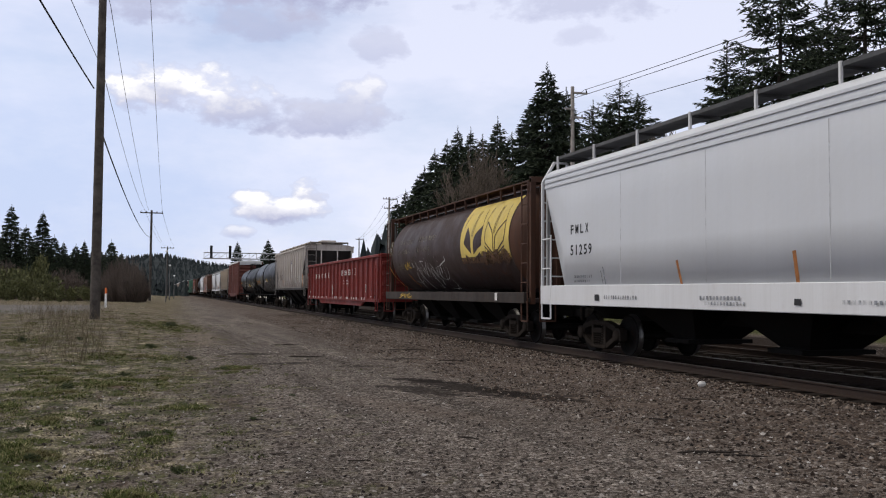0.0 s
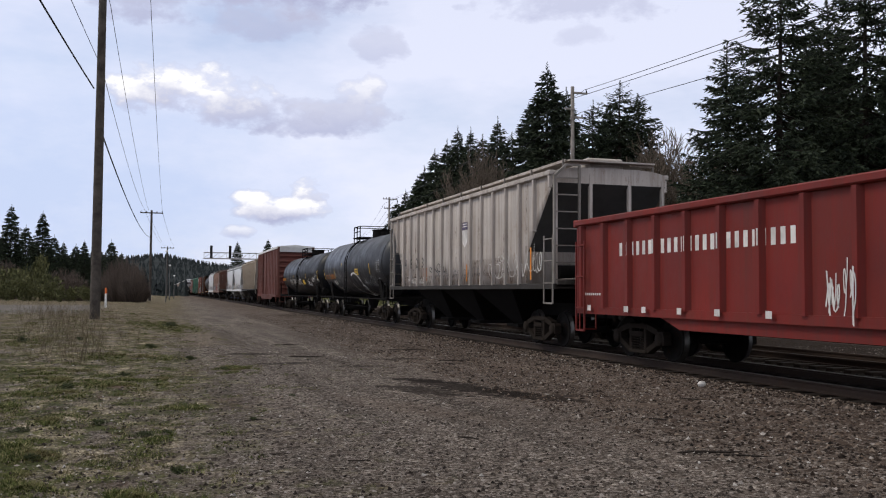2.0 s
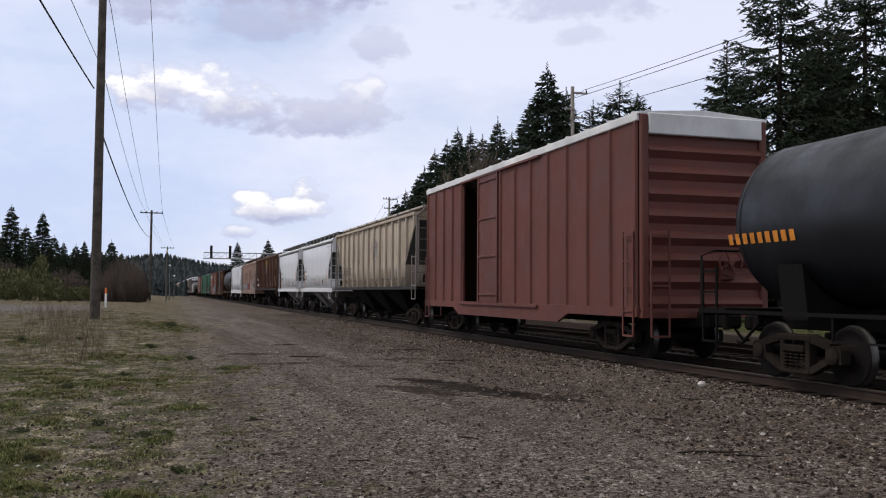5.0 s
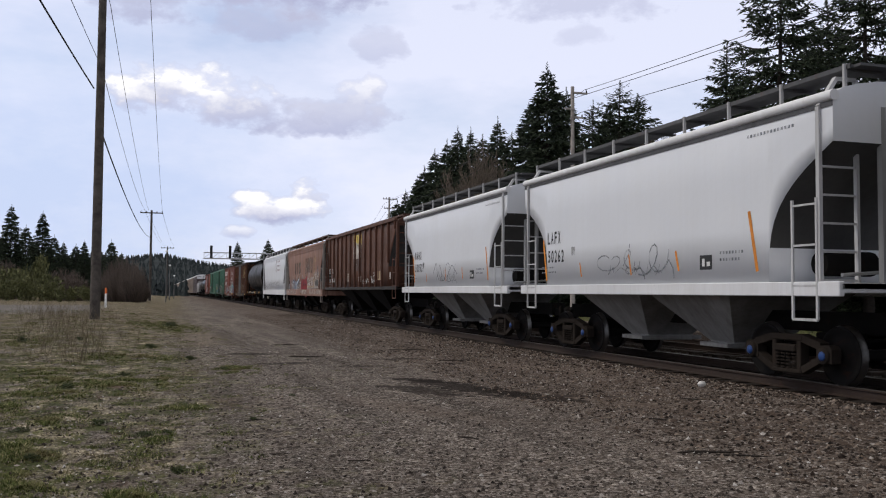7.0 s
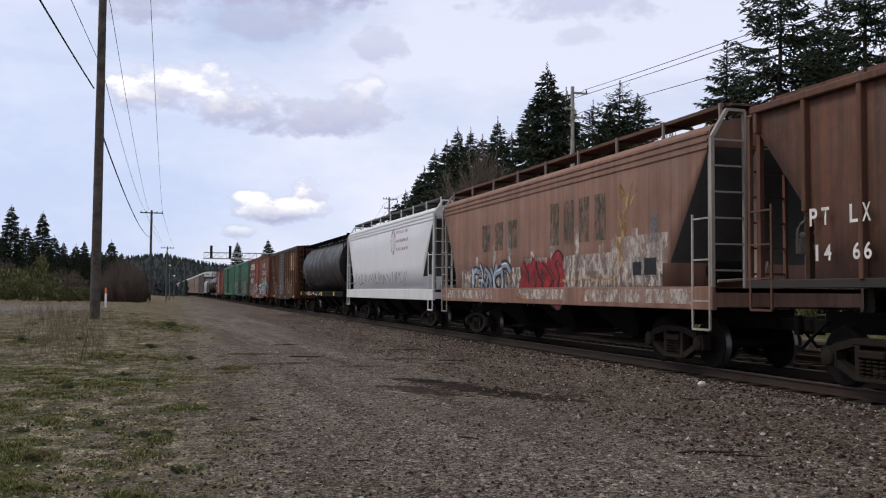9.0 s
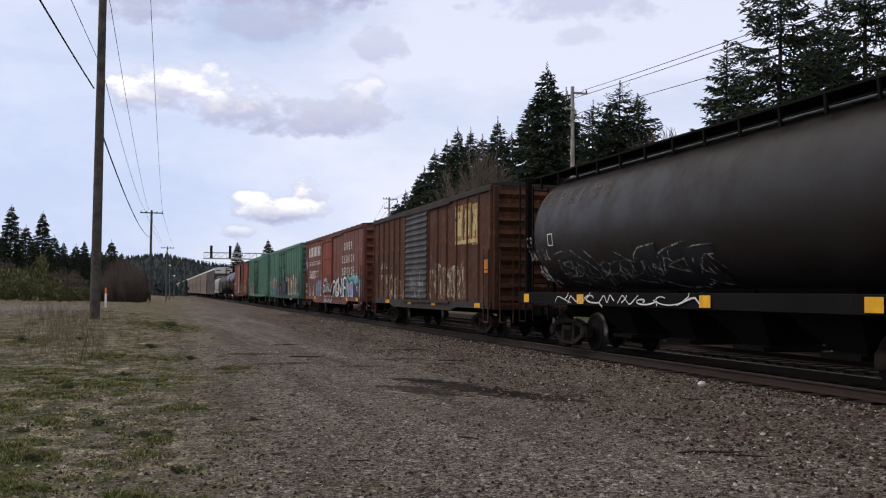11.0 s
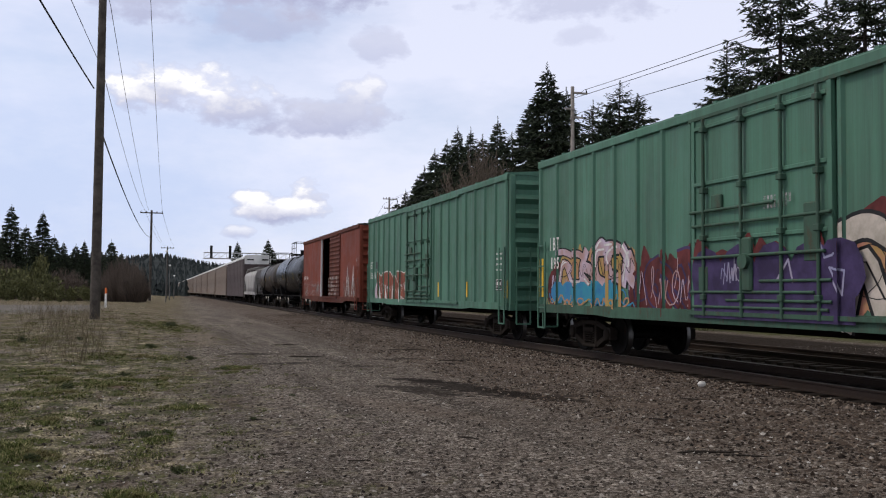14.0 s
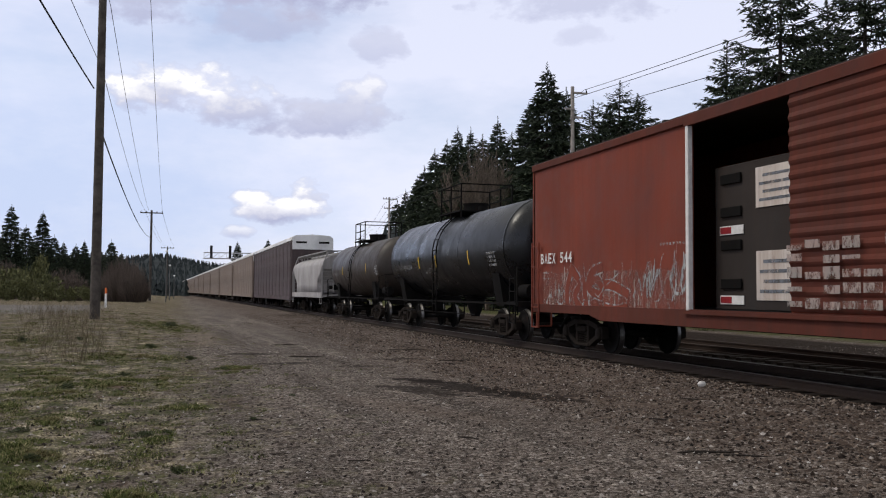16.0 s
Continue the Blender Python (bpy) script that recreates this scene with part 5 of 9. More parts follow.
def dry_weeds():
    """Tall dead stalks round the foot of the pole."""
    rnd = random.Random(22)
    s = Shape()
    for _ in range(620):
        px, deep = rnd.gauss(125, 50), rnd.uniform(19, 42)
        x, y = spot(px, deep)
        z = ground_z(x, y) - 0.02
        h = 0.12 + 0.75 * rnd.random() ** 1.8
        a, l = rnd.uniform(0, 6.28), rnd.uniform(0.1, 0.6) * h
        top = Vector((x + l * math.cos(a), y + l * math.sin(a), z + h))
        s.tube([(x, y, z), Vector((x, y, z)).lerp(top, 0.5) + Vector((0, 0, 0.03)), top], [0.005, 0.004, 0.002], 3)
        for _ in range(3):
            q = Vector((x, y, z)).lerp(top, rnd.uniform(0.4, 0.95))
            b = rnd.uniform(0, 6.28)
            s.tube([q, q + Vector((math.cos(b) * 0.12, math.sin(b) * 0.12, 0.12)) * h], [0.004, 0.002], 3)
    m, t, b = material("dead_stalks", 0.9)
    g = t.nodes.new("ShaderNodeNewGeometry")
    t.links.new(ramp(t, g.outputs["Random Per Island"], ((0.0, (0.07, 0.055, 0.038)), (1.0, (0.22, 0.18, 0.125)))), b.inputs["Base Color"])
    solid("dry_weeds", s, m, "tall dead straw-coloured weed stalks round the pole", "weeds", kind="stuff")


grass()
dry_weeds()

P_LAMP = plain('dull_lamp_steel', (0.12, 0.12, 0.12), 0.6)
# marker post, signal bridge and lamp posts up the line
P_SIGNAL = plain("galvanised_signal_steel", (0.42, 0.42, 0.42), 0.5, 0.3)
P_SIGNAL_DARK = plain("black_signal_head", (0.02, 0.02, 0.021), 0.6)
x, y = spot(189, 56)
post = thing("marker_post", "white cable marker post with orange top", "marker post", pose(x, y, ground_z(x, y)))
s = Shape()
s.tube([(0, 0, 0), (0, 0, 0.85)], 0.065, 10)
part("post", s, plain("white_plastic", (0.75, 0.75, 0.73), 0.5), post)
s = Shape()
s.tube([(0, 0, 0.85), (0, 0, 1.15), (0, 0, 1.2)], [0.068, 0.068, 0.03], 10)
part("cap", s, plain("orange_plastic", (0.60, 0.13, 0.03), 0.5), post, "orange plastic cap")

bridge = thing("signal_bridge", "grey steel signal bridge spanning the tracks", "signal bridge", pose(0, 163, 0))
for x in (7.6, 25.0):
    s = Shape()
    for e in (-0.35, 0.35):
        for d in (-0.35, 0.35):
            if x > 20 or d > 5:
                s.beam((x + e, d, 0), (x + e, d, 8.2), 0.12)
    if x > 20:
        for k in range(7):
            s.beam((x - 0.35, -0.35, k * 1.1), (x + 0.35, -0.35, k * 1.1 + 1.1), 0.07)
        part("mast", s, P_SIGNAL, bridge)
s = Shape()
for z in (7.3, 8.3):
    for d in (-0.5, 0.5):
        s.beam((7.2, d, z), (25.2, d, z), 0.13)
n = 14
for k in range(n):
    a, b = 7.2 + 18 * k / n, 7.2 + 18 * (k + 1) / n
    s.beam((a, -0.5, 7.3), (b, -0.5, 8.3), 0.07)
    s.beam((a, -0.5, 7.3), (a, -0.5, 8.3), 0.07)
part("truss", s, P_SIGNAL, bridge)
s = Shape()
s.box(7.0, 25.0, -1.3, -0.5, 7.15, 7.22)
part("walkway", s, P_SIGNAL, bridge)
for x in (8.4, 11.6):
    s = Shape()
    s.box(x - 0.22, x + 0.22, -1.0, -0.75, 7.3, 9.5, 0.05)
    for k in range(3):
        s.tube([(x, -1.0, 7.6 + k * 0.8), (x, -1.3, 7.65 + k * 0.8)], 0.13, 10)
    part("signal_head", s, P_SIGNAL_DARK, bridge)
for px, top, base, r in ((295, 449, 70, 0.07), (301, 474, 90, 0.09), (309, 492, 110, 0.09)):
    deep = base * 1.5
    x, y = spot(px, deep)
    h = (518 - top) / 1600 * deep + 1.62 - ground_z(x, y)
    lamp = thing("lamp_post", "thin grey lamp post beside the line", "lamp post", pose(x, y, ground_z(x, y)), "lamp posts")
    s = Shape()
    s.tube([(0, 0, 0), (0, 0, h)], [r, r * 0.6], 8)
    part("post", s, P_LAMP, lamp)
    s = Shape()
    s.box(-0.16, 0.16, -0.12, 0.12, h - 0.1, h + 0.15, 0.05)
    part("head", s, plain("pale_lamp_glass", (0.75, 0.75, 0.75), 0.3), lamp)

# sticks and bits of bark lying about
BARK_BIT = plain("dark_wet_wood", (0.030, 0.024, 0.020), 0.9, 0, 0.4, 6, 0.4)
rnd = random.Random(61)
for px, py, long, turn in ((1172, 738, 0.55, -25), (1255, 794, 0.7, 5), (1310, 799, 0.5, -8), (725, 618, 1.1, 10), (812, 636, 1.0, 5), (545, 632, 0.9, 0), (508, 612, 0.8, 4), (1225, 702, 0.4, -30), (455, 743, 0.25, 20), (640, 812, 0.22, -5), (500, 800, 0.2, 10), (830, 770, 0.3, -40), (980, 655, 0.6, -30), (905, 560, 0.5, 10)):
    deep = 1600 * 1.60 / (py - 518)
    x, y = spot(px, deep)
    s = Shape()
    r = 0.006 + 0.008 * long
    pts = [(long * (k / 4 - 0.5), rnd.uniform(-0.07, 0.07) * long, r * 0.7 + rnd.uniform(0, 0.008)) for k in range(5)]
    s.tube(pts, [r * 0.7, r, r * 1.1, r * 0.9, r * 0.4], 6)
    s.tube([pts[2], (pts[2][0] + 0.1 * long, 0.12 * long, r * 1.2)], [r * 0.6, r * 0.3], 5)
    solid("stick", s, BARK_BIT, "dark broken stick lying on the gravel", "stick", pose(x, y, ground_z(x, y), 0, 0, turn - math.degrees(YAW)), "sticks on the gravel")


# ---- trees ----
def foliage(name, dark, light, rough=0.75):
    m, t, b = material(name, rough)
    g = t.nodes.new("ShaderNodeNewGeometry")
    c = ramp(t, g.outputs["Random Per Island"], ((0.0, dark), (1.0, light)))
    t.links.new(c, b.inputs["Base Color"])
    b.inputs["Specular IOR Level"].default_value = 0.25
    return m


NEEDLES = foliage("fir_needles", (0.008, 0.014, 0.010), (0.062, 0.080, 0.046))
# far copy of the needles, with the blue of distance mixed into the colour
NEEDLES_FAR = foliage("haze_tinted_fir_needles", (0.011, 0.016, 0.018), (0.022, 0.030, 0.031))
TWIGS = foliage("bare_twigs", (0.080, 0.062, 0.048), (0.19, 0.150, 0.118))
THICKET_TWIGS = foliage("thicket_twigs", (0.060, 0.047, 0.040), (0.150, 0.115, 0.095))
SHRUB_LEAF = foliage("shrub_leaves", (0.045, 0.050, 0.020), (0.145, 0.145, 0.060))
BARK = plain("fir_bark", (0.030, 0.024, 0.020), 0.95, 0, 0.35, 4, 0.5)


def fir_meshes(seed, height, radius, sparse=0.0, bare=0.12, step=0.36, tuft=0.34, taper=0.85, lift=0.0, ragged=0.2, fill=1.0):
    """A conifer's trunk and its crown: boughs that fan out into branchlets hung with tufts of needles.
    taper: how the crown narrows upwards; lift: how far bough tips turn up; ragged: unevenness of the outline."""
    rnd = random.Random(seed)
    tr = Shape()
    lean = rnd.uniform(-0.2, 0.2)
    pts = [(lean * math.sin(k * 0.5) * 0.3, 0.1 * math.sin(k), height * 0.97 * k / 9) for k in range(10)]
    tr.tube(pts, [0.024 * height * (1 - 0.97 * k / 9) * 0.62 + 0.015 for k in range(10)], 9)
    v, f = [], []

    def needles(p, d, long, wide):
        """Two crossed slivers."""
        side = Vector((-d.y, d.x, 0))
        side = side.normalized() if side.length > 1e-3 else Vector((1, 0, 0))
        for roll in (rnd.uniform(-0.9, 0.9), rnd.uniform(0.7, 2.4)):
            a = (side * math.cos(roll) + side.cross(d) * math.sin(roll)) * wide
            e = d * long * rnd.uniform(0.8, 1.2) + side * rnd.uniform(-0.25, 0.25) * long
            k = len(v)
            v.extend([tuple(p - a), tuple(p + a + e * 0.15), tuple(p + e)])
            f.append((k, k + 1, k + 2))

    z = height * bare
    while z < height - 0.9:
        q = z / height
        env = radius * min(1.0, (q - bare) / 0.12 + 0.5) * (1 - q) ** taper + 0.05
        n = rnd.choice((3, 4, 5, 5))
        turn = rnd.uniform(0, 6.28)
        for i in range(n):
            if rnd.random() < sparse:
                continue
            a = turn + 6.28 * i / n + rnd.uniform(-0.45, 0.45)
            lobe = 0.92 + ragged * 1.6 * noise.noise((math.cos(a) * 1.3, math.sin(a) * 1.3, z * 0.33 + seed))
            long = env * lobe * rnd.uniform(1 - 1.6 * ragged, 1.08)
            rise = rnd.uniform(-0.30, 0.05) + 0.7 * max(0.0, q - 0.5)
            out = Vector((math.cos(a), math.sin(a), rise)).normalized()
            base = Vector((0, 0, z + rnd.uniform(-0.25, 0.25)))

            small = min(1.0, 0.25 + 5 * (1 - q))

            def along(s):
                return base + out * long * s + Vector((0, 0, (lift * s ** 3 - (0.14 + 0.5 * lift) * s * (1 - 0.45 * s)) * long))

            if long > 0.8:
                tr.tube([along(s) for s in (0.0, 0.35, 0.7, 1.0)], [0.012 * long + 0.020, 0.008 * long + 0.014, 0.022, 0.008], 3)
            m = max(3, int(1.7 * fill * long / tuft * 0.34) + 3)
            for j in range(m):
                s = 0.16 + 0.84 * (j + rnd.random()) / m
                p = along(s)
                for e in (-1, 1):
                    b = a + e * rnd.uniform(0.4, 1.15)
                    reach = (0.32 * long * (1 - s) ** 0.7 + 0.30 * small) * rnd.uniform(0.45, 1.15)
                    d = Vector((math.cos(b), math.sin(b), rnd.uniform(-0.45, 0.05))).normalized()
                    c = max(1, int(reach * fill * 1.15 / tuft))
                    for g in range(c):
                        w = (g + rnd.random()) / c
                        o = p + d * reach * w - Vector((0, 0, 0.15 * reach * w * w))
                        h = b + rnd.uniform(-0.9, 0.9)
                        needles(o, Vector((math.cos(h), math.sin(h), rnd.uniform(-0.9, 0.25))).normalized(), small * tuft * rnd.uniform(0.8, 1.5), small * tuft * rnd.uniform(0.16, 0.30))
                needles(p, (out + Vector((0, 0, lift * s))).normalized(), small * tuft * 1.3, small * tuft * 0.26)
        z += step * rnd.uniform(0.75, 1.25) * (1.0 if q < 0.8 else 0.75)
    for k in range(44):
        a = rnd.uniform(0, 6.28)
        needles(Vector((0, 0, height - 0.05 * k)), Vector((math.cos(a), math.sin(a), rnd.uniform(0.2, 1.4))).normalized(), 0.12 + 0.012 * k, 0.04)
    me = bpy.data.meshes.new("crown")
    me.from_pydata(v, [], f)
    me.materials.append(NEEDLES)
    t = tr.build("trunk")
    t.materials.append(BARK)
    return t, me


FIRS = [fir_meshes(11, 25, 8.2, 0.0, 0.03, 0.30, 0.46, 0.95, 0.04, 0.15, 1.5), fir_meshes(12, 24, 7.4, 0.04, 0.10, 0.32, 0.32, 0.75, 0.20, 0.24, 1.45), fir_meshes(13, 22, 7.4, 0.0, 0.03, 0.30, 0.48, 1.0, 0.0, 0.15, 1.5), fir_meshes(14, 26, 9.2, 0.14, 0.12, 0.36, 0.32, 0.66, 0.28, 0.26, 1.4), fir_meshes(15, 18, 7.0, 0.0, 0.02, 0.32, 0.52, 1.0, 0.0, 0.15, 1.4)]
FIR_H = [25, 24, 22, 26, 18]

def fir(px, top, deep, kind, label="dark green fir tree on the slope beyond the tracks", wide=1.0, group="firs beyond the tracks"):
    x, y = spot(px, deep)
    z = ground_z(x, y) - 0.1
    high = (518 - top) / 1600 * deep + 1.62 - z
    k = high / FIR_H[kind]
    tree = thing("fir_tree", label, "tree", Matrix.Translation((x, y, z)) @ Matrix.Rotation(px * 1.7, 4, "Z") @ Matrix.Diagonal((k * wide, k * wide, k, 1)), group)
    part("trunk", FIRS[kind][0], None, tree)
    part("crown", FIRS[kind][1], None, tree)
    return tree


for px, top, deep, kind, wide in (
        (1290, 66, 62, 1, 1.1), (1385, -120, 58, 3, 0.95), (1470, -20, 68, 1, 1.0), (1537, -140, 60, 3, 0.95), (1640, -60, 62, 1, 1.0),
        (1600, 60, 74, 2, 1.0), (1432, 60, 70, 1, 0.9), (1720, -20, 66, 1, 1.0), (1540, 150, 90, 2, 1.1), (1470, 190, 92, 4, 1.1), (1410, 215, 96, 4, 1.2),
        (968, 105, 92, 0, 1.08), (1003, 150, 98, 2, 1.0), (935, 178, 104, 2, 1.0), (1050, 172, 86, 1, 0.9), (1098, 137, 88, 3, 1.2), (1130, 160, 92, 1, 1.3), (1078, 178, 90, 2, 1.0), (1112, 205, 93, 0, 1.1), (1030, 240, 100, 4, 1.2),
        (880, 203, 118, 0, 0.9), (905, 232, 112, 2, 1.1), (853, 235, 124, 2, 1.0), (832, 222, 130, 0, 0.8), (809, 220, 136, 0, 0.85), (790, 245, 142, 2, 1.0), (768, 262, 150, 2, 0.9), (750, 292, 160, 4, 1.0),
        (738, 310, 170, 2, 1.0), (717, 334, 200, 0, 0.8), (702, 352, 220, 4, 1.0), (870, 262, 130, 4, 1.2), (820, 275, 145, 4, 1.2), (785, 295, 155, 4, 1.2), (960, 225, 108, 4, 1.3), (1075, 255, 104, 4, 1.3),
        (1135, 260, 108, 4, 1.3), (1170, 268, 100, 4, 1.1), (1215, 282, 96, 4, 1.2), (1290, 285, 102, 4, 1.3), (1345, 270, 104, 4, 1.3)):
    fir(px, top, deep, kind, wide=wide)

for px, top, deep, kind in ((18, 366, 140, 2), (45, 402, 150, 4), (74, 378, 135, 2), (-20, 372, 130, 0), (95, 420, 160, 4), (112, 432, 170, 2), (134, 436, 175, 4), (149, 430, 168, 2), (197, 428, 165, 4), (60, 430, 160, 4), (2, 420, 150, 4), (178, 446, 190, 4),
                            (30, 440, 165, 4), (88, 446, 180, 4), (125, 452, 190, 4), (160, 455, 195, 4), (215, 450, 200, 4), (-60, 350, 120, 0)):
    fir(px, top, deep, kind, "dark fir tree standing in the wood across the field", group="firs across the field")
for px, top, deep, kind in ((420, 430, 300, 2), (474, 425, 280, 2), (466, 446, 300, 4), (482, 440, 310, 4)):
    fir(px, top, deep, kind, "lone dark fir tree far up the line", group="firs up the line")


def bare_tree_mesh(seed, height, spread, levels=6, r0=0.11, thin=0.021):
    rnd = random.Random(seed)
    s = Shape()

    def grow(p, d, long, r, level):
        mid = p + d * long * 0.5 + Vector((rnd.uniform(-1, 1), rnd.uniform(-1, 1), 0)) * long * 0.06
        q = p + d * long
        s.tube([p, mid, q], [r, r * 0.8, r * 0.6], 5 if level < 2 else 3)
        if level >= levels:
            return
        for k in range(2 if level == 0 else rnd.choice((2, 3, 3))):
            e = (d + Vector((rnd.uniform(-1, 1), rnd.uniform(-1, 1), rnd.uniform(-0.15, 0.5))) * spread).normalized()
            start = p.lerp(q, rnd.uniform(0.55, 1.0))
            grow(start, e, long * rnd.uniform(0.55, 0.82), max(thin, r * 0.60), level + 1)

    for k in range(3):
        grow(Vector((rnd.uniform(-0.3, 0.3), rnd.uniform(-0.3, 0.3), 0)), Vector((rnd.uniform(-0.25, 0.25), rnd.uniform(-0.25, 0.25), 1)).normalized(), height * rnd.uniform(0.30, 0.38), r0, 0)
    me = s.build("branches")
    me.materials.append(TWIGS)
    return me


BARE = [bare_tree_mesh(31, 12, 0.55), bare_tree_mesh(32, 12, 0.65), bare_tree_mesh(33, 12, 0.5)]


def thicket_mesh(seed, n=520):
    """A rounded bush of fine leafless twigs, a unit high and wide."""
    rnd = random.Random(seed)
    s = Shape()
    for _ in range(n):
        a, u = rnd.uniform(0, 6.283), math.sqrt(rnd.random())
        low = Vector((0.5 * u * math.cos(a), 0.5 * u * math.sin(a), 0.0))
        up = math.sqrt(max(0.0, 1 - (0.9 * u) ** 2)) * rnd.uniform(0.55, 1.04)
        tip = Vector((u * math.cos(a + rnd.uniform(-0.4, 0.4)), u * math.sin(a + rnd.uniform(-0.4, 0.4)), up))
        mid = low.lerp(tip, 0.55) + Vector((rnd.uniform(-0.08, 0.08), rnd.uniform(-0.08, 0.08), 0.06))
        s.tube([low, mid, tip], [0.012, 0.010, 0.006], 3)
        for _ in range(2):
            p = mid.lerp(tip, rnd.random())
            s.tube([p, p + Vector((rnd.uniform(-0.16, 0.16), rnd.uniform(-0.16, 0.16), rnd.uniform(0.0, 0.18)))], [0.006, 0.003], 3)
    me = s.build("branches")
    me.materials.append(THICKET_TWIGS)
    return me


BUSHES = [thicket_mesh(34), thicket_mesh(35)]


def bare_tree(px, top, deep, kind, label, group, wide=1.0, meshes=BARE):
    x, y = spot(px, deep)
    z = ground_z(x, y) - 0.1
    k = ((518 - top) / 1600 * deep + 1.62 - z) / 12
    tagged(part("bare_tree", meshes[kind], None, None, "", Matrix.Translation((x, y, z)) @ Matrix.Rotation(px * 0.9, 4, "Z") @ Matrix.Diagonal((k * wide, k * wide, k, 1))), label, "tree", group)


for px, top, deep, kind in ((850, 240, 96, 0), (832, 268, 98, 1), (868, 258, 95, 2), (842, 285, 94, 2), (862, 290, 93, 1), (1185, 215, 78, 0), (1165, 235, 82, 2), (1212, 232, 76, 1), (1130, 275, 80, 1), (1100, 285, 84, 0), (1245, 262, 74, 2)):
    bare_tree(px, top, deep, kind, "leafless brown tree among the firs", "bare trees beyond the tracks", 0.6 if px < 900 else 1.0)
for px, top, deep, kind, half in ((222, 458, 92, 0, 2.1), (200, 468, 88, 1, 1.4), (243, 472, 86, 0, 1.2), (212, 478, 84, 1, 1.4), (234, 480, 82, 0, 1.3), (250, 496, 90, 1, 1.0), (190, 488, 86, 0, 1.0), (10, 468, 100, 1, 2.4), (112, 480, 96, 0, 2.2), (132, 488, 90, 1, 1.8)):
    x, y = spot(px, deep)
    z = ground_z(x, y) - 0.1
    k = (518 - top) / 1600 * deep + 1.62 - z
    tagged(part("thicket_bush", BUSHES[kind], None, None, "", Matrix.Translation((x, y, z)) @ Matrix.Rotation(px * 0.9, 4, "Z") @ Matrix.Diagonal((half, half, k, 1))), "leafless grey-brown thicket bush beside the field", "bush", "thicket bushes")


def shrub_mesh(seed, n=1700):
    rnd = random.Random(seed)
    v, f = [], []
    lobes = [(rnd.uniform(-0.6, 0.6), rnd.uniform(-0.6, 0.6), rnd.uniform(0.3, 0.75), rnd.uniform(0.25, 0.45)) for _ in range(7)]
    for _ in range(n):
        cx, cy, cz, r = rnd.choice(lobes)
        d = Vector((rnd.gauss(0, 1), rnd.gauss(0, 1), rnd.gauss(0, 1))).normalized() * r * rnd.uniform(0.5, 1.1)
        p = Vector((cx, cy, max(0.02, cz))) + d
        p.z = max(0.02, p.z)
        a = Vector((rnd.uniform(-1, 1), rnd.uniform(-1, 1), rnd.uniform(-1, 1))) * 0.052
        b = Vector((rnd.uniform(-1, 1), rnd.uniform(-1, 1), rnd.uniform(-1, 1))) * 0.052
        k = len(v)
        v += [tuple(p - a), tuple(p + b), tuple(p + a), tuple(p - b)]
        f.append((k, k + 1, k + 2, k + 3))
    me = bpy.data.meshes.new("shrub")
    me.from_pydata(v, [], f)
    me.materials.append(SHRUB_LEAF)
    return me


SHRUBS = [shrub_mesh(41), shrub_mesh(42), shrub_mesh(43)]
for i, (px, top, deep, half) in enumerate(((62, 445, 95, 2.6), (35, 470, 90, 2.4), (85, 478, 88, 2.2), (52, 488, 84, 2.2), (15, 492, 84, 2.0), (98, 492, 90, 1.8), (5, 470, 92, 2.4), (120, 505, 80, 1.8), (150, 505, 84, 1.6),
                                           (1250, 470, 44, 1.2), (1420, 480, 42, 1.0), (740, 490, 90, 1.8), (1120, 470, 60, 1.6))):
    x, y = spot(px, deep)
    z = ground_z(x, y) - 0.1
    k = max(0.8, (518 - top) / 1600 * deep + 1.62 - z)
    tagged(part("shrub", SHRUBS[i % 3], None, None, "", Matrix.Translation((x, y, z)) @ Matrix.Rotation(i * 1.3, 4, "Z") @ Matrix.Diagonal((half * 0.72, half * 0.72, k * 0.85, 1))), "olive green shrub coming into leaf beside the field", "shrub", "shrubs")


# dark tussocks among the gravel
TUSSOCK_LEAF = foliage("dark_tussock_blades", (0.014, 0.020, 0.007), (0.055, 0.070, 0.022))
tussock = shrub_mesh(44, 900)
tussock.materials.clear()
tussock.materials.append(TUSSOCK_LEAF)
for i, (px, py, half) in enumerate(((190, 752, 0.16), (258, 772, 0.15), (300, 768, 0.10), (458, 742, 0.10), (42, 764, 0.15), (40, 622, 0.30), (150, 618, 0.22), (300, 592, 0.35), (222, 668, 0.16), (345, 640, 0.2), (120, 690, 0.18), (60, 812, 0.14), (330, 830, 0.13), (395, 655, 0.14), (520, 700, 0.09), (275, 625, 0.25))):
    deep = 1600 * 1.60 / (py - 518)
    x, y = spot(px, deep)
    tagged(part("grass_tussock", tussock, None, None, "", Matrix.Translation((x, y, ground_z(x, y) - 0.015)) @ Matrix.Rotation(i * 2.1, 4, "Z") @ Matrix.Diagonal((half, half * 0.8, half * 0.55, 1))), "dark green mossy tussock growing in the gravel", "grass", "tussocks in the gravel")


# ---- far hill with its woods ----
def hill_height(x, y):
    px = 784 + 1600 * math.tan(math.atan2(x, y) - YAW)
    ridge = 40 + 8 * math.exp(-((px - 300) / 60) ** 2) + 6 * math.sin(px * 0.012) + 4 * noise.noise((px * 0.02, 0, 0)) - 12 * smoothstep(520, 800, px) - 8 * smoothstep(200, 0, px)
    r = math.hypot(x, y)
    return ridge * smoothstep(800, 1250, r)


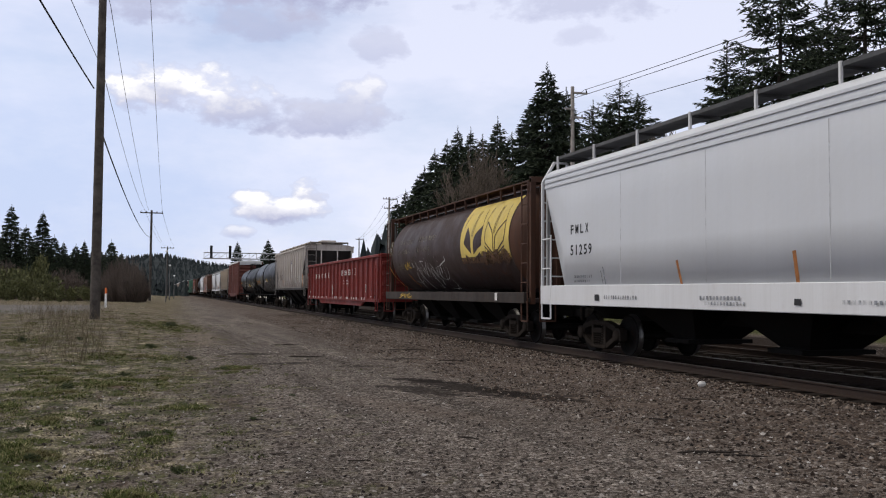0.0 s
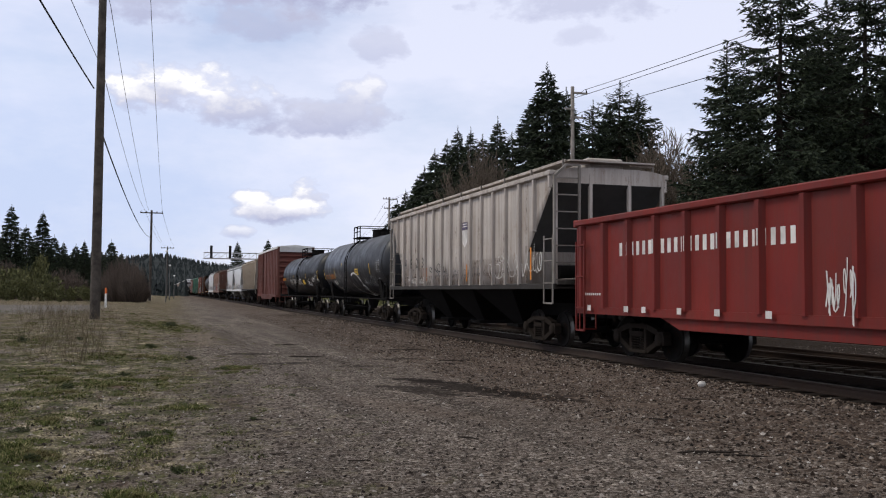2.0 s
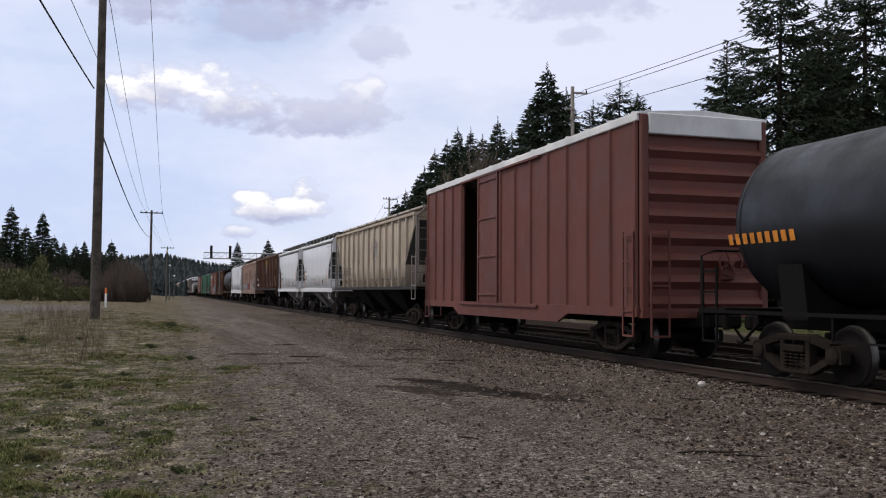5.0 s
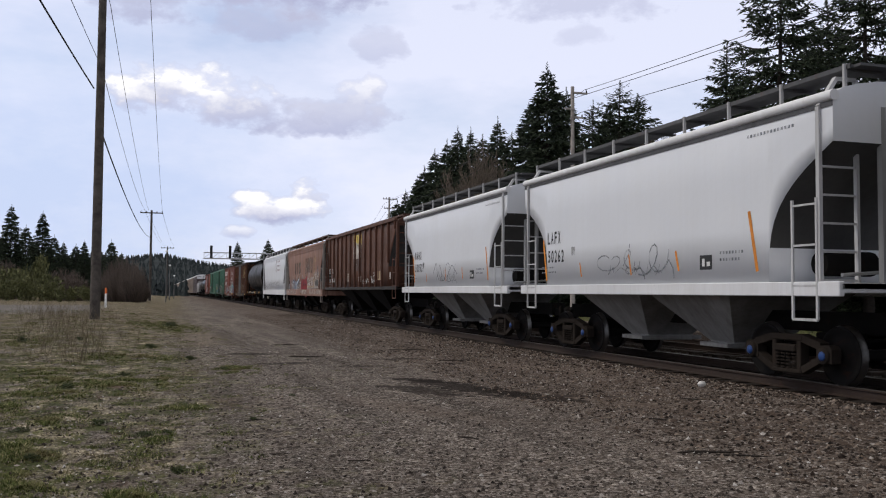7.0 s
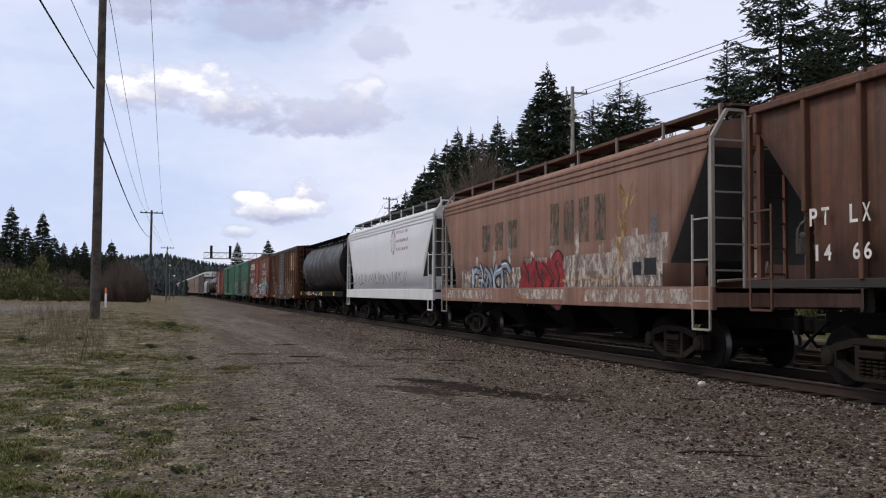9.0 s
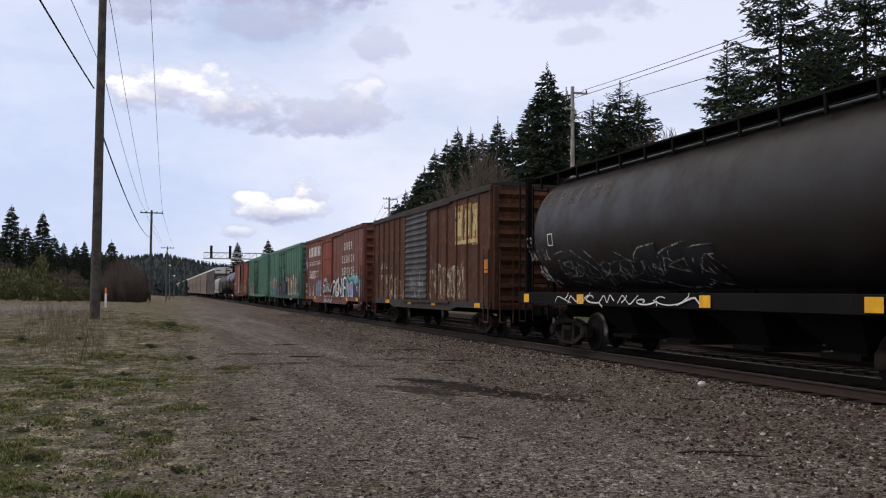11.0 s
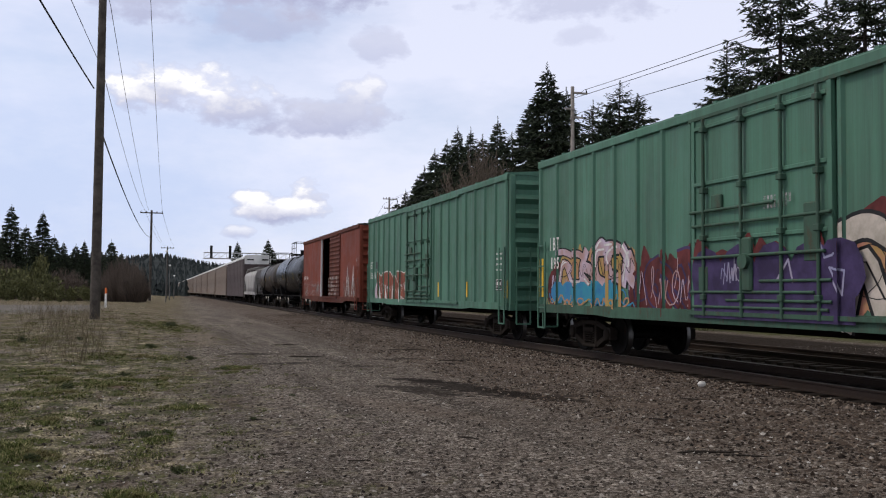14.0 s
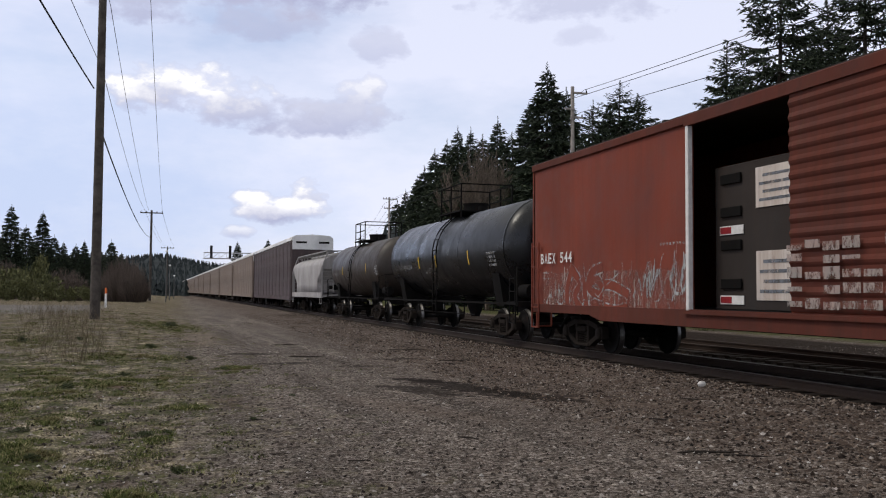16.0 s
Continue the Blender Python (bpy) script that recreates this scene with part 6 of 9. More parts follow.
def hill():
    v, f = [], []
    na, nr = 60, 10
    for j in range(nr):
        r = 760 + 90 * j
        for i in range(na):
            a = radians(-35 + 75 * i / (na - 1))
            x, y = r * math.sin(a), r * math.cos(a)
            v.append((x, y, hill_height(x, y) - 0.8 if j else -2))
    f = [(j * na + i, j * na + i + 1, (j + 1) * na + i + 1, (j + 1) * na + i) for j in range(nr - 1) for i in range(na - 1)]
    me = bpy.data.meshes.new("hill")
    me.from_pydata(v, [], f)
    return me


# the hill's scrub colour includes the bluish cast of distance
solid("hill", hill(), plain("haze_tinted_hillside_scrub", (0.017, 0.023, 0.025), 0.95, 0, 0.4, 0.05), "low wooded hill on the horizon", "hill", kind="structure")


def far_woods():
    rnd = random.Random(77)
    v, f = [], []
    spots = []
    for _ in range(7000):
        r = rnd.uniform(820, 1260)
        a = radians(rnd.uniform(-30, 24))
        x, y = r * math.sin(a), r * math.cos(a)
        spots.append((x, y, hill_height(x, y) - 1.5, rnd.uniform(4, 6.5)))
    for _ in range(500):    # edge of the wood across the field and up the line
        px, deep = rnd.uniform(-80, 330), rnd.uniform(210, 420)
        x, y = spot(px, deep)
        spots.append((x, y, 0, rnd.uniform(6, 11) * (0.45 if px > 170 else 1.0)))
    for _ in range(420):
        px, deep = rnd.uniform(640, 1000), rnd.uniform(170, 400)
        x, y = spot(px, deep)
        if x > 44:
            spots.append((x, y, 0, rnd.uniform(9, 17)))
    for x, y, z, h in spots:
        r = h * rnd.uniform(0.22, 0.34)
        for lo, hi, k in ((0.08, 0.55, 1.0), (0.35, 0.8, 0.72), (0.62, 1.0, 0.45)):
            b, n = len(v), 6
            a0 = rnd.uniform(0, 6)
            for i in range(n):
                w = a0 + 6.283 * i / n
                rr = r * k * rnd.uniform(0.65, 1.25)
                v.append((x + rr * math.cos(w), y + rr * math.sin(w), z + h * lo * rnd.uniform(0.8, 1.3)))
            v.append((x, y, z + h * hi))
            f += [(b + i, b + (i + 1) % n, b + n) for i in range(n)]
    me = bpy.data.meshes.new("far_woods")
    me.from_pydata(v, [], f)
    return me


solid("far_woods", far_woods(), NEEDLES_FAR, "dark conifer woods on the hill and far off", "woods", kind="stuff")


# ---- the train ----
P_WHITE = paint("white_hopper_paint", (0.53, 0.54, 0.565), 0.07, 0.01, 0.32, 0.10, (0.36, 0.34, 0.32), spec=0.6, blotch=0.18)
P_WHITE_FRESH = paint("fresh_white_hopper_paint", (0.61, 0.62, 0.645), 0.07, 0.01, 0.34, 0.10, (0.45, 0.43, 0.41), spec=0.5, blotch=0.15)
P_WHITE_SILL = paint("white_sill_paint", (0.64, 0.64, 0.65), 0.12, 0.06, 0.45, 0.18, (0.28, 0.25, 0.22), blotch=0.25)
P_LIGHT_GREY = paint("light_grey_end_paint", (0.34, 0.34, 0.34), 0.35, 0.10, 0.55, 0.4)
P_MAROON = paint("faded_maroon_paint", (0.037, 0.0185, 0.0160), 0.30, 0.30, 0.5, 0.4, (0.04, 0.032, 0.028), (0.09, 0.040, 0.022), spec=0.28)
P_MAROON_END = paint("rusty_brown_end_paint", (0.090, 0.037, 0.020), 0.35, 0.35, 0.65, spec=0.25)
P_MAROON_SILL = paint("dusty_brown_sill_paint", (0.046, 0.034, 0.028), 0.4, 0.3, 0.7, spec=0.25)
P_GONDOLA = paint("red_gondola_paint", (0.188, 0.0160, 0.0115), 0.25, 0.16, 0.5, 0.5, (0.07, 0.03, 0.025), spec=0.25)
P_UP_GREY = paint("dusty_grey_paint", (0.60, 0.55, 0.51), 0.5, 0.26, 0.6, 0.8, (0.17, 0.13, 0.10), (0.17, 0.085, 0.045))
P_TAN = paint("dusty_tan_paint", (0.53, 0.455, 0.365), 0.5, 0.18, 0.6, 0.75, (0.19, 0.135, 0.09))
P_TANK = paint("black_tank_paint", (0.0120, 0.0140, 0.0195), 0.08, 0.01, 0.36, 0.15, (0.010, 0.010, 0.011), spec=0.45, blotch=0.5)
P_TANK_DEEP = paint("deep_black_tank_paint", (0.0075, 0.0085, 0.0112), 0.06, 0.01, 0.34, 0.12, (0.007, 0.007, 0.007), spec=0.28, blotch=0.5)
P_TANK_GLOSS = paint("glossy_black_tank_paint", (0.0055, 0.006, 0.0075), 0.05, 0.01, 0.24, 0.1, (0.006, 0.006, 0.006), spec=0.36, blotch=0.4)
P_TANK_BROWN = paint("brown_stained_tank_paint", (0.040, 0.028, 0.022), 0.4, 0.2, 0.40, 0.6, (0.016, 0.013, 0.010), spec=0.4)
P_BOX_RED = paint("oxide_red_paint", (0.135, 0.034, 0.023), 0.35, 0.15, 0.6, 0.5, (0.07, 0.035, 0.03))
P_PTLX = paint("rust_brown_paint", (0.128, 0.050, 0.029), 0.5, 0.32, 0.65, 1.0, (0.032, 0.017, 0.011), (0.16, 0.055, 0.02))
P_SOO = paint("faded_pink_brown_paint", (0.28, 0.150, 0.110), 0.6, 0.2, 0.7, 0.95, (0.115, 0.062, 0.046), (0.16, 0.075, 0.045))
P_SOO_END = paint("rusty_pale_end_paint", (0.40, 0.37, 0.34), 0.5, 0.3, 0.7, 0.6, (0.11, 0.08, 0.06))
P_CSX = paint("dark_brown_rusted_paint", (0.088, 0.030, 0.0135), 0.5, 0.5, 0.65, 0.9, (0.024, 0.013, 0.009), (0.16, 0.058, 0.018), spec=0.2)
P_SOUTHERN = paint("brick_red_paint", (0.150, 0.037, 0.019), 0.35, 0.15, 0.6, 0.55, (0.055, 0.028, 0.024))
P_GREEN = paint("green_boxcar_paint", (0.074, 0.198, 0.136), 0.32, 0.10, 0.55, 0.6, (0.030, 0.050, 0.036))
P_GREEN_GRIME = paint("grimy_green_hardware", (0.044, 0.115, 0.076), 0.45, 0.35, 0.65, 0.6, (0.020, 0.024, 0.018), (0.07, 0.032, 0.018))
P_BAEX = paint("orange_red_paint", (0.200, 0.040, 0.021), 0.22, 0.25, 0.65, 0.4, (0.08, 0.030, 0.022), spec=0.25)
P_BAEX_DOOR = paint("dark_rusty_red_paint", (0.112, 0.027, 0.016), 0.35, 0.3, 0.7, 0.6, (0.05, 0.022, 0.016), spec=0.2)
P_RACK = paint("brown_rack_paint", (0.085, 0.055, 0.056), 0.3, 0.1, 0.6, 0.4)
P_RACK_TAN = paint("tan_rack_paint", (0.27, 0.205, 0.165), 0.3, 0.1, 0.6, 0.4)
P_ROOF_WHITE = paint("white_roof_paint", (0.72, 0.72, 0.72), 0.10, 0.05, 0.4, 0.2, (0.4, 0.38, 0.36))
P_SILL_DARK = paint("sooty_sill_paint", (0.028, 0.023, 0.020), 0.4, 0.25, 0.75)
P_ROOF_DARK = paint("sooty_brown_roof", (0.026, 0.016, 0.012), 0.4, 0.3, 0.75)
P_DUSTY_WHITE = paint("dusty_white_paint", (0.42, 0.40, 0.395), 0.4, 0.12, 0.6, 0.4)
P_RUST_STRIPE = plain("rusty_stripe", (0.26, 0.105, 0.035), 0.7, 0, 0.35, 5)
P_HATCH = paint("dark_grating", (0.085, 0.085, 0.09), 0.3, 0.15, 0.7)
P_DARK_DOOR = paint("dark_grey_door_paint", (0.038, 0.037, 0.038), 0.3, 0.1, 0.6, 0.4)
P_WHITE_LETTER = plain("white_lettering", (0.62, 0.60, 0.58), 0.6, 0, 0.12, 9)
P_BLACK_LETTER = plain("black_lettering", (0.03, 0.03, 0.032), 0.6, 0, 0.2, 9)
P_YELLOW = plain("yellow_reflector", (0.70, 0.36, 0.02), 0.5, 0, 0.15, 4)
P_ORANGE = plain("orange_streak", (0.55, 0.20, 0.03), 0.6, 0, 0.25, 4)
WOOD_INSIDE = paint("scuffed_wood_lining", (0.030, 0.019, 0.014), 0.4, 0.0, 0.8)

# seconds at which each car's rear end draws level with the camera's own cross line
REAR = [1.202, 2.04, 3.111, 3.996, 4.89, 5.86, 6.742, 7.62, 8.268, 8.893, 9.776, 10.629, 11.456, 12.285, 13.177, 14.195, 15.225, 16.23, 17.245, 18.07, 18.79, 19.47, 20.95]
GAP = {6: 2.2, 14: 2.3, 15: 2.4, 16: 2.4, 17: 2.2, 18: 2.2}     # cushioned couplers on the boxcars
LAG = 2.9


def rear_of(i):
    return SPEED * REAR[i] - LAG


def body_length(i):
    return rear_of(i) - (rear_of(i - 1) if i else rear_of(0) - 17.6) - GAP.get(i, 1.3)


CARS = []


def couple(car, i, inset=2.0, roll=True, cap=None):
    length = body_length(i)
    running_gear(car, length, inset, roll, (GAP.get(i, 1.3) - 1.3) / 2, cap)
    CARS.append(car)
    TRAIN.append((car, rear_of(i) - length / 2))
    return car


L = body_length
P_RIB_RUST = paint("bright_rust_rib", (0.088, 0.036, 0.023), 0.4, 0.3, 0.75, 0.7, (0.045, 0.024, 0.017), (0.17, 0.060, 0.03))
P_BAY_GREY = paint("dirty_grey_bay_paint", (0.25, 0.245, 0.235), 0.5, 0.1, 0.7, 0.6)
P_DIRTY_GREY = paint("dirty_grey_ladder_paint", (0.30, 0.275, 0.25), 0.5, 0.3, 0.65, 0.6)
P_LADDER_GREY = paint("pale_grey_ladder_paint", (0.56, 0.56, 0.565), 0.35, 0.12, 0.55, 0.4)
P_BLUE_CAP = plain("blue_bearing_cap", (0.02, 0.05, 0.16), 0.5)
# shade under the overhanging hopper ends, put into the colour
SHADED_SLOPE = paint("shaded_end_sheet", (0.05, 0.048, 0.046), 0.3, 0.1, 0.7)
couple(smooth_hopper("covered_hopper", "white covered hopper car with smooth sides and ribbed shoulder", L(0), P_WHITE, P_WHITE_SILL, P_LIGHT_GREY, roof=4.72, shoulder=4.32, slope=1.15, z_low=1.65, sill_top=1.57, deep=1.12, dark_hatch=P_HATCH, board=0.11), 0)
couple(round_hopper("cylindrical_hopper", "dark maroon cylindrical hopper car with yellow wheat emblem", L(1), P_MAROON, P_MAROON_END, P_MAROON_SILL), 1)
couple(gondola("gondola", "red steel gondola car with ribbed sides", L(2), P_GONDOLA, z1=3.1, z0=0.96), 2)
couple(smooth_hopper("covered_hopper", "dusty grey covered hopper car with vertical ribs", L(3), P_UP_GREY, P_SILL_DARK, P_UP_GREY, kind_ladder=P_DIRTY_GREY, board=0.14, roof=4.58, shoulder=4.42, grooves=0, rib=17, slope=1.6, z_low=2.5, hatch_up=0.30, hatch_half=0.5, sill_top=1.62, deep=1.5, flat=0.6, slope_mat=SHADED_SLOPE), 3)
couple(tank_car("tank_car", "black tank car with white scribbles and yellow placard", L(4), P_TANK, dome_at=0.55, manway_at=-0.95, tall=0.62, deck=0.75), 4)
couple(tank_car("tank_car", "long black tank car with white scribbles along its side", L(5), P_TANK_DEEP, r=1.42, zc=2.62, platform=False), 5)
couple(boxcar("boxcar", "brown-red boxcar with open side door and white end top", L(6), P_BOX_RED, P_ROOF_WHITE, P_BOX_RED, P_BOX_RED, door=(0.3, 3.6), open_part=(0.3, 2.0), ribs=(8, 5), eave=5.12), 6)
couple(smooth_hopper("covered_hopper", "dusty tan covered hopper car with vertical ribs", L(7), P_TAN, P_SILL_DARK, P_UP_GREY, kind_ladder=P_DIRTY_GREY, board=0.14, roof=4.58, shoulder=4.42, grooves=0, rib=15, slope=1.6, z_low=2.5, hatch_up=0.30, hatch_half=0.5, sill_top=1.62, deep=1.5, flat=0.6, rails=True, slope_mat=SHADED_SLOPE), 7)
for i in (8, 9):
    couple(smooth_hopper("covered_hopper", "short white two-bay covered hopper with arched side ends", L(i), P_WHITE_FRESH, P_WHITE_SILL, P_LIGHT_GREY, set_in=-0.28, roof=4.62, shoulder=4.3, grooves=0, bays=2, arc=True, rails=True, slope=1.48, sill_top=1.58, deep=1.38, dark_hatch=P_HATCH, slope_mat=SHADED_SLOPE, bay_mat=P_BAY_GREY, clear=2.7, eave_lip=True, board=0.15, kind_ladder=P_LADDER_GREY), i, 1.7, cap=P_BLUE_CAP)
couple(smooth_hopper("covered_hopper", "rust-brown covered hopper car with ribs and yellow patch", L(10), P_PTLX, P_SILL_DARK, P_PTLX, kind_ladder=P_PTLX, roof=4.52, shoulder=4.42, board=0.10, grooves=0, rib=15, slope=1.4, z_low=2.5, hatch_up=0.08, hatch_half=0.5, sill_top=1.62, deep=1.5, flat=0.6, slope_mat=SHADED_SLOPE), 10)
couple(smooth_hopper("covered_hopper", "faded pink-brown covered hopper car with rust streaks", L(11), P_SOO, P_SOO, P_SOO_END, roof=4.68, shoulder=4.30, sill_top=1.52, deep=1.12, dark_hatch=P_PTLX, slope_mat=SHADED_SLOPE, kind_ladder=P_SOO_END), 11)
couple(smooth_hopper("covered_hopper", "white covered hopper car with round red emblem", L(12), P_WHITE_FRESH, P_WHITE_SILL, P_LIGHT_GREY, roof=4.68, shoulder=4.3, sill_top=1.5, deep=1.12, dark_hatch=P_HATCH, slope_mat=SHADED_SLOPE), 12)
couple(round_hopper("cylindrical_hopper", "black cylindrical hopper car with faint lettering", L(13), paint("sooty_brown_black_paint", (0.014, 0.0100, 0.0085), 0.25, 0.1, 0.42, 0.12, (0.009, 0.007, 0.006), spec=0.36), STEEL_DARK, STEEL_DARK), 13)
couple(boxcar("boxcar", "dark brown rusted boxcar with grey corrugated door", L(14), P_CSX, P_ROOF_DARK, P_CSX, P_DARK_DOOR, sill_mat=P_ROOF_DARK, belly=0.2, corrugated=True, door=(-1.05, 2.05), ribs=(7, 7), eave=4.6, ridge=0.04), 14)
couple(boxcar("boxcar", "brick-red boxcar with white lettering and painted scrawls", L(15), P_SOUTHERN, P_ROOF_DARK, P_SOUTHERN, P_BAEX, eave=4.68, chord_mat=P_BAEX_DOOR, door=(-1.0, 2.2), ribs=(9, 8), rib_out=0.022, belly=0.26), 15)
couple(boxcar("boxcar", "green boxcar with plug door and colourful painted scrawls", L(16), P_GREEN, P_GREEN, P_GREEN, P_GREEN, eave=4.75, plug=True, hardware=P_GREEN_GRIME, door=(-1.7, 1.95), ribs=(9, 8), belly=0.12, sill_mat=P_GREEN_GRIME), 16)
couple(boxcar("boxcar", "green boxcar with plug door and pink painted scrawl", L(17), P_GREEN, P_GREEN, P_GREEN, P_GREEN, eave=4.75, plug=True, hardware=P_GREEN_GRIME, door=(-1.5, 2.0), ribs=(9, 8), belly=0.12), 17)
couple(boxcar("boxcar", "orange-red boxcar with its door slid open", L(18), P_BAEX, P_ROOF_DARK, P_BAEX, P_BAEX_DOOR, eave=4.72, corrugated=True, ridge=0.035, chord_mat=P_BAEX_DOOR, sill_mat=P_BAEX_DOOR, door=(-1.12, 1.65), open_part=(-4.22, -1.12), ribs=(0, 0), belly=0.2), 18)
couple(tank_car("tank_car", "black tank car with yellow marks", L(19), P_TANK_GLOSS), 19)
couple(tank_car("tank_car", "brown-stained tank car with dome railing", L(20), P_TANK_BROWN, r=1.42, zc=2.62), 20)
couple(smooth_hopper("covered_hopper", "low white short covered hopper car", L(21), P_DUSTY_WHITE, P_DUSTY_WHITE, P_LIGHT_GREY, roof=3.75, shoulder=3.0, grooves=0, bays=2, slope=1.8, clear=2.7), 21, 1.7)
couple(autorack("autorack", "tall brown autorack car with white roof", L(22), P_RACK, P_ROOF_WHITE), 22, 3.0)
rear = rear_of(22)
for k in range(13):
    c = autorack("autorack", "tall tan autorack car with white roof", 27.0, P_RACK_TAN, P_ROOF_WHITE) if k < 3 else copy_thing(far_racks[k % 3], pose(0, 0, 0))
    if k == 0:
        far_racks = []
    if k < 3:
        running_gear(c, 27.0, 3.0, False)
        far_racks.append(c)
    TRAIN.append((c, rear + 28.4 * (k + 0.5) + 0.5))


# ---- lettering, emblems and painted scrawls on the cars ----
def clip(poly, axis, lo, hi):
    """The part of a convex polygon between two lines."""
    for limit, sign in ((lo, 1), (hi, -1)):
        out = []
        for i, p in enumerate(poly):
            q = poly[(i + 1) % len(poly)]
            a, b = sign * (p[axis] - limit), sign * (q[axis] - limit)
            if a >= 0:
                out.append(p)
            if (a > 0 > b) or (a < 0 < b):
                k = a / (a - b)
                out.append((p[0] + k * (q[0] - p[0]), p[1] + k * (q[1] - p[1])))
        poly = out
        if len(poly) < 3:
            return []
    return poly


def shift_of(i):
    return (GAP.get(i, 1.3) - 1.3) / 2


def mark(i, polys, mat, name="painted_mark", layer=1, label="", proud=0.0):
    """Convex flat pieces (along, up) laid on the near side of car i, over its ribs too."""
    car = CARS[i]
    half, ribs, out = SIDE[car.name]
    d = shift_of(i)
    end = L(i) / 2 - 0.03
    s = Shape()

    def lay(poly, x):
        if len(poly) >= 3:
            s.add([(-(x(z) if callable(x) else x), y, z) for y, z in poly], [tuple(range(len(poly)))])

    group = 0
    for entry in polys:
        group += 1
        lift = 0.0004 * (group % 7)
        for poly in (entry if isinstance(entry[0][0], (tuple, list)) else [entry]):
            poly = clip([(y - d, z) for y, z in poly], 0, -end, end)
            if len(poly) < 3:
                continue
            if isinstance(half, tuple):
                r, zc = half
                zs = [z for _, z in poly]
                lo = min(zs)
                def round_side(z):
                    if z < 1.44 and r > 1.6:
                        return 1.625 + 0.003 * layer
                    return math.sqrt(max(0.04, r * r - (z - zc) ** 2)) + 0.004 + 0.003 * layer + lift
                n = max(1, int((max(zs) - lo) / 0.12) + 1)
                step = (max(zs) - lo) / n
                for k in range(n):
                    lay(clip(poly, 1, lo + k * step, lo + (k + 1) * step) if n > 1 else poly, round_side)
            else:
                lay(poly, half + 0.001 + 0.003 * layer + proud + lift)
                for y in ribs:
                    lay(clip(poly, 0, y - 0.04, y + 0.04), half + out + 0.001 + 0.003 * layer + lift)
    if s.f:
        tagged(part(name, s, mat, car, label), kind="stuff")


def box2(y0, y1, z0, z1):
    return [(min(y0, y1), min(z0, z1)), (max(y0, y1), min(z0, z1)), (max(y0, y1), max(z0, z1)), (min(y0, y1), max(z0, z1))]


def characters(y0, y1, z0, z1, n, seed=0, bold=0.6):
    """Writing as one block a character, running from y0 (read first) to y1."""
    rnd = random.Random(seed)
    out, pitch = [], (y1 - y0) / n
    for k in range(n):
        a = y0 + pitch * (k + (1 - bold) / 2)
        out.append(box2(a, a + pitch * bold, z0, z1))
    return out


def bar_letters(y0, y1, z0, z1, n, seed, w=0.09, fill=0.64):
    """Large writing as plain bars, one upright for each character."""
    out, pitch = [], (y1 - y0) / n
    for k in range(n):
        a = y0 + pitch * (k + (1 - fill) / 2)
        out.append(box2(a, a + pitch * fill, z0, z1))
    return out


def stroke(p, q, w):
    (a, b), (c, d) = p, q
    l = math.hypot(c - a, d - b) or 1e-6
    nx, ny = -(d - b) / l * w / 2, (c - a) / l * w / 2
    ex, ey = (c - a) / l * w * 0.3, (d - b) / l * w * 0.3
    return [(a - ex + nx, b - ey + ny), (a - ex - nx, b - ey - ny), (c + ex - nx, d + ey - ny), (c + ex + nx, d + ey + ny)]


def ribbon(path, w):
    """A band of even width along a path: quads that share their ends."""
    left, right = [], []
    for k, (y, z) in enumerate(path):
        a, b = path[max(0, k - 1)], path[min(len(path) - 1, k + 1)]
        l = math.hypot(b[0] - a[0], b[1] - a[1]) or 1e-6
        ny, nz = -(b[1] - a[1]) / l * w / 2, (b[0] - a[0]) / l * w / 2
        left.append((y + ny, z + nz))
        right.append((y - ny, z - nz))
    return [[left[k], right[k], right[k + 1], left[k + 1]] for k in range(len(path) - 1)]


def letter_path(rnd, y0, y1, z0, z1):
    """One looping sign of a hand-drawn scrawl in a cell: a slanted curl, sometimes with a tail."""
    wide, high = y1 - y0, z1 - z0
    if rnd.random() < 0.5:
        n = rnd.choice((3, 4, 5))
        pts = [(y0 + wide * (0.05 + 0.9 * (k + rnd.uniform(-0.6, 0.6)) / (n - 1)), z0 + high * ((k % 2) * 0.7 + 0.3 * rnd.random())) for k in range(n)]
        return [(a[0] * (1 - g) + b[0] * g, a[1] * (1 - g) + b[1] * g) for a, b in zip(pts, pts[1:]) for g in (0.12, 0.5, 0.88)]
    turns, start, slant = rnd.choice((0.8, 1.0, 1.3)), rnd.uniform(0, 6.283), rnd.uniform(-0.1, 0.35)
    ry, rz = rnd.uniform(0.26, 0.5), rnd.uniform(0.3, 0.5)
    n = 14
    path = []
    for k in range(n + 1):
        t = k / n
        a = start + 6.283 * turns * t * (1 if wide < 0 else -1)
        v = 0.5 + rz * math.sin(a) * (1 - 0.25 * t)
        u = 0.2 + 0.6 * t + ry * math.cos(a) * (1 - 0.3 * t) + slant * (v - 0.5)
        path.append((y0 + wide * max(-0.15, min(1.15, u)), z0 + high * v))
    if rnd.random() < 0.45:
        y, z = path[-1]
        path += [(y + wide * 0.12, z - high * 0.25), (y + wide * 0.15, max(z0 - 0.1 * high, z - high * 0.6))]
    return path


